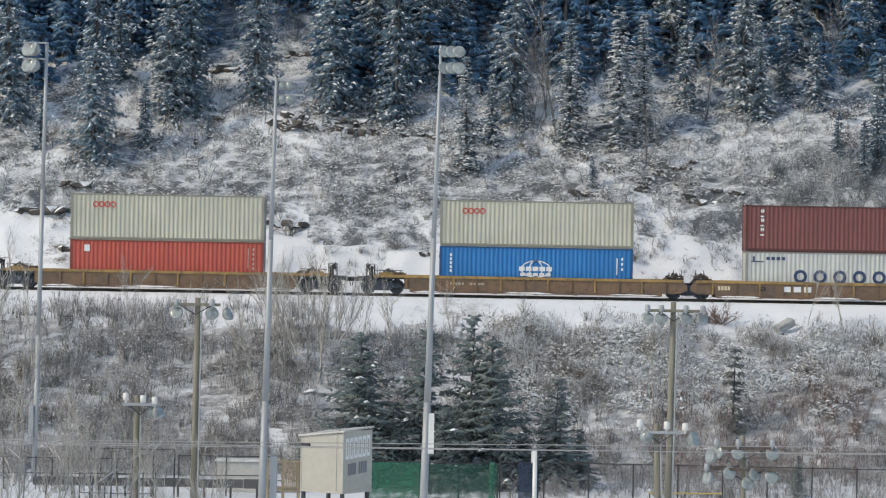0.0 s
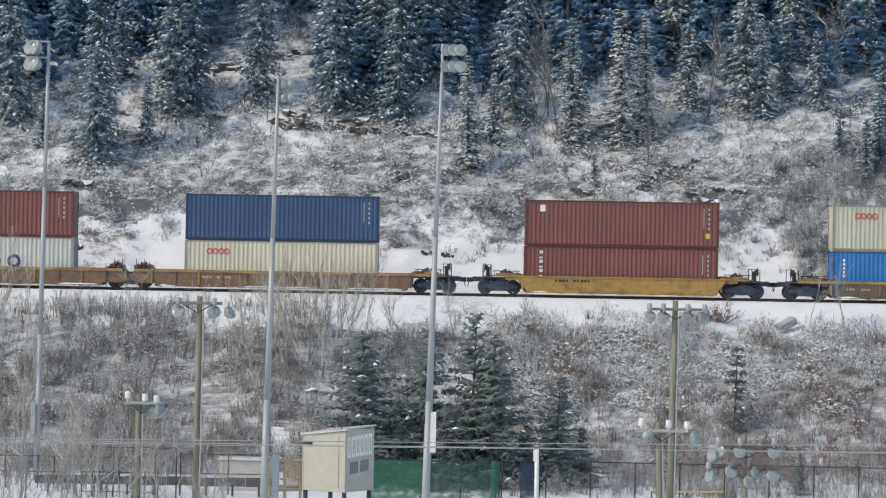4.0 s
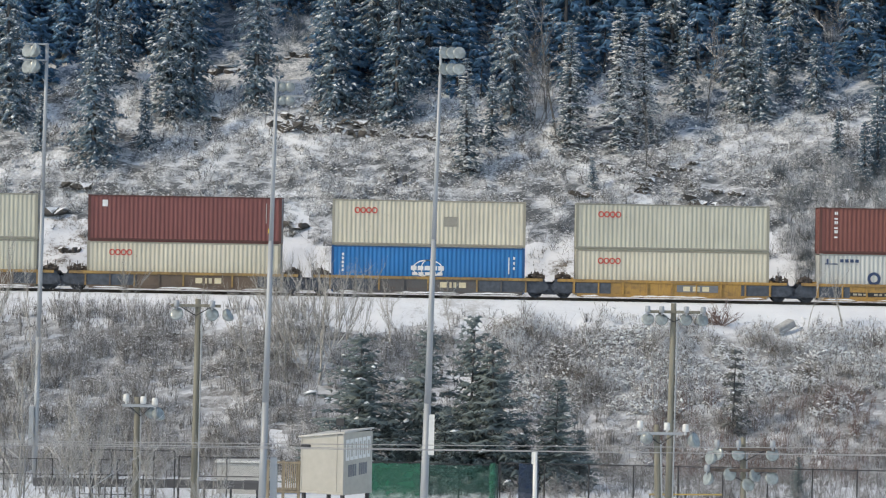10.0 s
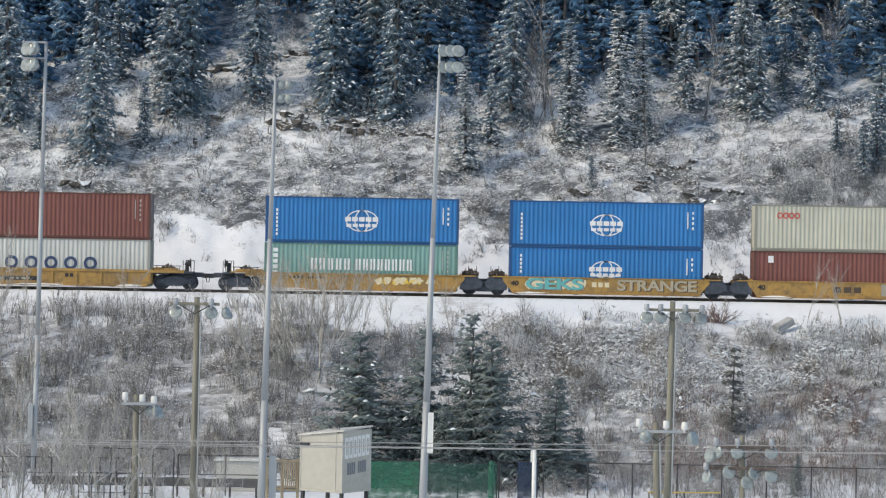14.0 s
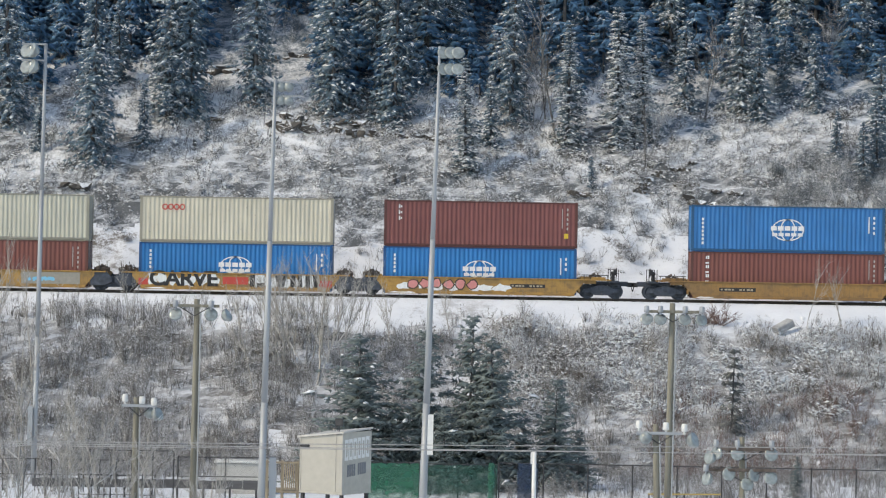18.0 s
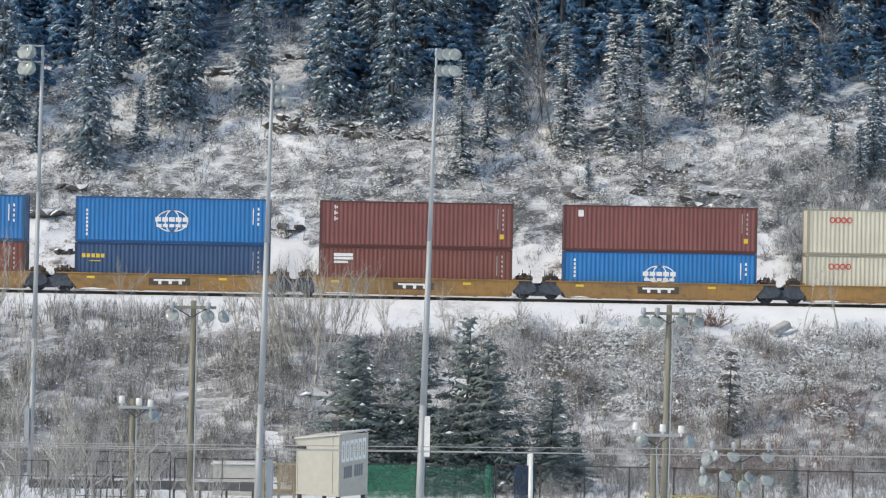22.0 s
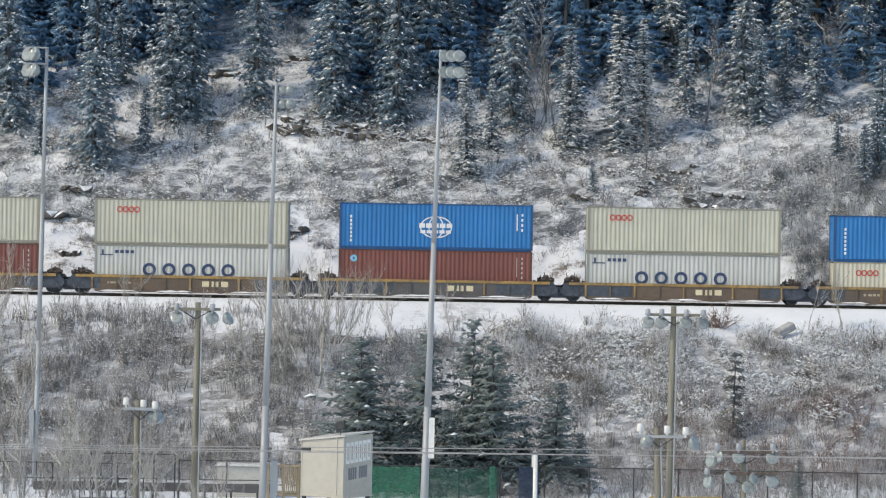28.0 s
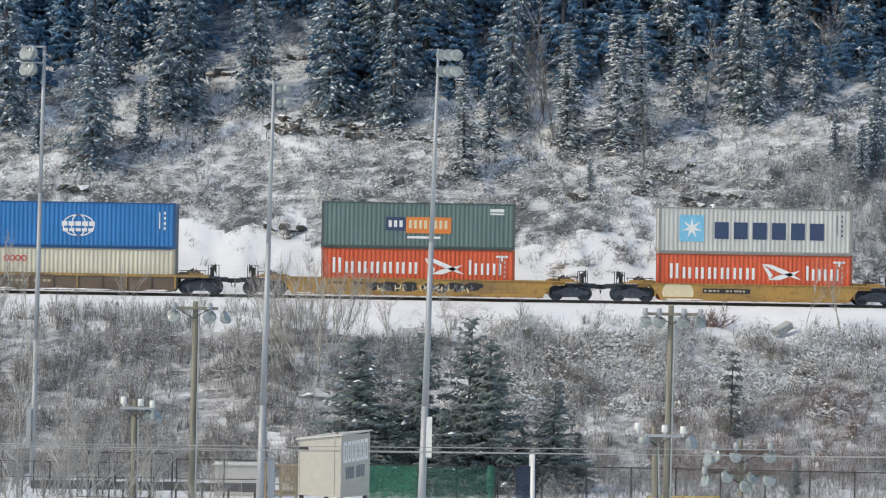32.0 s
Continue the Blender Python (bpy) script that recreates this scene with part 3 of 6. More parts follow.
        rects += [(0.45 + i * 0.30, 1.95, 0.22, 0.25) for i in range(5)] + [(0.9, 1.72, 0.7, 0.06)]
    elif kind == "dot_mark":
        ell.append((0.95, 2.3, 0.22, 0.22, 0.16))
    bm = bmesh.new()
    x0, y1 = -CL / 2, FRONT - (0.008 if kind in ("panel_letters", "panel_word", "star") else 0.0)
    for x, z, w, h in rects:
        box(bm, x0 + x, x0 + x + w, y1 - 0.006, y1, z, z + h)
    for x, z, a, b, t in ell:
        n = 20
        o = [(x0 + x + a * math.cos(2 * math.pi * i / n), z + b * math.sin(2 * math.pi * i / n)) for i in range(n)]
        q = [(x0 + x + (a - t) * math.cos(2 * math.pi * i / n), z + (b - t) * math.sin(2 * math.pi * i / n)) for i in range(n)]
        vo, vi = [bm.verts.new((u, y1 - 0.004, v)) for u, v in o], [bm.verts.new((u, y1 - 0.004, v)) for u, v in q]
        bo, bi = [bm.verts.new((u, y1, v)) for u, v in o], [bm.verts.new((u, y1, v)) for u, v in q]
        for i in range(n):
            j = (i + 1) % n
            bm.faces.new((vo[i], vo[j], vi[j], vi[i]))
            bm.faces.new((vo[i], bo[i], bo[j], vo[j]))
            bm.faces.new((vi[i], vi[j], bi[j], bi[i]))
    for o in arcs:
        prism(bm, [(x0 + u, v) for u, v in o], y1 - 0.005, y1)
    SIGNS[kind] = mesh_from(bm, kind, INK["white"])
    return SIGNS[kind]


# name: paint, marks (mark, ink), label
KINDS = {
    "oo": ("beige", [("four_letter_mark", "red")], "beige corrugated shipping container with red mark"),
    "ooc": ("cream", [("four_letter_mark", "red"), ("patch", "taupe")], "rust-streaked cream shipping container with red mark"),
    "oow": ("cream", [("four_letter_mark", "red")], "cream corrugated shipping container with red mark"),
    "cb": ("blue", [("globe", "white")], "bright blue shipping container with white globe mark"),
    "cbo": ("blue_old", [("globe", "white")], "faded blue shipping container with white globe mark"),
    "cbl": ("blue", [("low_globe", "white")], "bright blue shipping container with white globe mark"),
    "cg": ("grey", [("five_letter_mark", "navy")], "pale grey shipping container with navy lettering blocks"),
    "tr": ("brown", [("column_word", "white"), ("side_codes", "faded")], "maroon shipping container with white column of marks"),
    "trr": ("rust", [("column_word", "white"), ("side_codes", "faded")], "rust-red shipping container with white column of marks"),
    "tx": ("brown", [("short_column_word", "white"), ("side_codes", "faded"), ("yellow_mark", "yellow")], "maroon shipping container with white marks and yellow tag"),
    "br": ("brown", [("square_mark", "white"), ("side_codes", "faded"), ("yellow_mark", "yellow")], "maroon corrugated shipping container with small white mark"),
    "rr": ("rust", [("square_mark", "white"), ("side_codes", "faded")], "rust-red corrugated shipping container"),
    "rp": ("rust", [("plate_mark", "white"), ("side_codes", "faded")], "rust-red shipping container with white plate"),
    "rd": ("rust", [("dot_mark", "sky"), ("side_codes", "faded")], "rust-red shipping container with round blue mark"),
    "re": ("red", [("square_mark", "white"), ("side_codes", "faded")], "bright red corrugated shipping container"),
    "nv": ("navy", [("side_codes", "faded")], "dark navy corrugated shipping container"),
    "se": ("navy", [("short_word", "yellow"), ("side_codes", "faded")], "dark navy shipping container with yellow mark"),
    "cs": ("teal", [("two_words", "white"), ("side_codes", "faded")], "faded teal shipping container with white lettering blocks"),
    "po": ("slate", [("panel_navy", "navy"), ("panel_orange", "orange"), ("panel_letters", "white"), ("panel_word", "cream")], "slate-green shipping container with navy and orange panels"),
    "hs": ("orange", [("swoosh_words", "white"), ("side_codes", "faded")], "orange-red shipping container with white banner mark"),
    "mk": ("grey", [("star_panel", "sky"), ("star", "white"), ("dark_letters", "navy"), ("side_codes", "navy")], "light grey shipping container with blue star panel"),
}
PROTO = {}


def container(kind, high=CH):
    """A forty-foot box with its foot at the middle of its base."""
    if (kind, high) in PROTO:
        return copy_thing(PROTO[kind, high], Matrix())
    CM = PARTS[high]
    paint, marks, label = KINDS[kind]
    mat, edge = PAINT[paint], SHADED_FRAME[paint]
    ob = empty_at("shipping_container", Matrix())
    tagged(ob, label, "container", "containers on the train")
    turn = pose(0, 0, 0, 0, 0, 180)
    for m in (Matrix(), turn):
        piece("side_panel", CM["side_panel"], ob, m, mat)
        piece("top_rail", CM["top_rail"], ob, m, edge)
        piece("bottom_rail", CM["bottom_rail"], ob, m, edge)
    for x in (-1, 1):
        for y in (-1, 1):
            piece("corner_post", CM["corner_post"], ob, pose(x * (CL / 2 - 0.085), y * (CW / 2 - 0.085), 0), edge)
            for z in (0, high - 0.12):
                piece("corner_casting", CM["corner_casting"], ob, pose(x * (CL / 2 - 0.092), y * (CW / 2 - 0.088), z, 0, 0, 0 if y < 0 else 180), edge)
    piece("roof", CM["roof"], ob, None, mat)
    piece("floor_frame", CM["floor_frame"], ob, None, mat)
    piece("end_wall", CM["end_wall"], ob, None, mat)
    for s in (0, 1):
        leaf = piece("door_leaf", CM["door_leaf"], ob, pose(0, 0 if s else -CW / 2 + 0.16, 0), mat)
        for y in (0.28, 0.75):
            piece("locking_bar", CM["locking_bar"], leaf, pose(0, y, 0), M_STEEL)
    for mark, ink in marks:
        piece("painted_mark", sign_mesh(mark), ob, pose(0, 0, high - CH), INK[ink], ink + " painted mark")["kind"] = "stuff"
    PROTO[kind, high] = ob
    return ob


# ---- well cars ----
def wheel_mesh():
    bm = bmesh.new()
    for s in (-1, 1):
        y = 0.76 * s
        m = Matrix.Translation((0, y, 0)) @ pose(0, 0, 0, 90 * s, 0, 0)
        lathe(bm, [(0.0, 0.05), (0.09, 0.06), (0.10, 0.02), (0.33, 0.0), (0.36, 0.05), (0.44, 0.05), (0.445, -0.05), (0.475, -0.08), (0.36, -0.08), (0.33, -0.03), (0.0, -0.03)], 16, m)
    tube(bm, (0, -0.95, 0), (0, 0.95, 0), 0.075, n=8)
    return mesh_from(bm, "wheelset", M_TRUCK)


def side_frame_mesh():
    bm = bmesh.new()
    o = [(-1.15, 0.40), (-1.15, 0.58), (-0.70, 0.66), (-0.35, 0.80), (0.35, 0.80), (0.70, 0.66), (1.15, 0.58), (1.15, 0.40), (0.75, 0.38), (0.42, 0.20), (-0.42, 0.20), (-0.75, 0.38)]
    prism(bm, o, -0.09, 0.09)
    for x in (-0.89, 0.89):
        box(bm, x - 0.14, x + 0.14, -0.14, 0.14, 0.36, 0.60, 0.02)
    for x in (-0.18, 0, 0.18):
        tube(bm, (x, -0.02, 0.22), (x, -0.02, 0.58), 0.075, n=8)
    return mesh_from(bm, "side_frame", M_TRUCK)


WHEELSET, SIDE_FRAME = wheel_mesh(), side_frame_mesh()
bm = bmesh.new()
box(bm, -0.22, 0.22, -1.1, 1.1, 0.45, 0.85, 0.03)
tube(bm, (0, 0, 0.8), (0, 0, 1.0), 0.28, n=12)
BOLSTER = mesh_from(bm, "bolster", M_TRUCK)
bm = bmesh.new()
prism(bm, [(-0.05, 0.30), (0.05, 0.30), (0.05, 1.06), (-0.05, 1.06)], -0.08, 0.0)
RIB = mesh_from(bm, "rib", M_TRUCK)
bm = bmesh.new()
box(bm, -0.02, 0.02, -0.02, 0.02, 0, 0.62)
GUIDE_POST = mesh_from(bm, "guide_post", M_DARK)
bm = bmesh.new()
box(bm, -0.42, 0.42, -0.10, 0.10, 0, 0.09, 0.015)
box(bm, -0.30, -0.12, -0.14, 0.14, 0.05, 0.20, 0.02)
box(bm, 0.05, 0.36, -0.12, 0.12, 0.05, 0.15, 0.02)
tube(bm, (-0.38, -0.05, 0.14), (0.30, -0.05, 0.30), 0.05, n=7)
tube(bm, (-0.20, 0.10, 0.30), (0.02, 0.10, 0.42), 0.09, n=8)
tube(bm, (0.22, -0.1, 0.1), (0.16, -0.1, 0.46), 0.03, n=6)
box(bm, -0.40, -0.20, -0.30, -0.05, 0.10, 0.34, 0.03)
box(bm, 0.20, 0.42, 0.05, 0.40, 0.08, 0.28, 0.03)
tube(bm, (-0.05, -0.25, 0.12), (0.40, -0.25, 0.20), 0.04, n=6)
END_GEAR = mesh_from(bm, "end_gear", M_GEAR)
bm = bmesh.new()
tube(bm, (0, 0, 0), (0, 0, 0.42), 0.13, 0.12, 10)
lathe(bm, [(0.12, 0.42), (0.15, 0.46), (0.13, 0.58), (0.0, 0.62)], 10)
BRAKE_STAND = mesh_from(bm, "brake_stand", M_DARK)


bm = bmesh.new()
box(bm, -0.12, 0.12, -1.38, 1.38, 0.10, 0.18, 0.01)
BEARER = mesh_from(bm, "cross_bearer", M_DARK)
WHEELS = {-0.89: [], 0.89: []}


def truck(car, x):
    t = piece("truck", BOLSTER, car, pose(x, 0, 0))
    for y in (-1.0, 1.0):
        piece("side_frame", SIDE_FRAME, t, pose(0, y, 0))
    for w in (-0.89, 0.89):
        WHEELS[w].append(piece("wheelset", WHEELSET, t, pose(w, 0, 0.445)))
    return t


def snow_strip(car, x0, x1, y, z, seed):
    """A thin uneven drift that lies along a ledge."""
    rng = random.Random(seed)
    bm = bmesh.new()
    n = max(4, int((x1 - x0) / 0.3))
    rows = []
    for i in range(n + 1):
        x, k = x0 + (x1 - x0) * i / n, max(0.0, math.sin(math.pi * i / n)) ** 0.4
        h = (0.03 + rng.uniform(0.01, 0.06)) * k
        rows.append([bm.verts.new((x, y - 0.07, z)), bm.verts.new((x, y - 0.04, z + h)), bm.verts.new((x, y + 0.02, z + h * 1.15)), bm.verts.new((x, y + 0.05, z))])
    for a, b in zip(rows, rows[1:]):
        for j in range(3):
            bm.faces.new((a[j], a[j + 1], b[j + 1], b[j]))
    part("snow_ledge", bm, M_PAD, car, "strip of snow along the sill")


# dark end bays of the ribbed cars, by place in the train: metres at each end
BAYS = {6: (0.1, 1.6), 7: (3.3, 1.6), 8: (3.0, 3.0), 9: (2.4, 1.9), 10: (2.1, 0.1), 22: (0.6, 2.2), 23: (3.6, 2.4), 24: (3.0, 1.4), 21: (0.1, 1.2), 25: (0.9, 0.1), 5: (0.8, 0.6)}


def well_car(style, long_well, left, right, ends, place=0):
    """One platform of a stack car about its container's middle; rail top is z = 0. left, right: 'c' coupled, 'a' jointed with a truck, 'n' jointed without."""
    main, sill = {"ribbed": ("car_ochre", "car_sill"), "brown": ("car_brown", "car_sill"), "grey": ("car_grey", "car_sill"),
                  "panel": ("car_yellow", "car_yellow"), "smooth": ("car_yellow", "car_yellow"), "amber": ("car_amber", "car_amber")}[style]
    what = {"ribbed": "ochre rusty ribbed-sided", "brown": "grimy brown ribbed-sided", "grey": "sooty grey ribbed-sided", "panel": "yellow panel-sided",
            "smooth": "yellow smooth-sided", "amber": "amber smooth-sided"}[style]
    car = tagged(empty_at("well_car", Matrix()), what + " container well car on the rails", "rail car", "cars of the train")
    wl = CL / 2 + (2.15 if long_well else 0.16)
    mats = PAINT[main], PAINT[sill]
    flat = style in ("smooth", "amber")
    for s in (-1, 1):
        y0, y1 = (-1.46, -1.40) if s < 0 else (1.40, 1.46)
        bm = bmesh.new()
        if flat:
            prism(bm, [(-wl - 0.25, 0.95), (-wl - 0.25, 1.16), (wl + 0.25, 1.16), (wl + 0.25, 0.95), (wl - 0.35, 0.20), (-wl + 0.35, 0.20)], y0, y1)
        else:
            prism(bm, [(-wl, 0.30), (-wl, 1.02), (wl, 1.02), (wl, 0.30)], y0, y1)
        side = part("side_wall", bm, mats[0], car)
        bm = bmesh.new()
        j = 0.06
        box(bm, -wl - (2.0 if left == "c" else 0.95), wl + (2.0 if right == "c" else 0.95), y0 - j, y1 + j, 1.02 if not flat else 1.12, 1.20, 0.02)
        part("top_sill", bm, mats[1], car, "yellow top sill" if not flat else "")
        bm = bmesh.new()
        box(bm, -wl + 0.3, wl - 0.3, y0 - 0.03, y1 + 0.03, 0.13, 0.32, 0.02)
        box(bm, -wl + 0.5, wl - 0.5, *((y0 - 0.14, y0 - 0.03) if s < 0 else (y1 + 0.03, y1 + 0.14)), 0.13, 0.17)
        part("bottom_sill", bm, mats[0], car)
        if not flat and place in BAYS:
            for sgn, w in zip((-1, 1), BAYS[place]):
                bm = bmesh.new()
                box(bm, *sorted((sgn * (wl - w), sgn * (wl - 0.02))), *((y0 - 0.02, y0 - 0.004) if s < 0 else (y1 + 0.004, y1 + 0.02)), 0.33, 1.0)
                part("end_bay", bm, M_SLATE, car, "dark blue-grey end bay")
        if not flat:
            n = 8 if not long_well else 11
            for i in range(n + 1):
                x = -wl + 0.1 + (2 * wl - 0.2) * i / n
                piece("rib", RIB, side, pose(x, y0 if s < 0 else y1, 0, 0, 0, 0 if s < 0 else 180), mats[0] if i % 2 else mats[1])
    for x in np.linspace(-wl + 0.6, wl - 0.6, 7):
        piece("cross_bearer", BEARER, car, pose(x, 0, 0))
    rng = random.Random(300 + place)
    for x0, x1 in ((-wl + 0.5, -wl + rng.uniform(1.6, 3.2)), (wl - rng.uniform(1.8, 4.2), wl - 0.5), (rng.uniform(-3, -1), rng.uniform(0, 2.5)))[:1 if flat else 3]:
        snow_strip(car, x0, x1, -1.545, 0.17, place * 3 + int(x0))
    for sgn, kind, reach in ((-1, left, ends[0]), (1, right, ends[1])):
        bm = bmesh.new()
        out = wl + (1.05 if kind == "c" else max(0.55, reach - wl - 0.35))
        a, b = sorted((sgn * wl, sgn * out))
        prism(bm, [(a, 0.92), (a, 1.14), (b, 1.14), (b, 0.92)], -1.30, 1.30)
        part("end_platform", bm, mats[0] if flat else M_TRUCK, car)
        bm = bmesh.new()
        box(bm, sgn * wl - 0.05, sgn * wl + 0.05, -1.4, 1.4, 0.34, 1.30, 0.01)
        part("bulkhead", bm, mats[0], car)
        tx = sgn * (wl + 1.42)
        if kind == "c":
            truck(car, tx)
            bm = bmesh.new()
            a, b = sorted((sgn * (wl + 0.8), sgn * (reach - 0.35)))
            box(bm, a, b, -0.30, 0.30, 0.78, 1.08, 0.03)
            box(bm, *sorted((sgn * (wl + 1.9), sgn * (wl + 2.5))), -1.35, 1.35, 1.0, 1.12, 0.01)
            part("draft_sill", bm, M_TRUCK, car)
            bm = bmesh.new()
            box(bm, *sorted((sgn * (reach - 0.4), sgn * (reach + 0.02))), -0.12, 0.12, 0.74, 1.02, 0.03)
            tube(bm, (sgn * (reach - 0.15), -0.3, 0.95), (sgn * (reach - 0.05), -0.35, 0.45), 0.03, n=6)
            part("coupler", bm, M_DARK, car)
            piece("brake_stand", BRAKE_STAND, car, pose(sgn * (wl + 2.15), -0.55, 1.12))
            piece("end_gear", END_GEAR, car, pose(sgn * (wl + 1.0), -0.9, 1.14))
            bm = bmesh.new()
            for px in (wl + 1.95, wl + 2.45):
                tube(bm, (sgn * px, -1.25, 1.1), (sgn * px, -1.25, 1.85), 0.026, n=5)
            tube(bm, (sgn * (wl + 1.95), -1.25, 1.6), (sgn * (wl + 2.45), -1.25, 1.6), 0.018, n=5)
            part("handrail", bm, M_DARK, car)
            bm = bmesh.new()
            for px in (wl + 1.95, wl + 2.45):
                tube(bm, (sgn * px, 1.25, 1.1), (sgn * px, 1.25, 1.85), 0.026, n=5)
            tube(bm, (sgn * (wl + 1.95), 1.25, 1.83), (sgn * (wl + 2.45), 1.25, 1.83), 0.02, n=5)
            part("handrail", bm, M_DARK, car)
            bm = bmesh.new()
            tube(bm, (sgn * (wl + 0.15), -1.3, 1.47), (sgn * (wl + 1.85), -1.3, 1.47), 0.025, n=6)
            for px in (0.3, 1.0, 1.75):
                tube(bm, (sgn * (wl + px), -1.3, 1.16), (sgn * (wl + px), -1.3, 1.47), 0.022, n=5)
            part("grab_rail", bm, M_DARK, car)
            bm = bmesh.new()
            lathe(bm, [(0.24, -0.02), (0.28, -0.03), (0.29, 0.0), (0.28, 0.03), (0.24, 0.02), (0.24, -0.02)], 14, pose(sgn * (wl + 2.36), -0.70, 1.66, 0, 90, 0))
            for k in range(4):
                u, v = 0.26 * math.cos(k * math.pi / 4), 0.26 * math.sin(k * math.pi / 4)
                tube(bm, (sgn * (wl + 2.36), -0.70 - u, 1.66 - v), (sgn * (wl + 2.36), -0.70 + u, 1.66 + v), 0.02, n=5)
            box(bm, *sorted((sgn * (wl + 2.18), sgn * (wl + 2.36))), -0.85, -0.55, 1.50, 1.82, 0.03)
            part("brake_wheel", bm, M_DARK, car)
            bm = bmesh.new()
            box(bm, *sorted((sgn * (wl + 0.75), sgn * (wl + 1.65))), -1.42, -1.12, 1.20, 1.34, 0.02)
            part("tread_plate", bm, mats[1], car)
            bm = bmesh.new()
            box(bm, *sorted((sgn * (wl + 0.1), sgn * (wl + 0.7))), -1.2, 1.2, 1.16, 1.36, 0.03)
            part("end_box", bm, mats[0], car)
        else:
            if kind == "a":
                truck(car, sgn * reach)
            for y0, y1 in ((-1.42, -1.36), (1.36, 1.42)):
                bm = bmesh.new()
                o = [(wl - 0.02, 0.30), (wl - 0.02, 1.18), (reach - 0.42, 1.18), (reach - 0.10, 0.80), (reach - 0.10, 0.52), (reach - 0.55, 0.32)]
                prism(bm, [(sgn * a, b) for a, b in o], y0, y1)
                part("end_cheek", bm, mats[0] if long_well else M_TRUCK, car, "" if long_well else "dark blue-grey tapered end plate")
            piece("end_gear", END_GEAR, car, pose(sgn * (reach - 0.72), -0.8, 1.16, 0, 0, 0 if sgn > 0 else 180))
            piece("end_gear", END_GEAR, car, pose(sgn * (reach - 0.95), 0.5, 1.16, 0, 0, 180 if sgn > 0 else 0))
            for px in (0.45, 0.95):
                piece("guide_post", GUIDE_POST, car, pose(sgn * (reach - px), -0.95, 1.2))
    return car


# place of each stack along the train, car style, long well, upper and lower box, ends
STACKS = [
    (-146.11, "ribbed", 1, "oo", "re", "cc"), (-122.84, "ribbed", 1, "oo", "cbl", "ca"), (-103.59, "ribbed", 1, "tr", "cg", "na"),
    (-84.37, "ribbed", 1, "nv", "oow", "nc"), (-62.96, "smooth", 0, "br", "tr", "cc"), (-43.62, "brown", 0, "oo", "cbl", "cc"),
    (-24.23, "brown", 0, "oo", "oo", "ca"), (-8.88, "brown", 0, "br", "oow", "na"), (6.5, "grey", 0, "ooc", "cbl", "na"),
    (21.85, "panel", 0, "oo", "oow", "na"), (37.19, "panel", 0, "trr", "cg", "nc"), (56.62, "smooth", 0, "cb", "cs", "ca"),
    (72.03, "smooth", 0, "cb", "cbl", "na"), (87.44, "smooth", 0, "oo", "rr", "na"), (102.82, "smooth", 0, "oow", "cbl", "na"),
    (118.2, "smooth", 0, "tx", "cbl", "nc"), (137.55, "amber", 0, "cbo", "trr", "ca"), (152.94, "amber", 0, "cb", "se", "na"),
    (168.31, "amber", 0, "tx", "rp", "na"), (183.69, "amber", 0, "br", "cbl", "na"), (199.02, "amber", 0, "oow", "oow", "nc"),
    (218.41, "brown", 0, "oo", "rr", "ca"), (234.06, "brown", 0, "oo", "cg", "na"), (249.48, "grey", 0, "cb", "rd", "na"),
    (265.1, "brown", 0, "oo", "cg", "na"), (280.62, "brown", 0, "cb", "oow", "nc"), (302.0, "smooth", 1, "po", "hs", "cc"),
    (323.24, "smooth", 0, "mk", "hs", "cc"),
]
TRAIN = []


def word_mesh(text, size, wide):
    """Letters of the built-in font, thickened, fitted to a width; lower left corner at the origin, facing -y."""
    cu = bpy.data.curves.new("word", "FONT")
    cu.body, cu.size, cu.extrude, cu.offset, cu.space_character = text, size, 0.004, 0.03 * size, 0.95
    tmp = new("word", cu)
    me = bpy.data.meshes.new_from_object(tmp.evaluated_get(bpy.context.evaluated_depsgraph_get()))
    bpy.data.objects.remove(tmp)
    me.transform(pose(0, 0, 0, 90, 0, 0))
    xs = [v.co.x for v in me.vertices]
    zs = [v.co.z for v in me.vertices]
    k = wide / (max(xs) - min(xs))
    me.transform(Matrix.Diagonal((k, 1, size / (max(zs) - min(zs)), 1)) @ Matrix.Translation((-min(xs), 0, -min(zs))))
    me.materials.clear()
    me.materials.append(INK["black"])
    return me


CAR_FACE = -1.475


def car_blocks(car, x, z, w, h, n, ink, label):
    """A row of plain blocks for stencilled writing."""
    bm = bmesh.new()
    for i in range(n):
        if n > 6 and i == 4:
            continue
        a = 0.72 if n < 6 else 0.5 + 0.2 * (i * 5 % 3)
        box(bm, x + w * i / n, x + w * (i + min(a, 0.8)) / n, CAR_FACE - 0.004, CAR_FACE + 0.004, z + (0.15 * h if n > 6 else 0), z + (0.85 * h if n > 6 else h))
    part("stencil", bm, INK[ink], car, label)["kind"] = "stuff"


def car_plate(car, x, z, w, h, ink, label):
    bm = bmesh.new()
    box(bm, x, x + w, CAR_FACE - 0.001, CAR_FACE + 0.008, z, z + h)
    part("marking_plate", bm, INK[ink], car, label)


def car_word(car, text, x, z, w, h, ink, label, deep=0.006):
    me = word_mesh(text, h, w)
    piece("lettering", me, car, pose(x, CAR_FACE - deep, z), INK[ink], label)


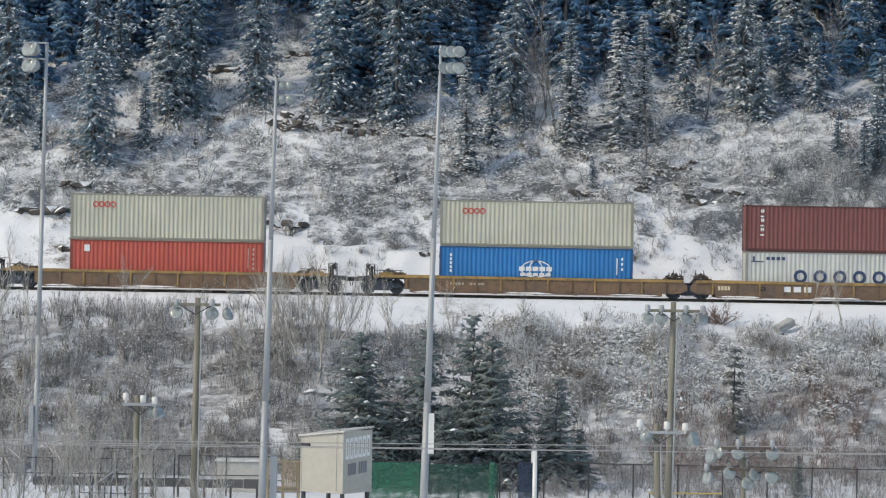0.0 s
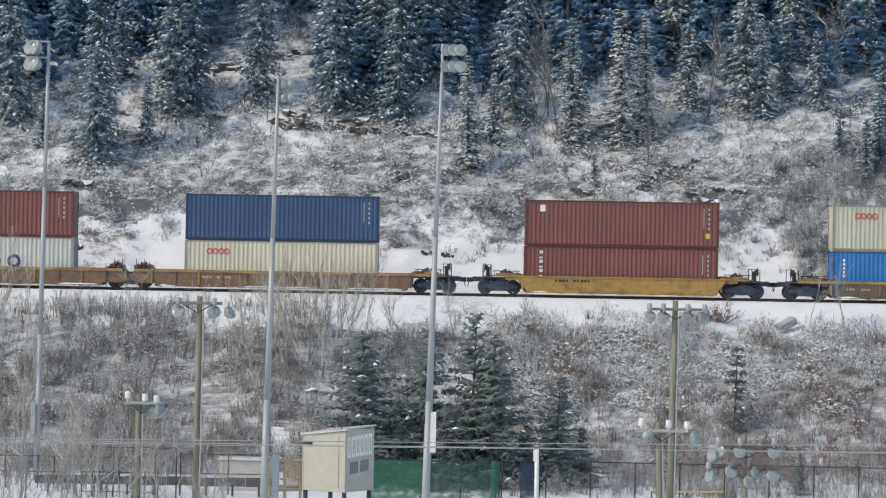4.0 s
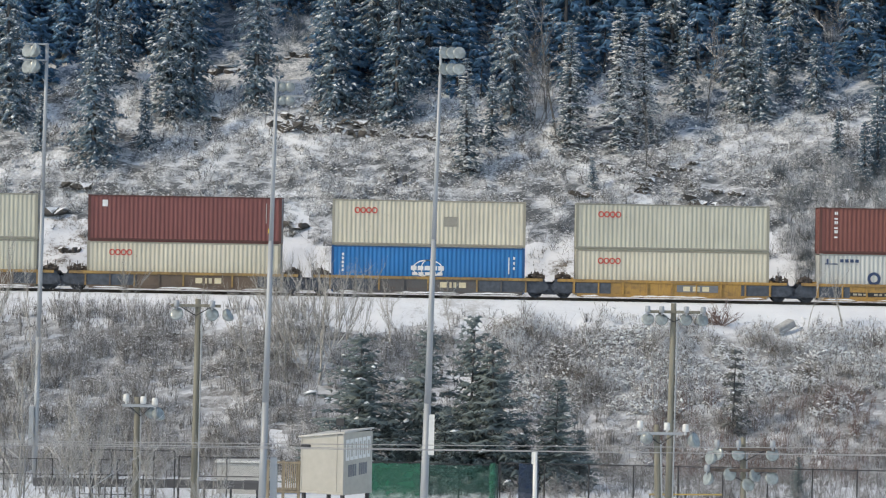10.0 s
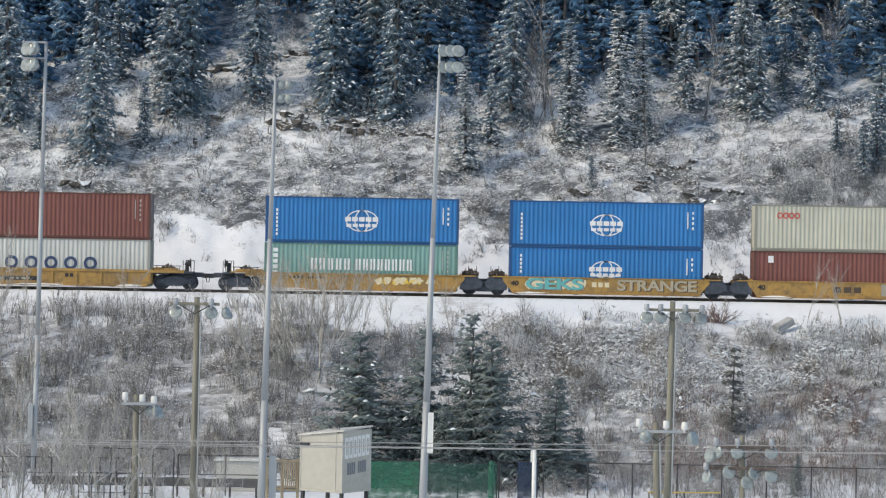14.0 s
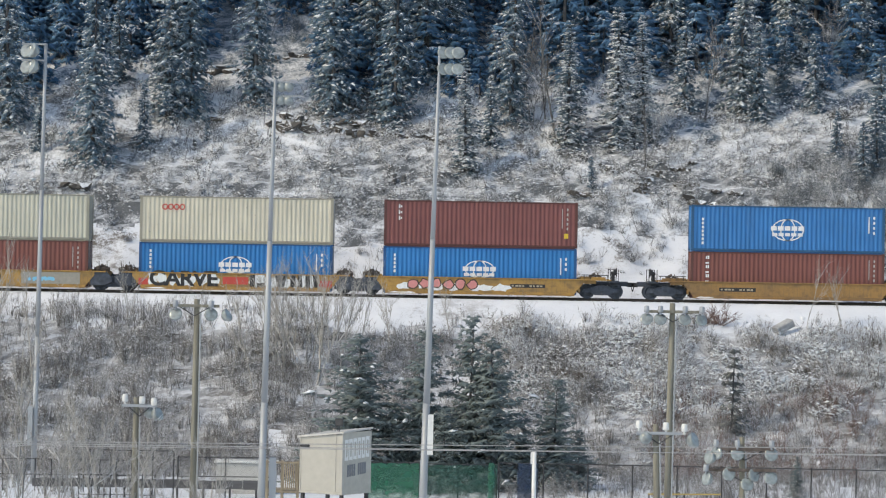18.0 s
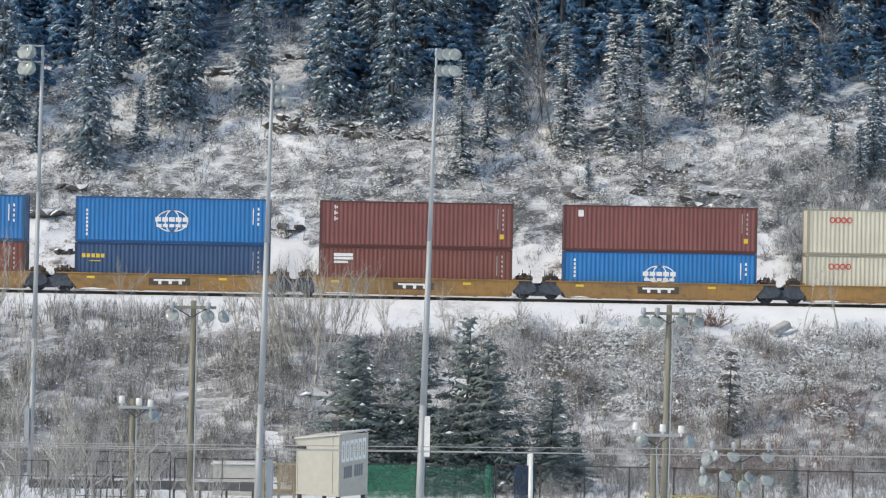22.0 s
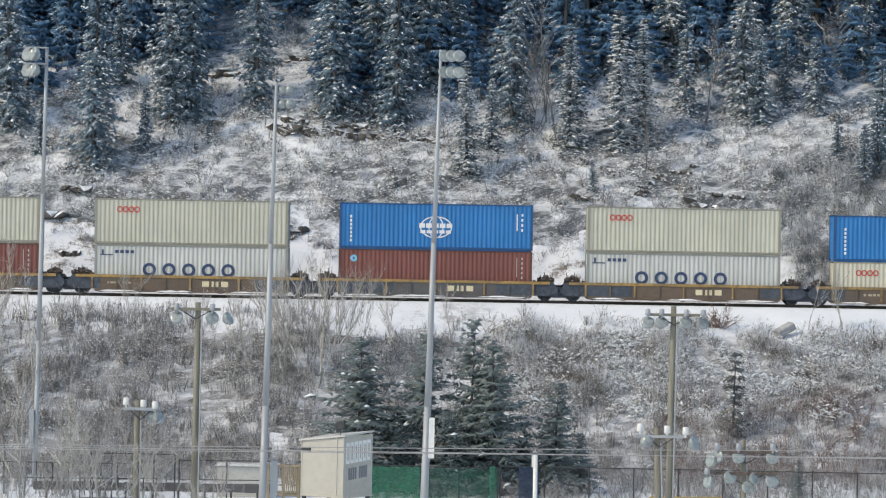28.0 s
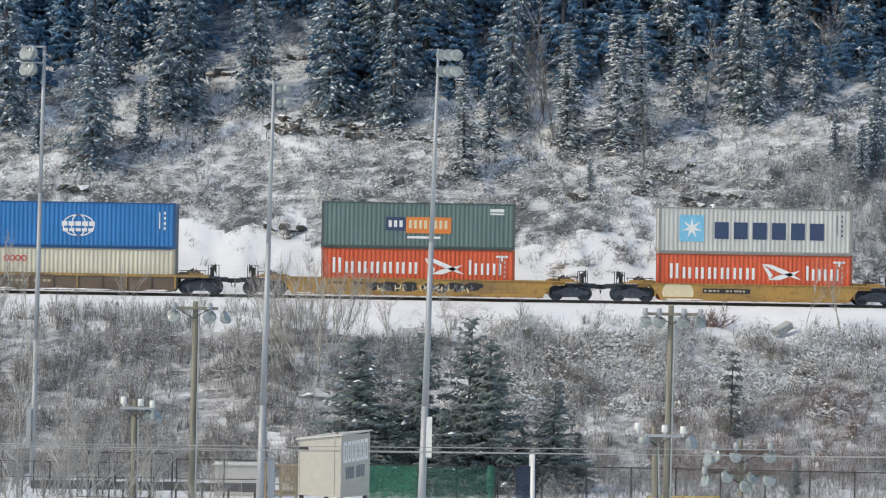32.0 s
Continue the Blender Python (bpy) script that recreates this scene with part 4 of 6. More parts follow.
def spray(car, x, z, w, h, inks, seed):
    """Sprayed shapes: overlapping rounded blobs in several colours."""
    rng = random.Random(seed)
    for k, ink in enumerate(inks):
        bm = bmesh.new()
        if k:
            for i in range(int(w * 2.6)):
                cx, cz = x + rng.uniform(0.05, 0.9) * w, z + h * rng.uniform(0.05, 0.3)
                ln, a, t = h * rng.uniform(0.45, 0.75), rng.choice((1.57, 1.3, 1.9, 0.5, 2.7, 0.1)), rng.uniform(0.05, 0.10)
                dx, dz, px, pz = math.cos(a) * ln, math.sin(a) * ln, -math.sin(a) * t, math.cos(a) * t
                q = [(cx, cz), (cx + dx, cz + dz), (cx + dx + px, cz + dz + pz), (cx + px, cz + pz)]
                prism(bm, [(u, max(z, min(z + h, v))) for u, v in q], CAR_FACE - 0.004 - 0.002 * k - 0.0003 * i, CAR_FACE + 0.01)
        n = 0 if k else 7
        for i in range(n):
            cx, cz = x + w * (i + 0.5 + rng.uniform(-0.25, 0.25)) / n, z + h * rng.uniform(0.35, 0.65)
            pts = []
            m = 11
            for j in range(m):
                a = 2 * math.pi * j / m
                q = rng.uniform(0.55, 1.1) * (1 - 0.22 * k)
                pts.append((cx + w / n * 0.62 * q * math.cos(a), max(z, min(z + h, cz + h * 0.55 * q * math.sin(a)))))
            prism(bm, pts, CAR_FACE - 0.003 - 0.002 * k - 0.0002 * i, CAR_FACE + 0.01)
        ob = part("graffiti", bm, INK[ink], car, ink + " sprayed graffiti shapes")
        ob["kind"] = "stuff"


def bubbles(car, x, z, w, h, n, edge, fill, seed):
    """A row of swollen sprayed shapes, each with a darker rim."""
    rng = random.Random(seed)
    for k in range(n):
        cx, cz = x + w * (k + 0.5) / n, z + h * rng.uniform(0.44, 0.56)
        q = [rng.uniform(0.72, 1.1) for _ in range(10)]
        for ink, grow, deep in ((edge, 1.0, 0.010), (fill, 0.78, 0.014)):
            bm = bmesh.new()
            prism(bm, [(cx + w / n * 0.56 * grow * r * math.cos(0.628 * j), cz + h * 0.5 * grow * r * math.sin(0.628 * j)) for j, r in enumerate(q)], CAR_FACE - deep - 0.0004 * k, CAR_FACE + 0.01)
            part("graffiti", bm, INK[ink], car, ink + " sprayed bubble shape")


def car_marks(i, car):
    """Markings of each car, x from the middle of its container."""
    o = -CL / 2
    white, black = "white stencilled blocks", "black stencilled blocks"
    if i == 1:
        car_blocks(car, o + 0.7, 0.62, 2.2, 0.2, 9, "dull", white)
        car_blocks(car, o + 4.6, 0.95, 3.4, 0.14, 10, "black", black)
    elif i == 2:
        car_blocks(car, o - 1.7, 0.6, 0.8, 0.25, 4, "cream", white)
        car_word(car, "53", o + 0.8, 0.58, 0.5, 0.28, "black", "black number on the car side")
        car_blocks(car, o + 2.4, 0.55, 1.95, 0.34, 3, "white", white)
    elif i == 3:
        car_blocks(car, o + 0.9, 0.66, 2.1, 0.2, 9, "dull", white)
    elif i == 4:
        car_blocks(car, o + 1.9, 0.82, 2.3, 0.2, 10, "black", black)
    elif i in (5, 7, 8, 22, 23, 24):
        car_blocks(car, o + 6.85, 0.52, 1.8, 0.34, 3, "cream", white)
        car_blocks(car, o + 0.9, 0.62, 1.5, 0.16, 8, "dull", white)
    elif i == 6:
        car_blocks(car, o + 2.0, 0.6, 2.0, 0.2, 9, "dull", white)
    elif i == 9:
        car_plate(car, o + 6.4, 0.50, 2.6, 0.44, "grey", "dull grey marking plate")
        car_blocks(car, o + 6.8, 0.56, 1.8, 0.3, 3, "cream", white)
    elif i == 10:
        car_plate(car, o + 1.6, 0.42, 3.6, 0.26, "black", "black marking plate")
        car_blocks(car, o + 1.8, 0.46, 3.0, 0.18, 9, "dull", white)
        car_blocks(car, o + 6.9, 0.68, 0.6, 0.22, 2, "black", black)
    elif i == 11:
        car_word(car, "40", o - 0.1, 0.62, 0.5, 0.32, "black", "black number on the car side")
        car_blocks(car, o + 1.6, 0.82, 2.3, 0.18, 10, "black", black)
        spray(car, o + 7.0, 0.5, 3.6, 0.5, ("cream", "yellow"), 3)
    elif i == 12:
        car_word(car, "40", o + 0.1, 0.62, 0.5, 0.32, "black", "black number on the car side")
        spray(car, o + 1.0, 0.36, 3.9, 0.78, ("cream",), 5)
        car_word(car, "GEKS", o + 1.14, 0.37, 3.6, 0.74, "grey", "dark shadow of the graffiti lettering", 0.008)
        car_word(car, "GEKS", o + 1.05, 0.41, 3.6, 0.72, "teal", "teal graffiti lettering", 0.014)
        car_blocks(car, o + 5.2, 0.6, 1.2, 0.3, 3, "cream", "faint blocks")
        car_word(car, "STRANGE", o + 6.87, 0.37, 5.0, 0.70, "umber", "dark shadow of the graffiti lettering")
        car_word(car, "STRANGE", o + 6.8, 0.40, 5.0, 0.70, "dull", "dull cream graffiti lettering", 0.012)
    elif i == 13:
        car_word(car, "40", o + 0.2, 0.62, 0.5, 0.32, "black", "black number on the car side")
        car_plate(car, o + 8.0, 0.34, 3.7, 0.74, "taupe", "pale primer patch")
        car_blocks(car, o + 5.0, 0.52, 1.9, 0.36, 3, "umber", "dark stencilled blocks")
        spray(car, o + 8.4, 0.5, 1.8, 0.3, ("sky",), 7)
    elif i == 14:
        for x, w in ((0.0, 0.6), (11.35, 0.8)):
            car_plate(car, o + x, 0.40, w, 0.42, "red", "dull red sprayed patch")
        spray(car, o + 0.6, 0.32, 4.4, 0.86, ("white",), 9)
        spray(car, o + 6.9, 0.32, 4.5, 0.86, ("white",), 10)
        car_plate(car, o + 5.3, 0.50, 1.6, 0.46, "red", "dull red panel")
        car_word(car, "CARVE", o + 0.7, 0.34, 4.3, 0.98, "black", "black graffiti lettering", 0.012)
        for x, w, lean in ((7.0, 0.34, 0.0), (7.45, 0.5, 0.0), (8.55, 0.34, 0.22), (9.0, 0.34, -0.2), (9.55, 0.34, 0.0), (10.0, 0.26, 0.05), (10.5, 0.3, 0.0), (10.95, 0.3, 0.1)):
            bm = bmesh.new()
            top = 0.62 if w > 0.4 else 1.14
            prism(bm, [(o + x + lean, 0.38), (o + x + w + lean, 0.38), (o + x + w, top), (o + x, top)], CAR_FACE - 0.02, CAR_FACE + 0.01)
            part("graffiti", bm, INK["black"], car, "black graffiti stroke")
    elif i == 15:
        spray(car, o + 0.9, 0.34, 7.2, 0.50, ("white",), 11)
        bubbles(car, o + 1.5, 0.38, 4.5, 0.74, 6, "umber", "pink", 12)
        car_plate(car, o + 8.0, 0.60, 2.2, 0.22, "black", "black marking plate")
        car_blocks(car, o + 8.1, 0.64, 2.0, 0.14, 9, "dull", white)
    elif i == 16:
        car_plate(car, o + 1.8, 0.58, 2.3, 0.24, "black", "black marking plate")
        car_blocks(car, o + 1.9, 0.63, 2.1, 0.14, 9, "dull", white)
    elif i in (17, 18, 19):
        car_plate(car, o + 4.7, 0.48, 2.6, 0.45, "umber", "dark brown marking plate")
        bm = bmesh.new()
        box(bm, o + 5.0, o + 7.0, CAR_FACE - 0.004, CAR_FACE + 0.004, 0.74, 0.86)
        for x in (5.3, 5.95, 6.58):
            box(bm, o + x, o + x + 0.2, CAR_FACE - 0.004, CAR_FACE + 0.004, 0.54, 0.74)
        part("emblem", bm, INK["white"], car, "white comb-shaped emblem")
        for x in (0.8, 9.1):
            car_plate(car, o + x, 0.84, 0.5, 0.14, "yellow", "small yellow mark")
    elif i == 20:
        car_blocks(car, o + 5.4, 0.66, 0.6, 0.18, 2, "black", black)
        car_plate(car, o + 7.9, 0.58, 2.3, 0.24, "black", "black marking plate")
        car_blocks(car, o + 8.0, 0.63, 2.1, 0.14, 9, "dull", white)
    elif i in (21, 25):
        car_blocks(car, o + 1.9, 0.60, 2.6, 0.2, 9, "dull", white)
    elif i == 26:
        spray(car, o + 3.0, 0.34, 7.4, 0.66, ("black", "cream", "grey"), 13)
        car_blocks(car, o + 0.5, 0.78, 2.6, 0.2, 8, "black", black)
    elif i == 27:
        bm = bmesh.new()
        n = 18
        prism(bm, [(o + 1.25 + 1.0 * math.cos(2 * math.pi * k / n), max(0.34, min(1.12, 0.56 + 0.95 * math.sin(2 * math.pi * k / n)))) for k in range(n)], CAR_FACE - 0.003, CAR_FACE + 0.01)
        part("graffiti", bm, INK["cream"], car, "pale round sprayed mark")
        car_plate(car, o + 2.8, 0.60, 3.0, 0.30, "black", "black marking plate")
        car_blocks(car, o + 2.9, 0.66, 2.7, 0.18, 10, "dull", white)


def build_train():
    for i, (x, style, long_well, up, low, ends) in enumerate(STACKS):
        reach = []
        for side, kind in ((-1, ends[0]), (1, ends[1])):
            j = i + side
            if kind == "c" or not 0 <= j < len(STACKS):
                reach.append(CL / 2 + (5.54 if long_well else 3.62))
            else:
                reach.append(abs(STACKS[j][0] - x) / 2)
        mid = x + CL / 2
        car = well_car(style, long_well, ends[0], ends[1], reach, i)
        car_marks(i, car)
        TRAIN.append((car, mid, 0.0))
        high = SQUAT if i == 25 else CH
        TRAIN.append((container(low, high), mid + random.uniform(-0.03, 0.03), 0.19))
        TRAIN.append((container(up), mid, 0.19 + high + 0.028))


build_train()


# ---- field lights ----
def bowl_mesh():
    """A spun reflector bowl that opens along -y, with its socket."""
    bm = bmesh.new()
    m = pose(0, 0, 0, 90, 0, 0)
    lathe(bm, [(0.0, 0.02), (0.20, 0.03), (0.27, 0.02), (0.30, 0.0), (0.31, -0.02), (0.28, -0.14), (0.20, -0.26), (0.10, -0.33), (0.0, -0.34)], 16, m)
    return mesh_from(bm, "reflector", M_REFLECT, True)


def housing_mesh():
    bm = bmesh.new()
    lathe(bm, [(0.0, 0.0), (0.10, 0.0), (0.13, 0.03), (0.118, 0.28), (0.09, 0.31), (0.0, 0.32)], 12)
    tube(bm, (0, 0, -0.12), (0, 0, 0.02), 0.05, n=8)
    return mesh_from(bm, "ballast_housing", M_WHITE, True)


BOWL, HOUSING = bowl_mesh(), housing_mesh()


def bare_housing(parent, x, y, z, scale=1.0):
    piece("ballast_housing", HOUSING, parent, pose(x, y, z) @ Matrix.Diagonal((scale, scale, scale, 1)), None, "white ballast housing")


def flood(parent, x, y, z, turn, tip, scale=1.0, housing=True, grey=False):
    """One floodlight: a reflector under its ballast housing."""
    m = pose(x, y, z, 0, 0, turn) @ pose(0, 0, 0, -tip, 0, 0) @ Matrix.Diagonal((scale, scale, scale, 1))
    lamp = piece("floodlight", BOWL, parent, m, None, "pale glass-fronted floodlight bowl")
    if housing:
        back = m.inverted() @ pose(x, y, z + 0.30 * scale) @ Matrix.Diagonal((scale, scale, scale, 1))
        piece("ballast_housing", HOUSING, lamp, back, M_STEEL if grey else None, "grey ballast housing" if grey else "white ballast housing")


def steel_pole(x, y, top, lean, r0, r1, label):
    """A tapered steel mast in three lengths; lean: metres its head stands to the side."""
    ob = tagged(empty_at("floodlight_mast", pose(x, y, ground(x, y))), label, "light mast")
    z0 = ground(x, y)
    h = top - z0
    for i in range(3):
        a, b = i / 3, (i + 1) / 3
        bm = bmesh.new()
        tube(bm, (lean * a, 0, h * a), (lean * b, 0, h * b), r0 + (r1 - r0) * a, (r0 + (r1 - r0) * b) * 1.04, 14)
        part("shaft", bm, M_STEEL, ob, smooth=True)
    bm = bmesh.new()
    tube(bm, (0, 0, 0), (0, 0, 0.06), r0 * 2.0, r0 * 2.0, 12)
    part("base_plate", bm, M_STEEL, ob)
    return ob, h


def build_masts():
    mast, h = steel_pole(-21.02, 165, 22.85, 0.28, 0.15, 0.085, "tall grey steel mast with twin rows of floodlights")
    for dz in (0.05, 0.88):
        bm = bmesh.new()
        tube(bm, (0.28, -0.15, h - dz), (-0.95, -0.15, h - dz), 0.05, n=6)
        part("arm", bm, M_STEEL, mast)
        for k, xx in enumerate((-0.20, -0.62)):
            flood(mast, xx - 0.25 + 0.15 * k, -0.25 + 0.2 * k, h - dz - 0.30, -58 + 26 * k, 18, 1.3, False)
    bm = bmesh.new()
    box(bm, -0.30, -0.05, -0.3, -0.1, 2.0, 4.0, 0.02)
    part("switch_box", bm, M_STEEL, mast)

    mast, h = steel_pole(-6.99, 125, 19.1, 0.33, 0.165, 0.06, "tall grey steel mast with snow-dusted floodlights")
    for dz in (0.12, 0.66):
        bm = bmesh.new()
        tube(bm, (0.33, 0.1, h - dz), (1.45, 0.1, h - dz), 0.04, n=6)
        part("arm", bm, M_STEEL, mast)
        for k in range(2):
            flood(mast, 0.55 + 0.30 * k, 0.2, h - dz - 0.15, 150 + 10 * k, 25, 0.7, False)

    mast, h = steel_pole(-0.63, 125, 19.35, 0.40, 0.175, 0.06, "tall grey steel mast with floodlights and equipment box")
    for dz in (-0.92, -0.28):
        bm = bmesh.new()
        tube(bm, (0.40, 0.1, h - dz), (1.30, 0.1, h - dz), 0.04, n=6)
        part("arm", bm, M_STEEL, mast)
        for k in range(3):
            flood(mast, 0.58 + 0.28 * k, 0.0, h - dz, 25 - 10 * k, 20, 0.82, False)
    bm = bmesh.new()
    tube(bm, (0.40, 0, h - 0.2), (0.41, 0, h + 1.15), 0.05, n=8)
    part("mast_head", bm, M_STEEL, mast)
    bm = bmesh.new()
    box(bm, 0.16, 0.42, -0.12, 0.14, 4.42, 6.02, 0.03)
    part("equipment_box", bm, M_WHITE, mast, "narrow white equipment box")
    bm = bmesh.new()
    tube(bm, (0.24, -0.02, 6.0), (0.30, -0.02, 13.5), 0.022, n=6)
    part("conduit", bm, M_WHITE, mast)


build_masts()


def wood_pole(x, y, top, lean, r0, r1, label):
    z0 = ground(x, y)
    ob = tagged(empty_at("wooden_light_pole", pose(x, y, z0)), label, "light pole", "wooden field light poles")
    h = top - z0
    bm = bmesh.new()
    tube(bm, (0, 0, 0), (lean, 0, h), r0, r1, 12)
    part("pole", bm, M_WOODPOLE, ob, smooth=True)
    bm = bmesh.new()
    tube(bm, (r0 * 0.7 + 0.06, -r0 * 0.75, 0), (lean + r1 + 0.05, -r1 * 0.75, h - 0.6), 0.032, n=6)
    part("conduit", bm, M_STEEL, ob, "pale metal conduit")
    return ob, h


def crossarm(ob, x0, x1, z, mat=None):
    bm = bmesh.new()
    box(bm, x0, x1, -0.26, -0.16, z - 0.06, z + 0.06, 0.015)
    part("crossarm", bm, mat or M_STEEL, ob)
    bm = bmesh.new()
    c = (x0 + x1) / 2
    for e in (x0 * 0.6 + c * 0.4, x1 * 0.6 + c * 0.4):
        tube(bm, (e, -0.2, z - 0.05), (c, -0.18, z - 0.42), 0.022, n=6)
    part("brace", bm, M_DARK, ob)


def build_wood_poles():
    ob, h = wood_pole(-10.18, 132, 10.28, 0.05, 0.15, 0.115, "weathered wooden pole with crossarm and floodlights")
    crossarm(ob, -1.05, 1.0, h - 0.28, M_WOODPOLE)
    for x, turn, tip in ((-0.82, -10, 30), (0.66, 15, 20), (1.38, 70, 30)):
        flood(ob, x, -0.25, h - 0.62, turn, tip, 0.92, abs(x) < 1, True)
    ob, h = wood_pole(9.52, 132, 10.45, 0.11, 0.15, 0.115, "weathered wooden pole with crossarm and four floodlights")
    crossarm(ob, -0.95, 1.20, h - 0.36, M_WOODPOLE)
    for x, turn, tip in ((-0.98, -8, 30), (-0.40, 6, 30), (0.62, 12, 30), (1.32, 30, 28)):
        flood(ob, x, -0.25, h - 0.66, turn, tip, 0.88, True, True)
    ob, h = wood_pole(-12.02, 126, 6.44, 0.0, 0.135, 0.115, "short wooden pole with three white floodlight housings")
    crossarm(ob, -0.55, 0.85, h - 0.32)
    for x in (-0.42, 0.26, 0.72):
        bare_housing(ob, x, -0.2, h - 0.22 - 0.12 * x, 0.95)
    flood(ob, 0.92, -0.1, h - 0.62, 60, 25, 0.95, False)
    flood(ob, 0.55, 0.1, h - 0.60, 200, 20, 0.8, False)
    ob, h = wood_pole(8.78, 126, 5.72, -0.18, 0.14, 0.115, "short wooden pole with white floodlight housings")
    crossarm(ob, -0.95, 0.85, h - 0.34)
    for x in (-0.85, 0.22, 0.95):
        bare_housing(ob, x, -0.2, h - 0.20 - 0.06 * x, 0.98)
    flood(ob, -0.58, -0.1, h - 0.52, 170, 20, 0.9, False)
    flood(ob, 1.38, -0.1, h - 0.58, 60, 20, 1.05, False)
    ob, h = wood_pole(11.72, 122, 5.50, -0.06, 0.12, 0.10, "wooden pole with a cluster of many floodlights")
    crossarm(ob, -1.05, 1.15, h - 0.45, M_GEAR)
    crossarm(ob, -1.35, 1.25, h - 1.25, M_GEAR)
    for x, z, turn, tip, hs in ((-1.08, 0.62, -40, 15, True), (-0.26, 0.62, 5, 15, True), (1.05, 0.62, 10, 15, True), (-1.36, 0.78, -55, 10, False),
                                (-0.56, 1.40, 15, 10, False), (0.42, 1.42, 40, 20, False), (1.05, 1.52, 15, 25, False), (-1.45, 1.58, -60, 15, True), (0.15, 1.78, 20, 20, False)):
        flood(ob, x, -0.25, h - z, turn, tip, 0.86, hs, True)
    ob = tagged(empty_at("white_post", pose(3.95, 130, 0)), "slim white-painted post beside the fence", "post")
    bm = bmesh.new()
    tube(bm, (0, 0, 0), (-0.02, 0, 4.3), 0.10, 0.09, 10)
    part("post", bm, M_WHITE, ob, smooth=True)
    bm = bmesh.new()
    box(bm, -0.17, -0.09, -0.06, 0.06, 3.8, 4.28, 0.01)
    part("bracket", bm, M_WHITE, ob)


build_wood_poles()


def build_cables():
    for z0, z1, y, sag in ((5.02, 5.30, 118, 0.10), (5.00, 5.83, 118.4, 0.22), (4.86, 5.45, 118.2, 0.14)):
        bm = bmesh.new()
        pts = []
        for i in range(25):
            k = i / 24
            pts.append((-45 + 90 * k, y, z0 + (z1 - z0) * k + 0.02 - sag * 4 * k * (1 - k)))
        rings = [[bm.verts.new((x, yy + 0.016 * math.cos(1.257 * j), z + 0.016 * math.sin(1.257 * j))) for j in range(5)] for x, yy, z in pts]
        for a, b in zip(rings, rings[1:]):
            for j in range(5):
                bm.faces.new((a[j], a[(j + 1) % 5], b[(j + 1) % 5], b[j]))
        ob = part("overhead_cable", bm, M_WIRE, None, "thin pale overhead cable across the field")
        tagged(ob, category="cable", group="overhead cables")


build_cables()


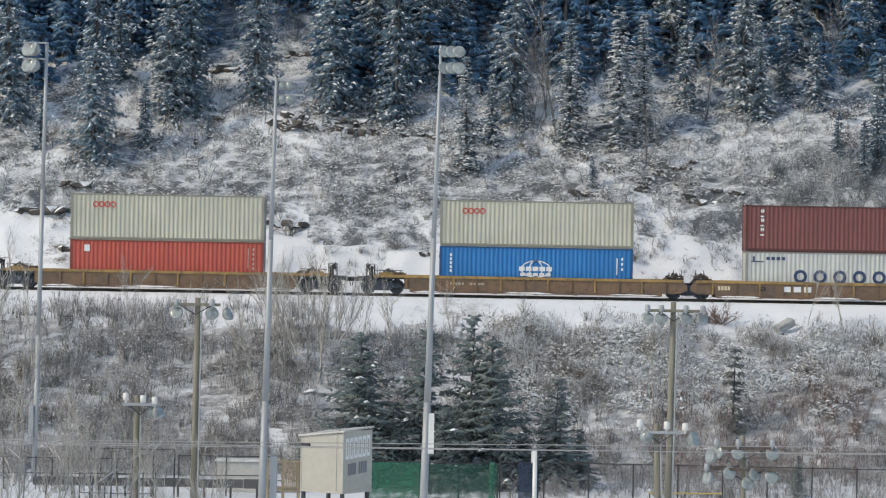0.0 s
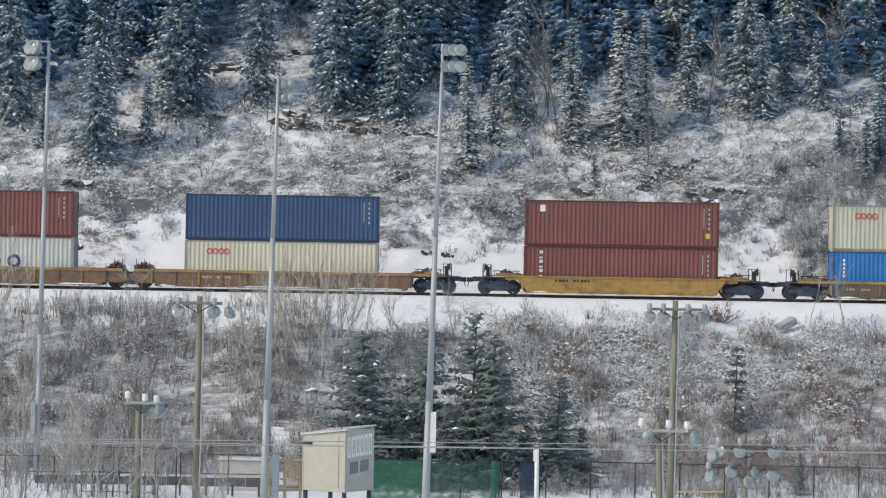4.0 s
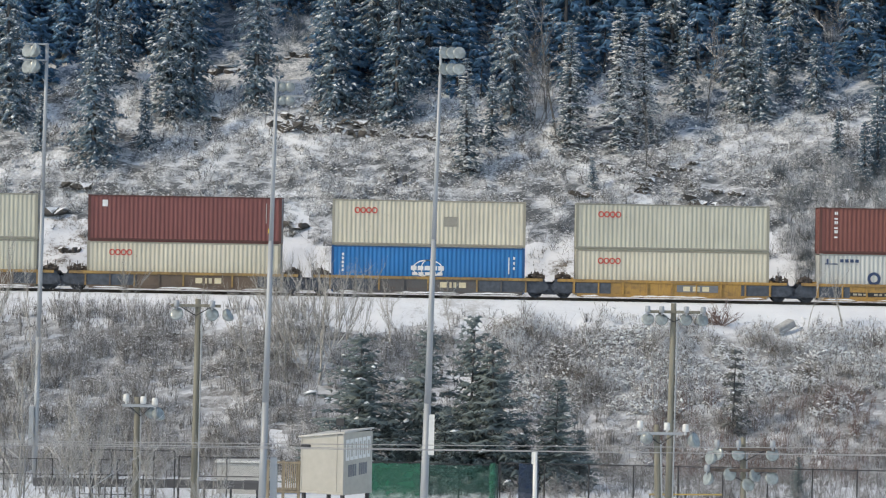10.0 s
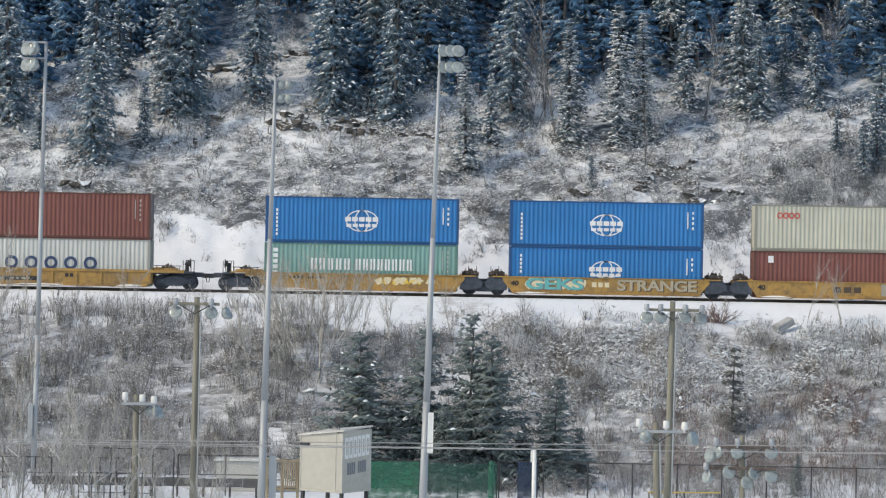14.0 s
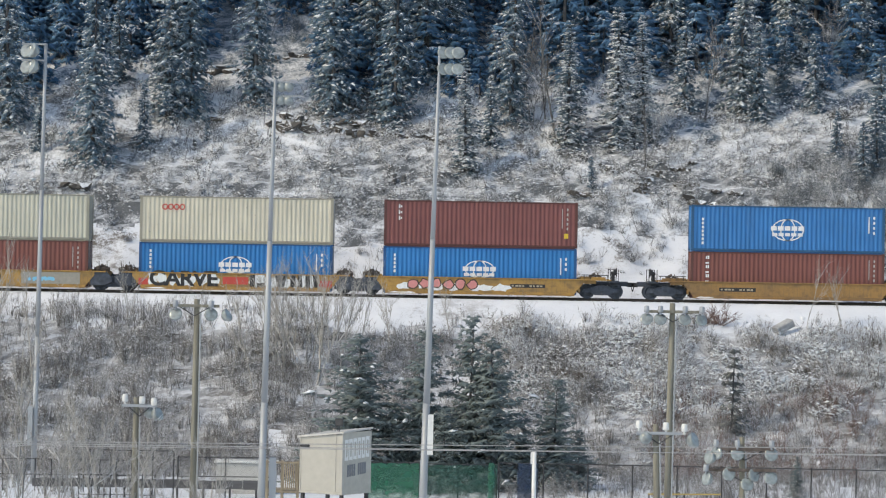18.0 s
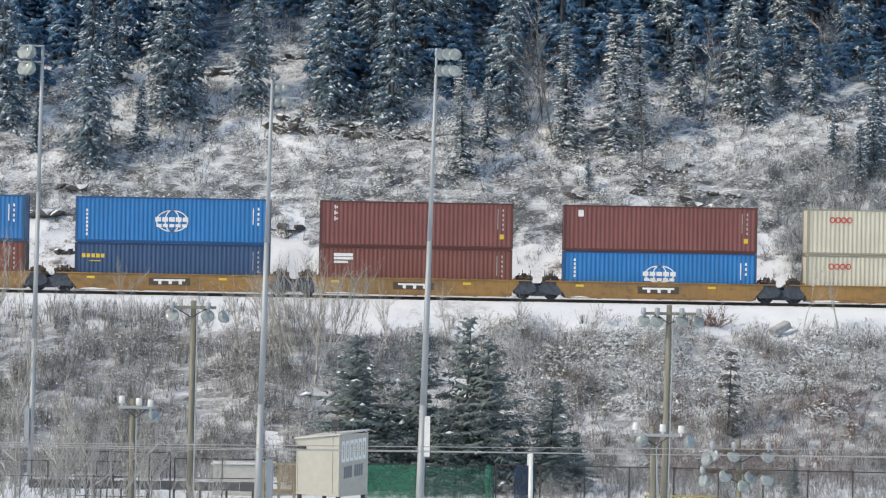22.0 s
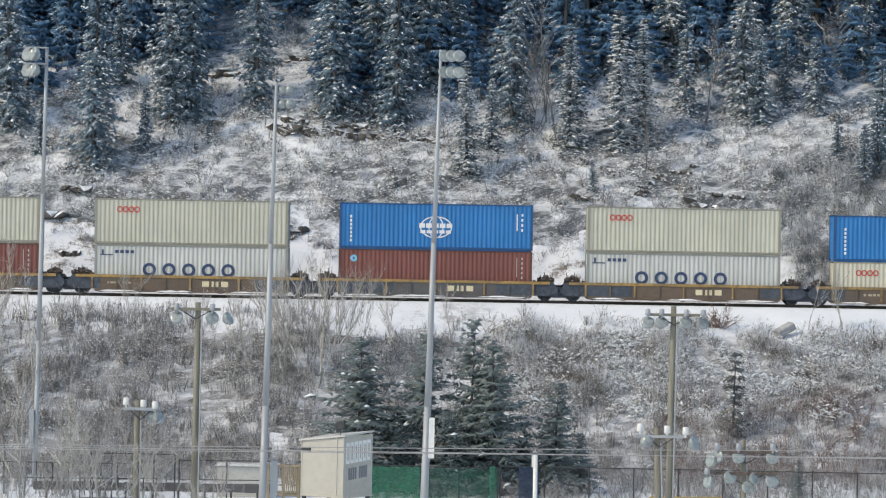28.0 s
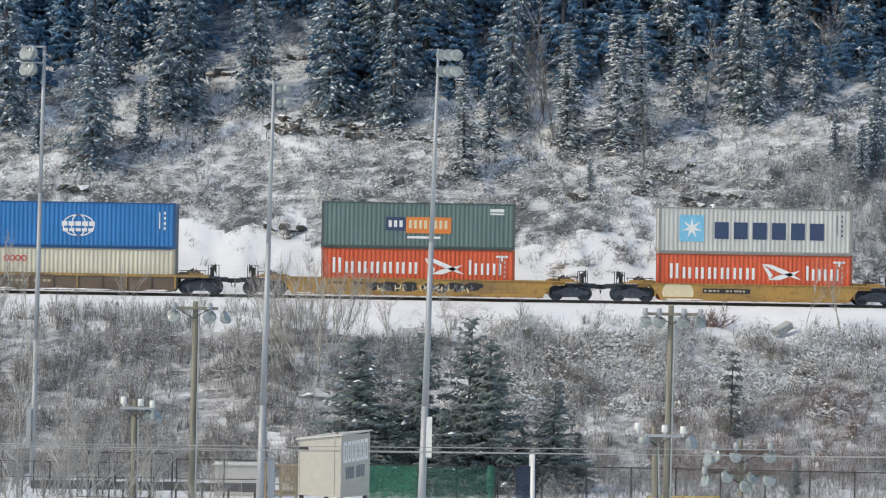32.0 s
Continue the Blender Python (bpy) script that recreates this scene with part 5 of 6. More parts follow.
# ---- announcer's hut with its landing ----
def build_hut():
    hut = tagged(empty_at("announcer_hut", pose(-4.18, 139.0, 0.0, 0, 0, -33)), "beige raised announcer hut with sloping roof and lettering", "hut")
    w, d, z0 = 2.28, 2.12, 1.80
    h0, h1 = 4.12, 4.42
    # near wall runs to -x, side wall runs to +y
    bm = bmesh.new()
    prism(bm, [(-w, z0), (0, z0), (0, h1 - 0.08), (-w, h0)], 0, 0.1)
    part("front_wall", bm, M_HUT, hut)
    bm = bmesh.new()
    for y0, y1 in ((0.1, d),):
        box(bm, -0.1, 0, y0, y1, z0 - 0.02, h1)
    part("side_wall", bm, M_HUTGREY, hut, "grey-beige lettered side wall")
    bm = bmesh.new()
    box(bm, -w, -w + 0.1, 0.1, d, z0, h0)
    part("side_wall", bm, M_HUT, hut)
    bm = bmesh.new()
    prism(bm, [(-w, z0), (0, z0), (0, h1), (-w, h0)], d, d + 0.1)
    part("back_wall", bm, M_HUT, hut)
    bm = bmesh.new()
    o = 0.09
    v = [bm.verts.new(p) for p in ((-w - o, -o, h0 - 0.01), (o, -o, h1 - 0.03), (o, d + o, h1 + 0.10), (-w - o, d + o, h0 + 0.12))]
    u = [bm.verts.new(p.co + Vector((0, 0, 0.07))) for p in v]
    bm.faces.new(v[::-1])
    bm.faces.new(u)
    for i in range(4):
        bm.faces.new((v[i], v[(i + 1) % 4], u[(i + 1) % 4], u[i]))
    part("roof", bm, M_HUTROOF, hut, "pale roof")
    for x in (-w + 0.02, -0.38, -0.03):
        bm = bmesh.new()
        box(bm, x - 0.03, x + 0.03, -0.025, 0.0, z0, h0 + 0.10 + (x + w) * 0.11, 0.006)
        part("trim", bm, M_HUT, hut)
    bm = bmesh.new()
    box(bm, -w - 0.02, 0.02, -0.03, d + 0.1, z0 - 0.12, z0, 0.01)
    part("floor_beam", bm, M_HUTGREY, hut)
    for x in (-w + 0.1, -0.1):
        for y in (0.1, d - 0.1):
            bm = bmesh.new()
            box(bm, x - 0.07, x + 0.07, y - 0.07, y + 0.07, 0, z0 - 0.12, 0.01)
            part("stilt", bm, M_DARK, hut)
    # two rows of lettering blocks on the side wall
    for i in range(6):
        bm = bmesh.new()
        y = 0.16 + i * 0.325
        z = 3.18 + 0.02 * i
        box(bm, 0.0, 0.012, y, y + 0.26, z, z + 0.92)
        panel = part("letter_panel", bm, M_WHITE, hut, "white letter panel")
        bm = bmesh.new()
        box(bm, 0.012, 0.018, y + 0.08, y + 0.18, z + 0.15, z + 0.76)
        part("letter_block", bm, M_HUTGREY, panel)
    for i in range(9):
        if i == 4:
            continue
        bm = bmesh.new()
        y = 0.36 + i * 0.165
        box(bm, 0.0, 0.012, y, y + 0.12, 2.46 + 0.012 * i, 2.98 + 0.012 * i)
        part("letter_block", bm, INK["grey"], hut, "dark lettering block")
    bm = bmesh.new()
    box(bm, -w + 0.05, -w + 0.5, -0.10, 0, h0 - 0.42, h0 - 0.30, 0.02)
    part("lamp_bracket", bm, M_DARK, hut)
    bm = bmesh.new()
    tube(bm, (-0.35, 0.2, 4.4), (-0.35, 0.2, 5.0), 0.02, n=6)
    box(bm, -0.55, -0.15, 0.17, 0.23, 4.70, 5.02, 0.02)
    for i in range(4):
        tube(bm, (-0.35, 0.2, 4.75 + i * 0.07), (-0.75 + i * 0.1, 0.2, 4.45), 0.012, n=4)
    part("aerial", bm, M_DARK, hut, "dark roof aerial")
    # landing of timber with slatted rail
    land = tagged(empty_at("timber_landing", pose(-6.85, 142.0, 0, 0, 0, -8)), "weathered timber landing with slatted rail beside the hut", "landing")
    bm = bmesh.new()
    box(bm, -0.75, 0.75, -0.6, 0.9, 1.55, 1.68, 0.01)
    part("deck", bm, M_TIMBER, land)
    for x in (-0.7, 0.0, 0.7):
        bm = bmesh.new()
        box(bm, x - 0.06, x + 0.06, -0.62, -0.52, 0, 3.0, 0.01)
        part("post", bm, M_TIMBER, land)
    bm = bmesh.new()
    box(bm, -0.78, 0.78, -0.66, -0.54, 2.86, 2.95, 0.01)
    part("top_rail", bm, M_TIMBER, land)
    for i in range(9):
        bm = bmesh.new()
        x = -0.05 + i * 0.09
        box(bm, x, x + 0.055, -0.64, -0.61, 1.70, 2.86)
        part("slat", bm, M_TIMBER, land)
    for i in range(8):
        bm = bmesh.new()
        box(bm, -0.75 - i * 0.25, -0.5 - i * 0.25, -0.5, 0.5, 1.38 - i * 0.19, 1.45 - i * 0.19, 0.01)
        part("step", bm, M_TIMBER, land)


build_hut()


# ---- fences ----
def fence(x0, y0, x1, y1, h, gap, label, mesh=True, mid=False, solid=None, r=0.035):
    ob = tagged(empty_at("fence", pose(x0, y0, 0)), label, "fence")
    d = Vector((x1 - x0, y1 - y0, 0))
    n = max(1, round(d.length / gap))
    bm = bmesh.new()
    tube(bm, (0, 0, 0), (0, 0, h + 0.05), r, n=7)
    post = mesh_from(bm, "post", M_FENCE)
    for i in range(n + 1):
        p = d * (i / n)
        piece("post", post, ob, pose(p.x, p.y, ground(x0 + p.x, y0 + p.y)))
    for z in ([h, h * 0.52] if mid else [h]):
        bm = bmesh.new()
        tube(bm, (0, 0, z), (d.x, d.y, z), r * 0.7, n=6)
        part("rail", bm, M_FENCE, ob)
    if mesh:
        a, b, k, step = [], [], 0.0, 0.11
        u = d.normalized()
        while k < d.length + h:
            for s in (0, 1):
                q0, q1 = max(0, k - h), min(k, d.length)
                if q1 > q0:
                    z0, z1 = (k - q0, k - q1)
                    if s:
                        z0, z1 = h - z0, h - z1
                    a.append(u * q0 + Vector((0, 0, z0)))
                    b.append(u * q1 + Vector((0, 0, z1)))
            k += step
        a, b = np.array(a), np.array(b)
        v, f = spikes(a, b, np.full(len(a), 0.004))
        v2, f2 = spikes(b, a, np.full(len(a), 0.004))
        piece("chain_link", soup("chain_link", np.concatenate([v, v2]), np.concatenate([f, f2 + len(v)]), M_FENCE), ob)
    if solid:
        bm = bmesh.new()
        m = 40
        lo = [bm.verts.new((d.x * i / m, d.y * i / m - 0.05 + 0.008 * math.sin(i * 1.3), 0.05)) for i in range(m + 1)]
        hi = [bm.verts.new((d.x * i / m, d.y * i / m - 0.05 + 0.006 * math.sin(i * 0.9), h - 0.04 + 0.02 * math.sin(i * 0.7))) for i in range(m + 1)]
        for i in range(m):
            bm.faces.new((lo[i], lo[i + 1], hi[i + 1], hi[i]))
        ob2 = part("windscreen", bm, solid, ob, "taut fabric windscreen")
        th = ob2.modifiers.new("thick", "SOLIDIFY")
        th.thickness = 0.02
    return ob


fence(-3.4, 150, -0.9, 150, 2.42, 2.4, "fence with bright green windscreen fabric", False, False, M_GREEN)
fence(-0.9, 150.4, 2.8, 150.8, 2.34, 1.85, "fence with dark green windscreen fabric", False, False, M_GREEN_DARK)
fence(2.9, 151, 24, 150, 2.42, 2.1, "black chain-link fence around the ball field")
fence(-26, 160, -15.4, 160, 1.62, 0.82, "low black railing fence with bottom rail", False, True, None, 0.03)
fence(-17.0, 155, -12.9, 155, 2.45, 1.02, "tall black chain-link fence panels", True, False, None, 0.04)
fence(-12.9, 157.6, -8.2, 158, 2.0, 2.0, "black chain-link fence above the snow", True, True)
fence(-16.5, 146, -13.0, 146, 1.9, 0.62, "black railing gate section", False, True, None, 0.03)


def build_yard():
    ob = tagged(empty_at("kickboard_fence", pose(-20.0, 156.6, 0)), "dark weathered boards along the field edge", "fence")
    for k in range(9):
        bm = bmesh.new()
        box(bm, k * 1.3, k * 1.3 + 1.28, 0, 0.06, 0.50 + 0.02 * (k % 2), 0.92 + 0.02 * (k % 3), 0.01)
        part("board", bm, M_BOARD, ob)
        bm = bmesh.new()
        box(bm, k * 1.3 + 0.6, k * 1.3 + 0.7, 0.06, 0.14, 0, 0.95, 0.01)
        part("post", bm, M_FENCE, ob)
    ob = tagged(empty_at("yellow_rail", pose(9.2, 139, 0)), "yellow capped low rail at the field edge", "rail")
    bm = bmesh.new()
    tube(bm, (0, 0, 1.96), (3.2, 0, 2.0), 0.035, n=8)
    part("cap", bm, M_YELLOW, ob)
    for x in (0.05, 1.6, 3.15):
        bm = bmesh.new()
        tube(bm, (x, 0, 0), (x, 0, 1.96), 0.03, n=7)
        part("post", bm, M_FENCE, ob)
    # a sheet of see-through navy mesh, modelled as a thin box
    ob = tagged(empty_at("navy_panel", pose(3.75, 149.5, 0)), "dark navy mesh panel on the fence", "panel")
    bm = bmesh.new()
    box(bm, 0, 0.95, 0, 0.08, 0.2, 2.5, 0.02)
    part("mesh_sheet", bm, M_NAVY, ob)
    ob = tagged(empty_at("fabric_roll", pose(2.5, 149.6, 0)), "gathered roll of green windscreen fabric on the fence", "fabric")
    bm = bmesh.new()
    for k in range(7):
        tube(bm, (0.03 * (k % 2), 0, 0.1 + 0.34 * k), (0.03 * ((k + 1) % 2), 0, 0.1 + 0.34 * (k + 1)), 0.13 + 0.02 * (k % 3), 0.12 + 0.02 * ((k + 1) % 3), 9)
    part("roll", bm, M_GREEN, ob)
    ob = tagged(empty_at("storage_box", pose(-9.6, 161, 0)), "snow-topped pale storage box by the fence", "storage box")
    bm = bmesh.new()
    box(bm, -1.6, 1.4, -0.6, 0.6, 0, 1.55, 0.04)
    part("body", bm, M_HUTROOF, ob)
    bm = bmesh.new()
    box(bm, -1.7, 1.5, -0.7, 0.7, 1.55, 1.66, 0.03)
    part("lid", bm, M_WHITE, ob)
    ob = tagged(empty_at("utility_cabinet", pose(-6.55, 125.3, 0)), "grey steel cabinet beside the mast", "cabinet")
    bm = bmesh.new()
    box(bm, -0.10, 0.16, -0.15, 0.15, 0, 4.2, 0.02)
    part("body", bm, M_STEEL, ob)


build_yard()


# ---- rocks ----
def rock_mat():
    m, nt, b = nodes_of("snowy_rock", 0.9)
    n = noise_tex(nt, 2.0, 6, space="World")
    geo = nt.nodes.new("ShaderNodeNewGeometry")
    sep = nt.nodes.new("ShaderNodeSeparateXYZ")
    nt.links.new(geo.outputs["Normal"], sep.inputs[0])
    c = mix(nt, n, (0.03, 0.028, 0.028), (0.17, 0.155, 0.14))
    s = math_node(nt, "ADD", sep.outputs[2], math_node(nt, "MULTIPLY", n, 0.5))
    c = mix(nt, ramp(nt, s, 0.72, 0.86), c, (0.79, 0.81, 0.84))
    nt.links.new(c, b.inputs["Base Color"])
    bump(nt, b, n, 0.6, 0.1)
    return m


M_ROCKSNOW = rock_mat()
M_SLAB = plain("pale_frosted_stone", (0.42, 0.42, 0.42), 0.9, 0, 0.3, 3)


def rock_mesh(seed):
    """An angular outcrop: broken blocks side by side."""
    rng = random.Random(seed)
    bm = bmesh.new()
    for k in range(5):
        cx, cz = -0.8 + 0.4 * k + rng.uniform(-0.1, 0.1), rng.uniform(-0.3, 0.1)
        pts = []
        for _ in range(14):
            p = Vector((rng.uniform(-1, 1), rng.uniform(-1, 1), rng.uniform(-1, 1)))
            p = p / max(abs(c) for c in p) * rng.uniform(0.75, 1.0)
            pts.append(bm.verts.new((cx + p.x * rng.uniform(0.28, 0.42), p.y * 0.6 + rng.uniform(-0.1, 0.1), cz + p.z * 0.5)))
        bmesh.ops.convex_hull(bm, input=pts)
    loose = [v for v in bm.verts if not v.link_faces]
    bmesh.ops.delete(bm, geom=loose, context="VERTS")
    return mesh_from(bm, "rock", M_ROCKSNOW)


ROCKS = [rock_mesh(i) for i in range(5)]


def build_rocks():
    ledges = [(-11.3, 222.6, 1.2, 0.8), (-7.4, 222.5, 1.1, 0.5), (-3.2, 222.1, 1.1, 0.4), (-0.9, 221.7, 1.0, 0.4), (-9.9, 222.4, 1.5, 0.75), (-10.6, 223.6, 1.0, 0.6), (-5.8, 222.0, 0.9, 0.55), (-4.4, 222.1, 1.0, 0.42), (-2.1, 221.9, 1.2, 0.5), (-6.6, 223.3, 1.1, 0.45), (-16.0, 223.6, 0.8, 0.35),
              (-12.4, 232.5, 0.9, 0.5), (-10.8, 232.9, 0.8, 0.5), (-16.2, 229.8, 2.0, 0.9), (-25.1, 214.7, 1.2, 0.5), (-27.0, 212.4, 1.7, 0.6)]
    stones = [(-10.4, 211.8, 1.2, 0.5), (-1.2, 209.3, 0.42, 0.4), (9.8, 215.0, 1.3, 0.45), (25.5, 210.5, 0.8, 0.5), (-24.6, 209.3, 0.7, 0.5), (0.2, 209.1, 0.38, 0.35), (17.5, 214.5, 1.4, 0.6)]
    stones += [(random.uniform(11, 20), random.uniform(214.5, 219.5), random.uniform(0.25, 0.55), random.uniform(0.2, 0.4)) for _ in range(22)]
    for k, (x, y, w, h) in enumerate(ledges + stones):
        m = pose(x, y, ground(x, y) + 0.1, random.uniform(-8, 8), random.uniform(-8, 8), random.uniform(-25, 25)) @ Matrix.Diagonal((w, w * 0.7, h, 1))
        ob = piece("rock_ledge" if k < len(ledges) else "boulder", ROCKS[k % 5], None, m)
        tagged(ob, "dark snow-capped rock on the slope" if k < len(ledges) else "snow-dusted boulder beside the track", "rock", "rocks on the slope")
    bm = bmesh.new()
    box(bm, -0.6, 0.6, -0.35, 0.35, -0.24, 0.24, 0.07)
    ob = part("boulder", bm, M_SLAB, None)
    ob.matrix_basis = pose(20.9, 193.7, ground(20.9, 193.7) + 0.45, 6, -27, 24)
    tagged(ob, "angular snow-capped boulder on the embankment edge", "rock", "rocks on the slope")
    for x, y in ((-3.3, 216.1), (-2.7, 216.1), (-17.3, 220.3)):
        bm = bmesh.new()
        tube(bm, (0, 0, -0.3), (0.03, 0, 0.62), 0.17, 0.13, 9)
        ob = part("tree_stump", bm, M_BARK, None, "dark cut tree stump in the snow")
        ob.matrix_basis = pose(x, y, ground(x, y))
        tagged(ob, category="stump", group="stumps on the slope")


build_rocks()


# ---- spruces ----
def spruce_mesh(seed, h, r, thin=1.0, bare=0.02, lift=0.0, load=0.8, rough=1.0):
    """Needle sprays along drooping limbs in uneven whorls, with pads of snow; rough: coarser and fewer sprays."""
    rng = np.random.default_rng(seed)
    a, b, rad, la, lb, lr, pp, pd, ps = [], [], [], [], [], [], [], [], []
    z = h * bare
    lean = rng.uniform(0, 2 * math.pi)
    while z < h * 0.985:
        k = z / h
        env = (1 - k) ** (0.72 + 0.25 * lift) * (1.0 if k > 0.10 else 0.8 + 2 * k)
        count = int(rng.integers(7, 11)) if k < 0.8 else 6
        for _ in range(count):
            if rng.random() < 0.10:
                continue
            ang = rng.uniform(0, 2 * math.pi)
            ln = r * env * rng.uniform(0.55, 1.15) * (1 + 0.18 * math.cos(ang - lean + 5 * k)) + 0.12
            drop = -0.42 * (1 - k) - 0.05 + rng.uniform(-0.26, 0.18) + (0.55 * max(0, k - 0.75) / 0.25) + lift * (0.25 + 0.45 * k)
            out = np.array([math.cos(ang), math.sin(ang), 0.0])
            side = np.array([-math.sin(ang), math.cos(ang), 0.0])
            base = np.array([0, 0, z + rng.uniform(-0.1, 0.1)])
            steps = max(2, int(ln / ((0.38 if h > 10 else 0.30) * rough)))
            la.append(base)
            lb.append(base + out * ln * 0.9 + np.array([0, 0, drop * ln * 0.75]))
            lr.append(0.016 + 0.012 * (1 - k))

            def at(s):
                return base + out * ln * s + np.array([0, 0, drop * ln * s * (1.1 - 0.35 * s) + lift * 0.22 * ln * s * s])

            for j in range(steps):
                s = (j + rng.uniform(0.35, 1.0)) / steps
                p = at(s)
                size = (0.62 if h > 10 else 0.56) * (0.55 + 0.45 * (1 - s)) * rng.uniform(0.75, 1.3) * thin * (0.7 + 0.3 * env) * rough ** 0.7
                for w in (-1, 1):
                    d = out * rng.uniform(0.3, 0.8) + side * w * rng.uniform(0.5, 1.0) + np.array([0, 0, rng.uniform(-0.95, 0.15) + 0.5 * lift])
                    a.append(p)
                    b.append(p + d / np.linalg.norm(d) * size)
                    rad.append(size * 0.20)
                d = out + np.array([0, 0, rng.uniform(-1.1, 0.35) + 0.6 * lift]) + side * rng.uniform(-0.3, 0.3)
                a.append(p)
                b.append(p + d / np.linalg.norm(d) * size * 0.9)
                rad.append(size * 0.22)
            for _ in range(2):
                if rng.random() < load:
                    s = rng.uniform(0.35, 1.0)
                    pp.append(at(s) + np.array([0, 0, 0.06]))
                    pd.append(out + side * rng.uniform(-1.2, 1.2) + np.array([0, 0, drop * 0.6 - 0.1 + rng.uniform(-0.3, 0.2)]))
                    ps.append(min(0.30, 0.07 + 0.11 * ln) * rng.uniform(0.35, 1.35))
        z += rng.uniform(0.22, 0.36) * (1 + 0.3 * lift) * (0.75 + 0.25 * h / 14) * rough
    a.append(np.array([0, 0, h * 0.93]))
    b.append(np.array([0, 0, h]))
    rad.append(0.05)
    crown = soup("crown", *spikes(np.array(a), np.array(b), np.array(rad)), M_NEEDLE_HAZE)
    limbs = soup("branchwork", *spikes(np.array(la), np.array(lb), np.array(lr)), M_BARK)
    pads = soup("snow_load", *flakes(pp, pd, ps, 0.34), M_PAD) if pp else None
    bm = bmesh.new()
    tube(bm, (0, 0, -0.6), (0, 0, h * 0.5), 0.011 * h + 0.03, 0.006 * h + 0.02, 8)
    tube(bm, (0, 0, h * 0.5), (0, 0, h * 0.97), 0.006 * h + 0.02, 0.012, 7)
    return crown, limbs, mesh_from(bm, "trunk", M_BARK), pads


def spruce_kind(seed, h, r, label, needles, thin=1.0, bare=0.02, lift=0.0, load=0.8, rough=1.0):
    crown, limbs, trunk, pads = spruce_mesh(seed, h, r, thin, bare, lift, load, rough)
    ob = tagged(empty_at("spruce_tree", Matrix()), label, "tree", "spruces")
    piece("trunk", trunk, ob)
    piece("branchwork", limbs, ob)["kind"] = "stuff"
    piece("crown", crown, ob, None, needles)["kind"] = "stuff"
    if pads:
        piece("snow_load", pads, ob, None, None, "white pads of snow on the limbs")["kind"] = "stuff"
    return ob


def plant(protos, used, i, x, y, h, base_h, wide=1.0):
    s = h / base_h
    m = pose(x, y, ground(x, y) - 0.1, random.uniform(-2, 2), random.uniform(-2, 2), random.uniform(0, 360)) @ Matrix.Diagonal((s * wide, s * wide, s, 1))
    p = protos[i]
    if i not in used:
        used.add(i)
        p.matrix_basis = m
        return p
    return copy_thing(p, m @ Matrix.Diagonal((1 / p.scale.x, 1 / p.scale.y, 1 / p.scale.z, 1)))


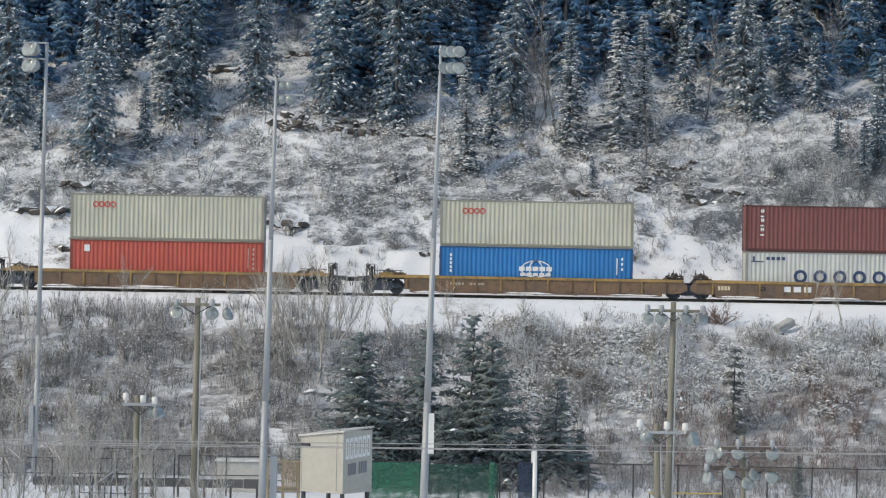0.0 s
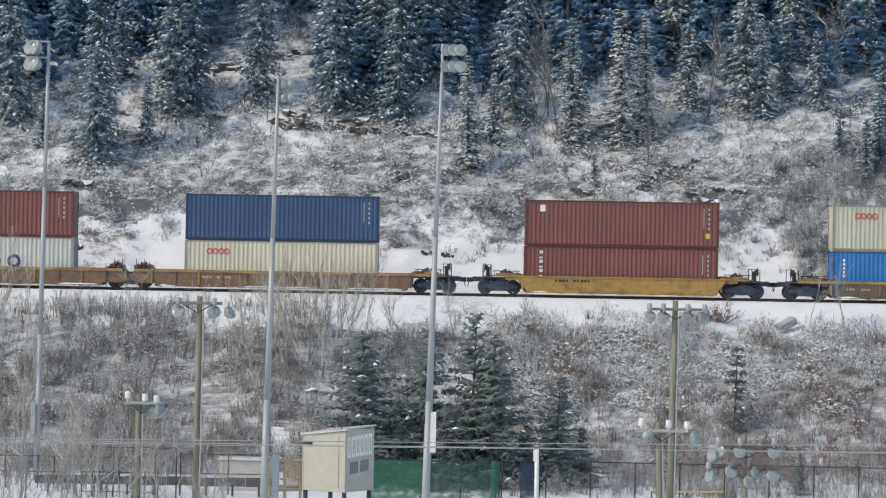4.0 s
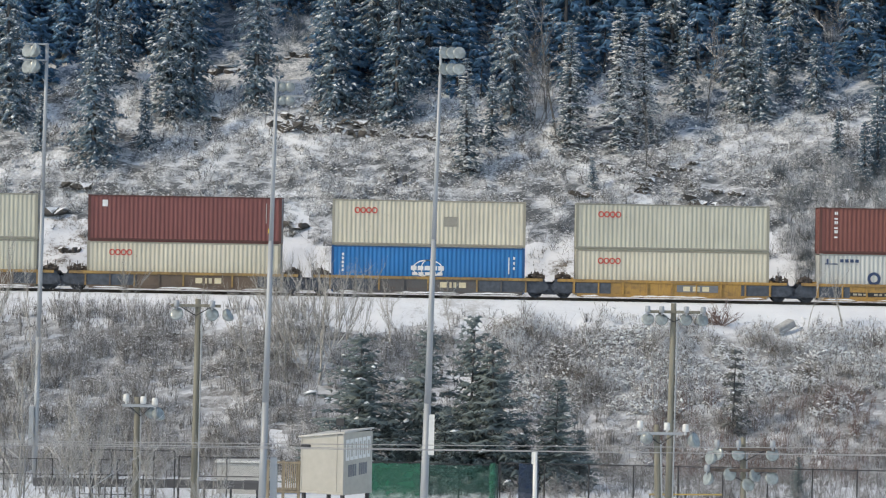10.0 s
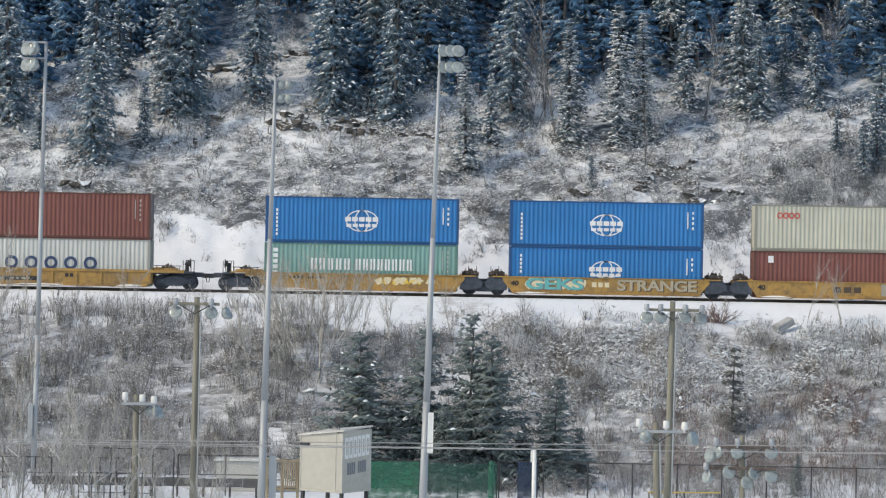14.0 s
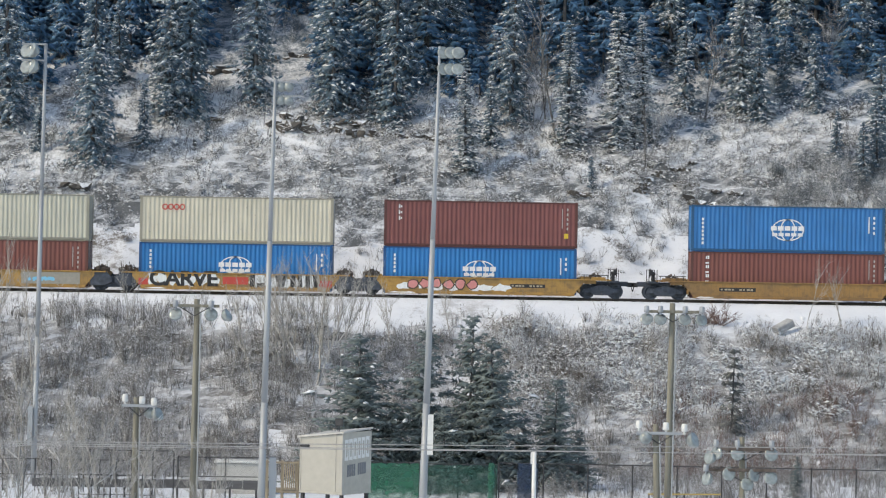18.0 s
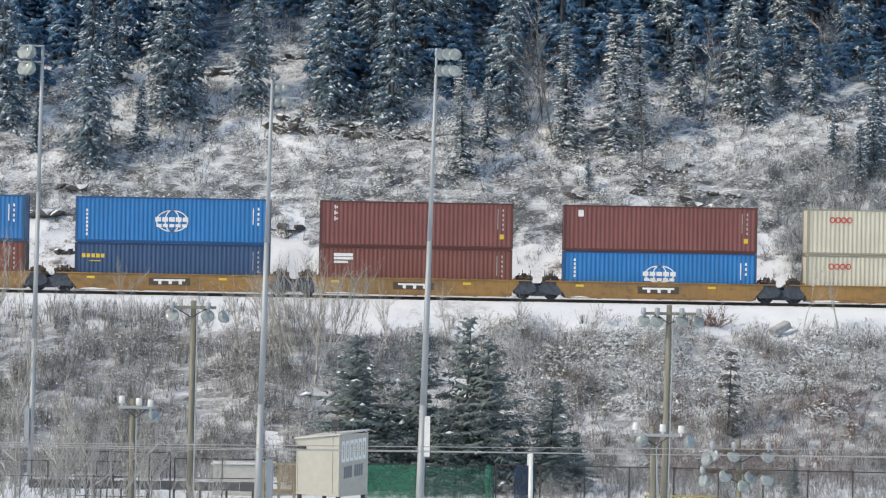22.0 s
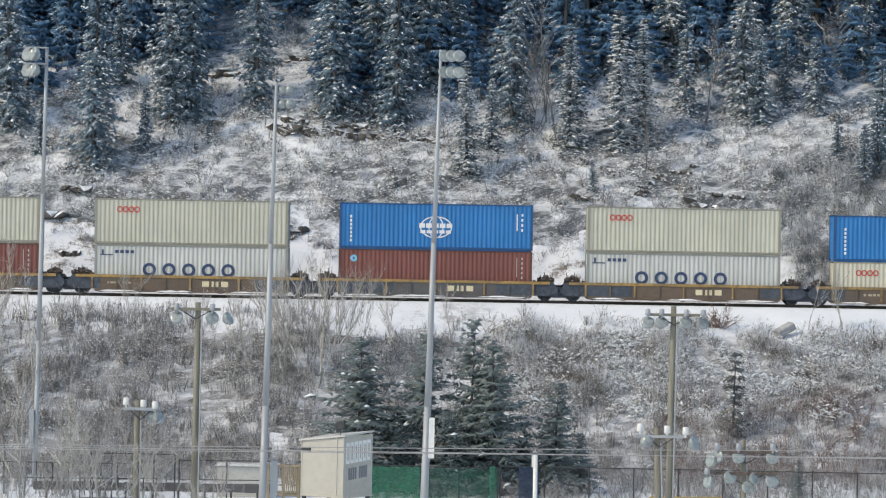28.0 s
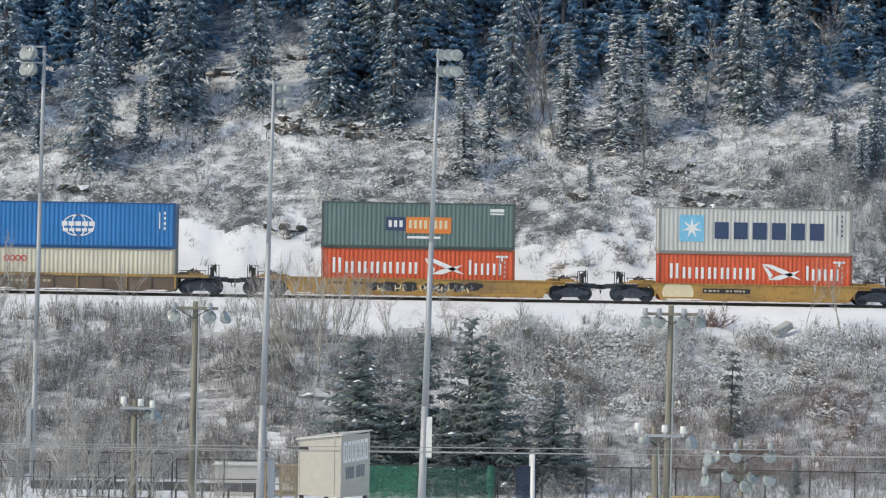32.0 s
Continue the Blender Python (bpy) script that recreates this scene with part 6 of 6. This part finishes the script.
def build_spruces():
    dark, laden = "tall spruce with haze-blue painted needles and snow on its limbs", "tall spruce heavily laden with snow"
    tall = [spruce_kind(10 + k, 15.0, (2.5, 2.2, 2.7, 2.3, 2.1)[k], dark if k < 3 else laden, M_NEEDLE_HAZE if k < 3 else M_NEEDLE_SNOWY, 1.0, 0.015, 0, (0.45, 0.38, 0.52, 0.88, 0.95)[k], 1.22) for k in range(5)]
    young = [spruce_kind(30 + k, 6.0, (1.35, 1.2)[k], "young spruce with snow-laden branches", M_NEEDLE_HAZE, 0.85, 0.01, 0, (0.55, 0.8)[k]) for k in range(2)]
    low = [spruce_kind(50 + k, 8.0, (3.5, 3.2, 3.7)[k], "dense green spruce at the foot of the embankment", M_NEEDLE_LOW, 1.02, 0.01, 0.42, 0.08, 0.98) for k in range(3)]
    inner = [spruce_kind(70 + k, 15.0, (2.5, 2.2)[k], "spruce inside the wood, its needles painted haze-blue", M_NEEDLE_HAZE_BLUE, 1.0, 0.02, 0, 0.3, 2.1) for k in range(2)]
    # added low trees, coloured to stand for the blue shade between the trunks
    shade_scrub = [spruce_kind(80 + k, 4.0, (1.5, 1.3)[k], "low haze-blue spruce added to stand for the wood's shade", M_NEEDLE_HAZE_BLUE, 1.0, 0.0, 0, 0.25, 2.0) for k in range(2)]
    used_s = set()
    thin = spruce_kind(90, 4.8, 1.15, "thin half-bare spruce on the embankment", M_NEEDLE_GREY, 0.62, 0.03, 0.1, 0.3, 1.7)
    thin.matrix_basis = pose(16.8, 182.3, ground(16.8, 182.3) - 0.1, 0, 2, 40)
    used_t, used_y, used_l, used_i = set(), set(), set(), set()
    # x, y, height, which of the tall kinds
    edge = [(-30.5, 222.9, 16, 0), (-24.1, 217.9, 15, 2), (-19.5, 224.0, 15, 0), (-17.8, 224.4, 16, 1), (-13.4, 225.3, 15, 1), (-7.8, 224.7, 15, 2), (-3.5, 223.8, 15, 0),
            (-4.8, 228.5, 16, 1), (-1.4, 229.0, 15, 0), (0.5, 231.3, 15, 3), (4.7, 224.1, 15, 1), (16.5, 232.2, 15, 3), (21.0, 226.0, 15, 3), (25.2, 232.1, 15, 4), (30.4, 232.3, 14, 4),
            (8.6, 221.3, 8.9, 4), (12.1, 221.4, 9.8, 3), (14.0, 222.7, 8.4, 4), (1.5, 217.6, 7.9, 4)]
    small = [(-23.3, 227.9, 6.0), (-20.8, 219.9, 4.6), (-5.1, 224.5, 1.7), (3.3, 221.1, 5.2), (17.2, 226.6, 6.4), (22.3, 225.3, 6.8), (26.4, 226.2, 5.6), (27.1, 219.4, 3.6), (29.9, 218.8, 5.3),
             (28.8, 217.4, 4.3), (30.5, 221.0, 6.9), (32.4, 220.3, 6.0), (10.1, 215.8, 2.3), (-16.5, 221.6, 1.9), (31.6, 217.0, 3.8), (-28.0, 219.4, 4.0), (24.4, 228.0, 4.6)]
    foot = [(-4.3, 166.5, 8.1, 0), (-2.5, 166.0, 4.6, 2), (-0.75, 166.3, 8.5, 1), (1.45, 166.4, 9.3, 1), (2.95, 165.4, 8.0, 0), (6.0, 166.4, 6.0, 1), (4.5, 167.0, 3.4, 0), (0.4, 164.6, 4.4, 2),
            (18.6, 164.0, 2.3, 1), (7.4, 168.0, 3.2, 2), (24.3, 164.5, 2.4, 0)]
    for x, y, h, k in edge:
        plant(tall, used_t, k, x, y, h, 15.0, 0.86 if h > 11 else 1.32)
    for k, (x, y, h) in enumerate(small):
        plant(young, used_y, k % 2, x, y, h, 6.0)
    for x, y, h, k in foot:
        plant(low, used_l, k, x, y, h, 8.0, 0.88 if h > 9 else 1.3 if x < -4 else 1.1 if h > 3.0 else 0.75)
    spots = [(x, y) for x, y, *_ in edge]
    tries = 0
    while len(spots) < 150 and tries < 9000:
        tries += 1
        x, y = random.uniform(-38, 38), random.uniform(228.5, 247)
        if -17.4 < x < -9.2 and y < 240 or 3 < x < 8 and y < 236:
            continue
        if y < 231 + 2.0 * noise.noise((x * 0.2, 0.0, 51.0)) + (2.5 if x > 9 else 0) or x > 9 and y < 236 and random.random() < 0.35:
            continue
        if min((x - p) ** 2 + (y - q) ** 2 for p, q in spots) > 1.9 ** 2:
            spots.append((x, y))
            plant(inner, used_i, random.randrange(2), x, y, random.uniform(12, 18), 15.0, random.uniform(0.75, 1.0))
    # spread them where the wood's floor should read as shaded
    lows = []
    while len(lows) < 170:
        x, y = random.uniform(-37, 37), random.uniform(226.5, 242)
        open_slope = -17.2 < x < -9.4 and y < 237 + 1.5 * noise.noise((x * 0.4, 0.0, 53.0))
        sparse = 10 < x and (y < 228.5 + 1.5 * noise.noise((x * 0.3, 0.0, 57.0)) or random.random() < 0.35) or -29 < x < -20 and y < 229 or 5 < x < 8.5 and y < 231
        if open_slope or sparse or lows and min((x - p) ** 2 + (y - q) ** 2 for p, q in lows) < 1.1 ** 2:
            continue
        lows.append((x, y))
        plant(shade_scrub, used_s, len(lows) % 2, x, y, random.uniform(2.2, 5.2), 4.0, random.uniform(0.9, 1.3))


build_spruces()


def build_far_woods():
    """Woods further up and along the hill."""
    rng = np.random.default_rng(77)
    a, b, r = [], [], []
    for _ in range(300):
        x, y = rng.uniform(-160, 160), rng.uniform(228, 330)
        if abs(x) < 42 and y < 248:
            continue
        z, h = ground(x, y), rng.uniform(11, 17)
        n = 46
        k = rng.uniform(0.06, 0.98, n)
        ang = rng.uniform(0, 2 * math.pi, n)
        ln = 2.0 * (1 - k) ** 0.8 + 0.2
        p = np.stack([np.full(n, x), np.full(n, y), z + h * k], 1)
        a.append(p)
        b.append(p + np.stack([np.cos(ang) * ln, np.sin(ang) * ln, -0.35 * ln], 1))
        r.append(ln * 0.2)
    v, f = spikes(np.concatenate(a), np.concatenate(b), np.concatenate(r))
    ob = new("far_woods", soup("far_woods", v, f, M_NEEDLE_HAZE))
    tagged(ob, "dark spruce woods farther up the hill", "trees", kind="stuff")


build_far_woods()


# ---- brush ----
def brush(name, spots, material, label, stems=8, twigs=8, seed=5, thick=1.0, upright=0.55):
    """Leafless shrubs: stems from one root with side twigs. spots: x, y, height."""
    rng = np.random.default_rng(seed)
    spots = np.array(spots)
    base = np.array([(x, y, ground(x, y) - 0.05) for x, y, _ in spots])
    n = len(spots)
    hs = np.repeat(spots[:, 2], stems) * rng.uniform(0.55, 1.1, n * stems)
    ang = rng.uniform(0, 2 * math.pi, n * stems)
    lean = rng.uniform(0.05, 1.0, n * stems) ** (1.0 if upright < 0.9 else 0.6) * upright * 1.3
    d = np.stack([np.sin(lean) * np.cos(ang), np.sin(lean) * np.sin(ang), np.cos(lean)], 1)
    p0 = np.repeat(base, stems, 0) + rng.normal(0, 0.12, (n * stems, 3)) * [1, 1, 0]
    p1 = p0 + d * hs[:, None]
    r = rng.uniform(0.010, 0.020, n * stems) * thick
    q = rng.uniform(0.2, 0.95, n * stems * twigs)
    s0 = np.repeat(p0, twigs, 0) + np.repeat(d * hs[:, None], twigs, 0) * q[:, None]
    td = np.repeat(d, twigs, 0) + rng.normal(0, 0.65, (n * stems * twigs, 3))
    td /= np.linalg.norm(td, axis=1, keepdims=True)
    tl = np.repeat(hs, twigs) * rng.uniform(0.18, 0.48, len(q)) * (1.15 - 0.5 * q)
    s1 = s0 + td * tl[:, None]
    tr = rng.uniform(0.007, 0.013, len(q)) * thick
    v, f = spikes(np.concatenate([p0, s0]), np.concatenate([p1, s1]), np.concatenate([r, tr]))
    ob = new(name, soup(name, v, f, material))
    return tagged(ob, label, "shrubs", kind="stuff")


def pads_on(name, spots, each, lo, hi, label, seed):
    """Pads of snow caught in the brush. spots: x, y, height."""
    rng = np.random.default_rng(seed)
    n = len(spots)
    base = np.repeat(np.array([(x, y, ground(x, y)) for x, y, _ in spots]), each, 0)
    hs = np.repeat(np.array([h for *_, h in spots]), each)
    p = base + rng.normal(0, 0.33, base.shape) * np.stack([0.25 + hs, 0.25 + hs, 0 * hs], 1)
    p[:, 2] += hs * rng.uniform(0.05, 0.85, n * each) ** 1.3 + 0.02
    ang = rng.normal(0, 0.9, n * each)
    d = np.stack([np.cos(ang), np.sin(ang), rng.normal(0, 0.45, n * each)], 1)
    v, f = flakes(p, d, rng.uniform(lo, hi, n * each) * rng.uniform(0.3, 1.0, n * each), 0.32)
    tagged(new(name, soup(name, v, f, M_PAD)), label, "snow", kind="stuff")


def canes(name, spots, seed):
    """Tangled canes that arch over under their load of snow. spots: x, y, height."""
    rng = np.random.default_rng(seed)
    each, bits = 18, 5
    base = np.repeat(np.array([(x, y, ground(x, y)) for x, y, _ in spots]), each, 0)
    hs = np.repeat(np.array([h for *_, h in spots]), each) * rng.uniform(0.45, 1.15, len(base))
    ang = rng.uniform(0, 2 * math.pi, len(base))
    reach = hs * rng.uniform(0.5, 1.6, len(base))
    out = np.stack([np.cos(ang), np.sin(ang) * 0.8, 0 * ang], 1)
    base = base + rng.normal(0, 0.4, base.shape) * [1, 1, 0]
    bend = rng.normal(0, 0.07, (bits + 1, len(base), 3))

    def at(i):
        s = i / bits
        return base + out * (reach * s)[:, None] + np.stack([0 * hs, 0 * hs, hs * 3.2 * s * (1.06 - s) ** 1.1], 1) + bend[i]

    a = np.concatenate([at(i) for i in range(bits)])
    b = np.concatenate([at(i + 1) * 1.35 - at(i) * 0.35 for i in range(bits)])
    r = np.concatenate([rng.uniform(0.016, 0.032, len(base)) * (1.1 - 0.12 * i) for i in range(bits)])
    q = rng.integers(0, len(a), len(a) // 2)
    t0 = a[q] + (b - a)[q] * rng.uniform(0.1, 0.7, (len(q), 1))
    t1 = t0 + rng.normal(0, 0.17, t0.shape)
    v, f = spikes(np.concatenate([a, t0]), np.concatenate([b, t1]), np.concatenate([r, np.full(len(q), 0.013)]))
    tagged(new(name, soup(name, v, f, M_BRAMBLE)), "arching snow-laden bramble canes on the embankment", "shrubs", kind="stuff")


# spots without brush: x, y and half widths; last two cleared to fit the camera's view
BARE = [(-9.1, 180.6, 0.8, 1.5), (20.8, 193.2, 1.0, 1.3), (17.1, 193.6, 1.1, 1.5)]


def scatter(count, x0, x1, y0, y1, keep, h0, h1):
    out = []
    while len(out) < count:
        x, y = random.uniform(x0, x1), random.uniform(y0, y1)
        if min(((x - a) / b) ** 2 + ((y - c) / d) ** 2 for a, c, b, d in BARE) > 1 and random.random() < keep(x, y):
            out.append((x, y, random.uniform(h0, h1)))
    return out


def build_brush():
    def clump(x, y, s=0.25, o=0.0):
        return max(0.2, min(1.0, 0.58 + 1.0 * noise.noise((x * s, y * s, 20.0 + o))))

    left = scatter(2500, -33, 10, 176.0, 196.4, lambda x, y: clump(x, y) * (1 if y < (194.6 if x < -7 else 192.6) else 0.5 if x < -7 else 0.04), 0.55, 1.7)
    brush("embankment_brush", left, M_TWIG, "leafless grey-brown brush on the embankment", 7, 5, seed=1, thick=1.2)
    pads_on("embankment_brush_snow", [s for s in left if noise.noise((s[0] * 0.16, s[1] * 0.16, 61.0)) > -0.12], 7, 0.05, 0.15, "small pads of snow caught in the embankment brush", 61)
    brush("embankment_stubble", scatter(800, -33, 4, 176.0, 193.5, lambda x, y: 1.0, 0.25, 0.8), M_TWIG, "low dry stubble and twigs on the embankment", 5, 4, seed=15, thick=1.2, upright=1.0)
    right = scatter(1700, 2, 34, 177, 194.6, lambda x, y: clump(x, y, 0.3, 5) * (1 if y < 192.8 + (x - 2) * 0.04 else 0.12), 0.4, 1.25)
    brush("bramble", right, M_TWIG, "low leafless bramble on the embankment", 7, 5, seed=2, thick=1.2, upright=1.0)
    pads_on("bramble_snow", [s for s in right if noise.noise((s[0] * 0.3, s[1] * 0.3, 66.0)) > -0.12 and s[1] > 184 + 3 * noise.noise((s[0] * 0.2, 0.0, 63.0)) or random.random() < 0.04], 19, 0.07, 0.28, "pads of snow caught in the bramble", 62)
    canes("arching_canes", scatter(340, 3, 34, 182, 193.8, lambda x, y: clump(x, y, 0.33, 25) ** 2.5 * (0.1 + 0.9 * ((y - 182) / 12) ** 1.5), 0.5, 1.1), 2)
    brush("red_dogwood", scatter(300, 12, 33, 174, 186, lambda x, y: clump(x, y, 0.2, 9), 0.8, 1.7), M_TWIG_RED, "reddish leafless shrubs low on the embankment", 8, 7, seed=3)
    brush("field_edge_brush", scatter(1150, -2, 34, 160, 183, lambda x, y: clump(x, y, 0.25, 11), 0.5, 1.6), M_TWIG, "leafless brush at the edge of the field", 6, 5, seed=9, upright=0.7)
    brush("foot_brush", scatter(420, -24, -2, 170, 183, lambda x, y: clump(x, y, 0.3, 33), 0.7, 1.9), M_TWIG, "tall leafless brush at the foot of the embankment", 8, 6, seed=16, thick=1.1, upright=0.7)
    brush("corner_brush", scatter(160, -32, -17, 158, 177, lambda x, y: clump(x, y, 0.25, 13), 0.6, 1.6), M_TWIG, "leafless brush beside the low fence", 8, 7, seed=10)
    hill = scatter(2500, -35, 35, 212.5, 228, lambda x, y: clump(x, y, 0.3, 12) * (1 if y > 214 else 0.5), 0.4, 1.3)
    brush("hillside_brush", hill, M_TWIG_HILL, "leafless grey brush on the snowy hillside", 6, 5, seed=4, thick=1.35, upright=0.9)
    pads_on("hillside_brush_snow", hill, 6, 0.07, 0.27, "pads of snow caught in the hillside brush", 64)
    tufts = scatter(950, -35, 35, 206.6, 214.5, lambda x, y: (clump(x, y, 0.35, 15) ** 1.6 * (0.05 + 0.95 * min(1, max(0, y - (210.6 if x < -9 else 208.3)) / 1.6))) if x < 23 else 0.8, 0.3, 1.1)
    brush("bank_tufts", tufts, M_TWIG_HILL, "small dry tufts on the snow bank", 7, 4, seed=6, thick=1.2, upright=0.95)
    pads_on("bank_tufts_snow", tufts, 4, 0.06, 0.18, "pads of snow on the dry tufts", 65)
    brush("thicket", scatter(360, 22.5, 35, 206.8, 219, lambda x, y: clump(x, y, 0.35, 29), 0.9, 2.0), M_TWIG_HAZE, "dense leafless thicket above the track", 9, 8, seed=14, upright=0.8)
    kinds = []
    for k in range(3):
        me = brush("bush", [(0.0, 0.0, 1.0)], M_TWIG_HILL, "x", 26, 13, seed=40 + k, thick=1.1, upright=1.0)
        mesh = me.data
        bpy.data.objects.remove(me)
        mesh.transform(Matrix.Translation((0, 0, -ground(0, 0))))
        kinds.append(mesh)
    spots = [(2.7, 209.9, 0.9), (9.6, 208.6, 0.7), (12.5, 209.2, 0.8), (10.4, 211.5, 1.0), (21.7, 210.0, 0.8), (24.2, 211.4, 1.3), (27.8, 211.0, 1.3),
             (-10.2, 211.1, 1.2), (-23.7, 210.6, 0.5), (-21.0, 210.5, 0.6), (-5.4, 209.5, 0.5), (-3.1, 209.8, 0.6), (4.5, 211.6, 0.9), (15.3, 212.2, 1.2),
             (16.8, 211.6, 1.0), (27.2, 213.5, 1.5), (20.5, 211.0, 0.6), (-18.3, 211.6, 0.8), (-8.4, 210.4, 0.5), (17.1, 194.6, 1.45), (16.3, 194.9, 0.8)]
    for k, (x, y, h) in enumerate(spots):
        s = h * 1.15
        ob = tagged(empty_at("bush", pose(x, y, ground(x, y), 0, 0, 70 * k) @ Matrix.Diagonal((s, s, s, 1))), "leafless snow-dusted bush on the snow bank", "bush", "bushes on the bank")
        piece("branchwork", kinds[k % 3], ob, None, M_TWIG_RED if y < 200 else None)["kind"] = "stuff"
    brush("forest_undergrowth", scatter(420, -36, 36, 228, 244, lambda x, y: clump(x, y, 0.2, 18), 0.7, 2.2), M_TWIG_HAZE, "leafless undergrowth between the spruces", 8, 7, seed=7)
    brush("shoulder_grass", scatter(110, -32, 32, 193.5, 196.0, lambda x, y: clump(x, y, 0.5, 22) ** 2, 0.3, 0.9), M_TWIG, "dry stalks along the snowy track shoulder", 6, 4, seed=8, upright=0.5)


build_brush()


# ---- bare trees ----
def bare_tree_mesh(seed, h, stems=1, spread_=0.25):
    rng = np.random.default_rng(seed)
    a, b, r = [], [], []

    def grow(p, d, ln, rad, depth):
        n = 4
        for i in range(n):
            d2 = d + rng.normal(0, 0.09, 3)
            d2[2] += 0.05
            d2 /= np.linalg.norm(d2)
            q = p + d2 * ln / n
            a.append(p)
            b.append(q + d2 * ln / n * 0.8)
            r.append(rad * (1 - 0.2 * i))
            p, d = q, d2
            if depth > 0:
                for _ in range(2 if depth > 1 else 3):
                    if i == 0 and depth > 1 and rng.random() < 0.7:
                        continue
                    e = rng.normal(0, 0.36, 3) + d * 0.9 + np.array([0, 0, 0.3])
                    e /= np.linalg.norm(e)
                    grow(p, e, ln * rng.uniform(0.3, 0.5), rad * 0.45, depth - 1)

    for _ in range(stems):
        d = np.array([rng.normal(0, spread_), rng.normal(0, spread_), 1.0])
        grow(np.array([rng.normal(0, 0.15), rng.normal(0, 0.15), -0.3]), d / np.linalg.norm(d), h * rng.uniform(0.75, 1), 0.009 * h + 0.012, 2)
    r = np.maximum(np.array(r), 0.0075)
    big = r > 0.0075 * h
    a, b = np.array(a), np.array(b)
    return spikes(a[big], b[big], r[big] * 1.25), spikes(a[~big], b[~big], r[~big])


def build_bare_trees():
    protos = []
    for k in range(4):
        stem, twigs = bare_tree_mesh(90 + k, 6.0, (1, 3, 2, 4)[k], (0.08, 0.2, 0.15, 0.3)[k])
        protos.append((soup("trunk", *stem, M_BIRCH), soup("crown", *twigs, M_BIRCH)))
    rows = [(-10.9, 186.1, 5.2, 0), (-9.6, 188.5, 4.7, 1), (-8.0, 188.1, 5.5, 3), (-7.2, 186.5, 5.6, 1), (-6.6, 189.4, 5.2, 3), (-5.6, 190.8, 4.5, 2), (-8.9, 190.5, 4.3, 3), (-12.3, 187.0, 4.3, 2), (-9.0, 187.2, 5.7, 1), (-6.0, 187.8, 5.5, 0), (-4.9, 189.0, 4.6, 0), (-3.0, 191.0, 3.1, 1),
            (0.6, 192.6, 3.0, 2), (22.3, 194.0, 3.6, 0), (24.6, 194.4, 3.4, 2), (-19.1, 193.5, 3.0, 1), (-23.7, 185.0, 6.0, 0), (-26.5, 188.0, 6.0, 1), (-14.5, 190.0, 4.0, 2), (12.3, 183.5, 4.6, 0), (7.9, 221.8, 9.0, 0), (13.8, 218.4, 4.0, 1), (18.4, 225.0, 5.5, 1), (6.4, 223.5, 4.0, 3), (7.2, 225.0, 4.5, 1), (5.6, 227.0, 4.5, 3), (27.5, 230.0, 5.0, 1), (-13.6, 122.0, 6.0, 3), (-15.6, 120.0, 7.0, 1), (-16.4, 119.0, 5.0, 3), (-12.7, 123.0, 4.6, 3), (-9.6, 123.5, 4.0, 3), (-8.4, 122.5, 3.4, 1), (-14.8, 121.0, 4.8, 1)]
    for x, y, h, k in rows:
        s = h / 6.0
        ob = tagged(empty_at("bare_tree", pose(x, y, ground(x, y), 0, 0, random.uniform(0, 360)) @ Matrix.Diagonal((s, s, s, 1))), "slender leafless tree with pale bark" if y < 205 else "slender grey leafless tree on the hillside", "tree", "bare trees")
        bark = M_TWIG_HILL if y > 205 else None
        piece("trunk", protos[k][0], ob, None, bark)
        piece("crown", protos[k][1], ob, None, bark)["kind"] = "stuff"


build_bare_trees()


# ---- what moves: the train rolls along the track, its wheels turn ----
def turning(wheel, x):
    """Wheels of 0.445 m radius roll as far as the train runs."""
    times = [k / FPS for k in range(32 * FPS + 1)]
    runs = np.interp(times, [t for t, _ in RUN], [s for _, s in RUN])
    walk(wheel, [(t, pose(x, 0, 0.445, 0, math.degrees((s - runs[0]) / 0.445) % 360, 0)) for t, s in zip(times, runs)])


def motions():
    for thing, mid, up in TRAIN:
        walk(thing, [(t, pose(mid + run, TRACK_Y, RAIL_Z + up)) for t, run in RUN])
    for x, wheels in WHEELS.items():
        turning(wheels[0], x)
        keys = wheels[0].animation_data
        for other in wheels[1:]:
            other.rotation_mode = "QUATERNION"
            other.animation_data_create()
            other.animation_data.action = keys.action
            other.animation_data.action_slot = keys.action_slot


motions()
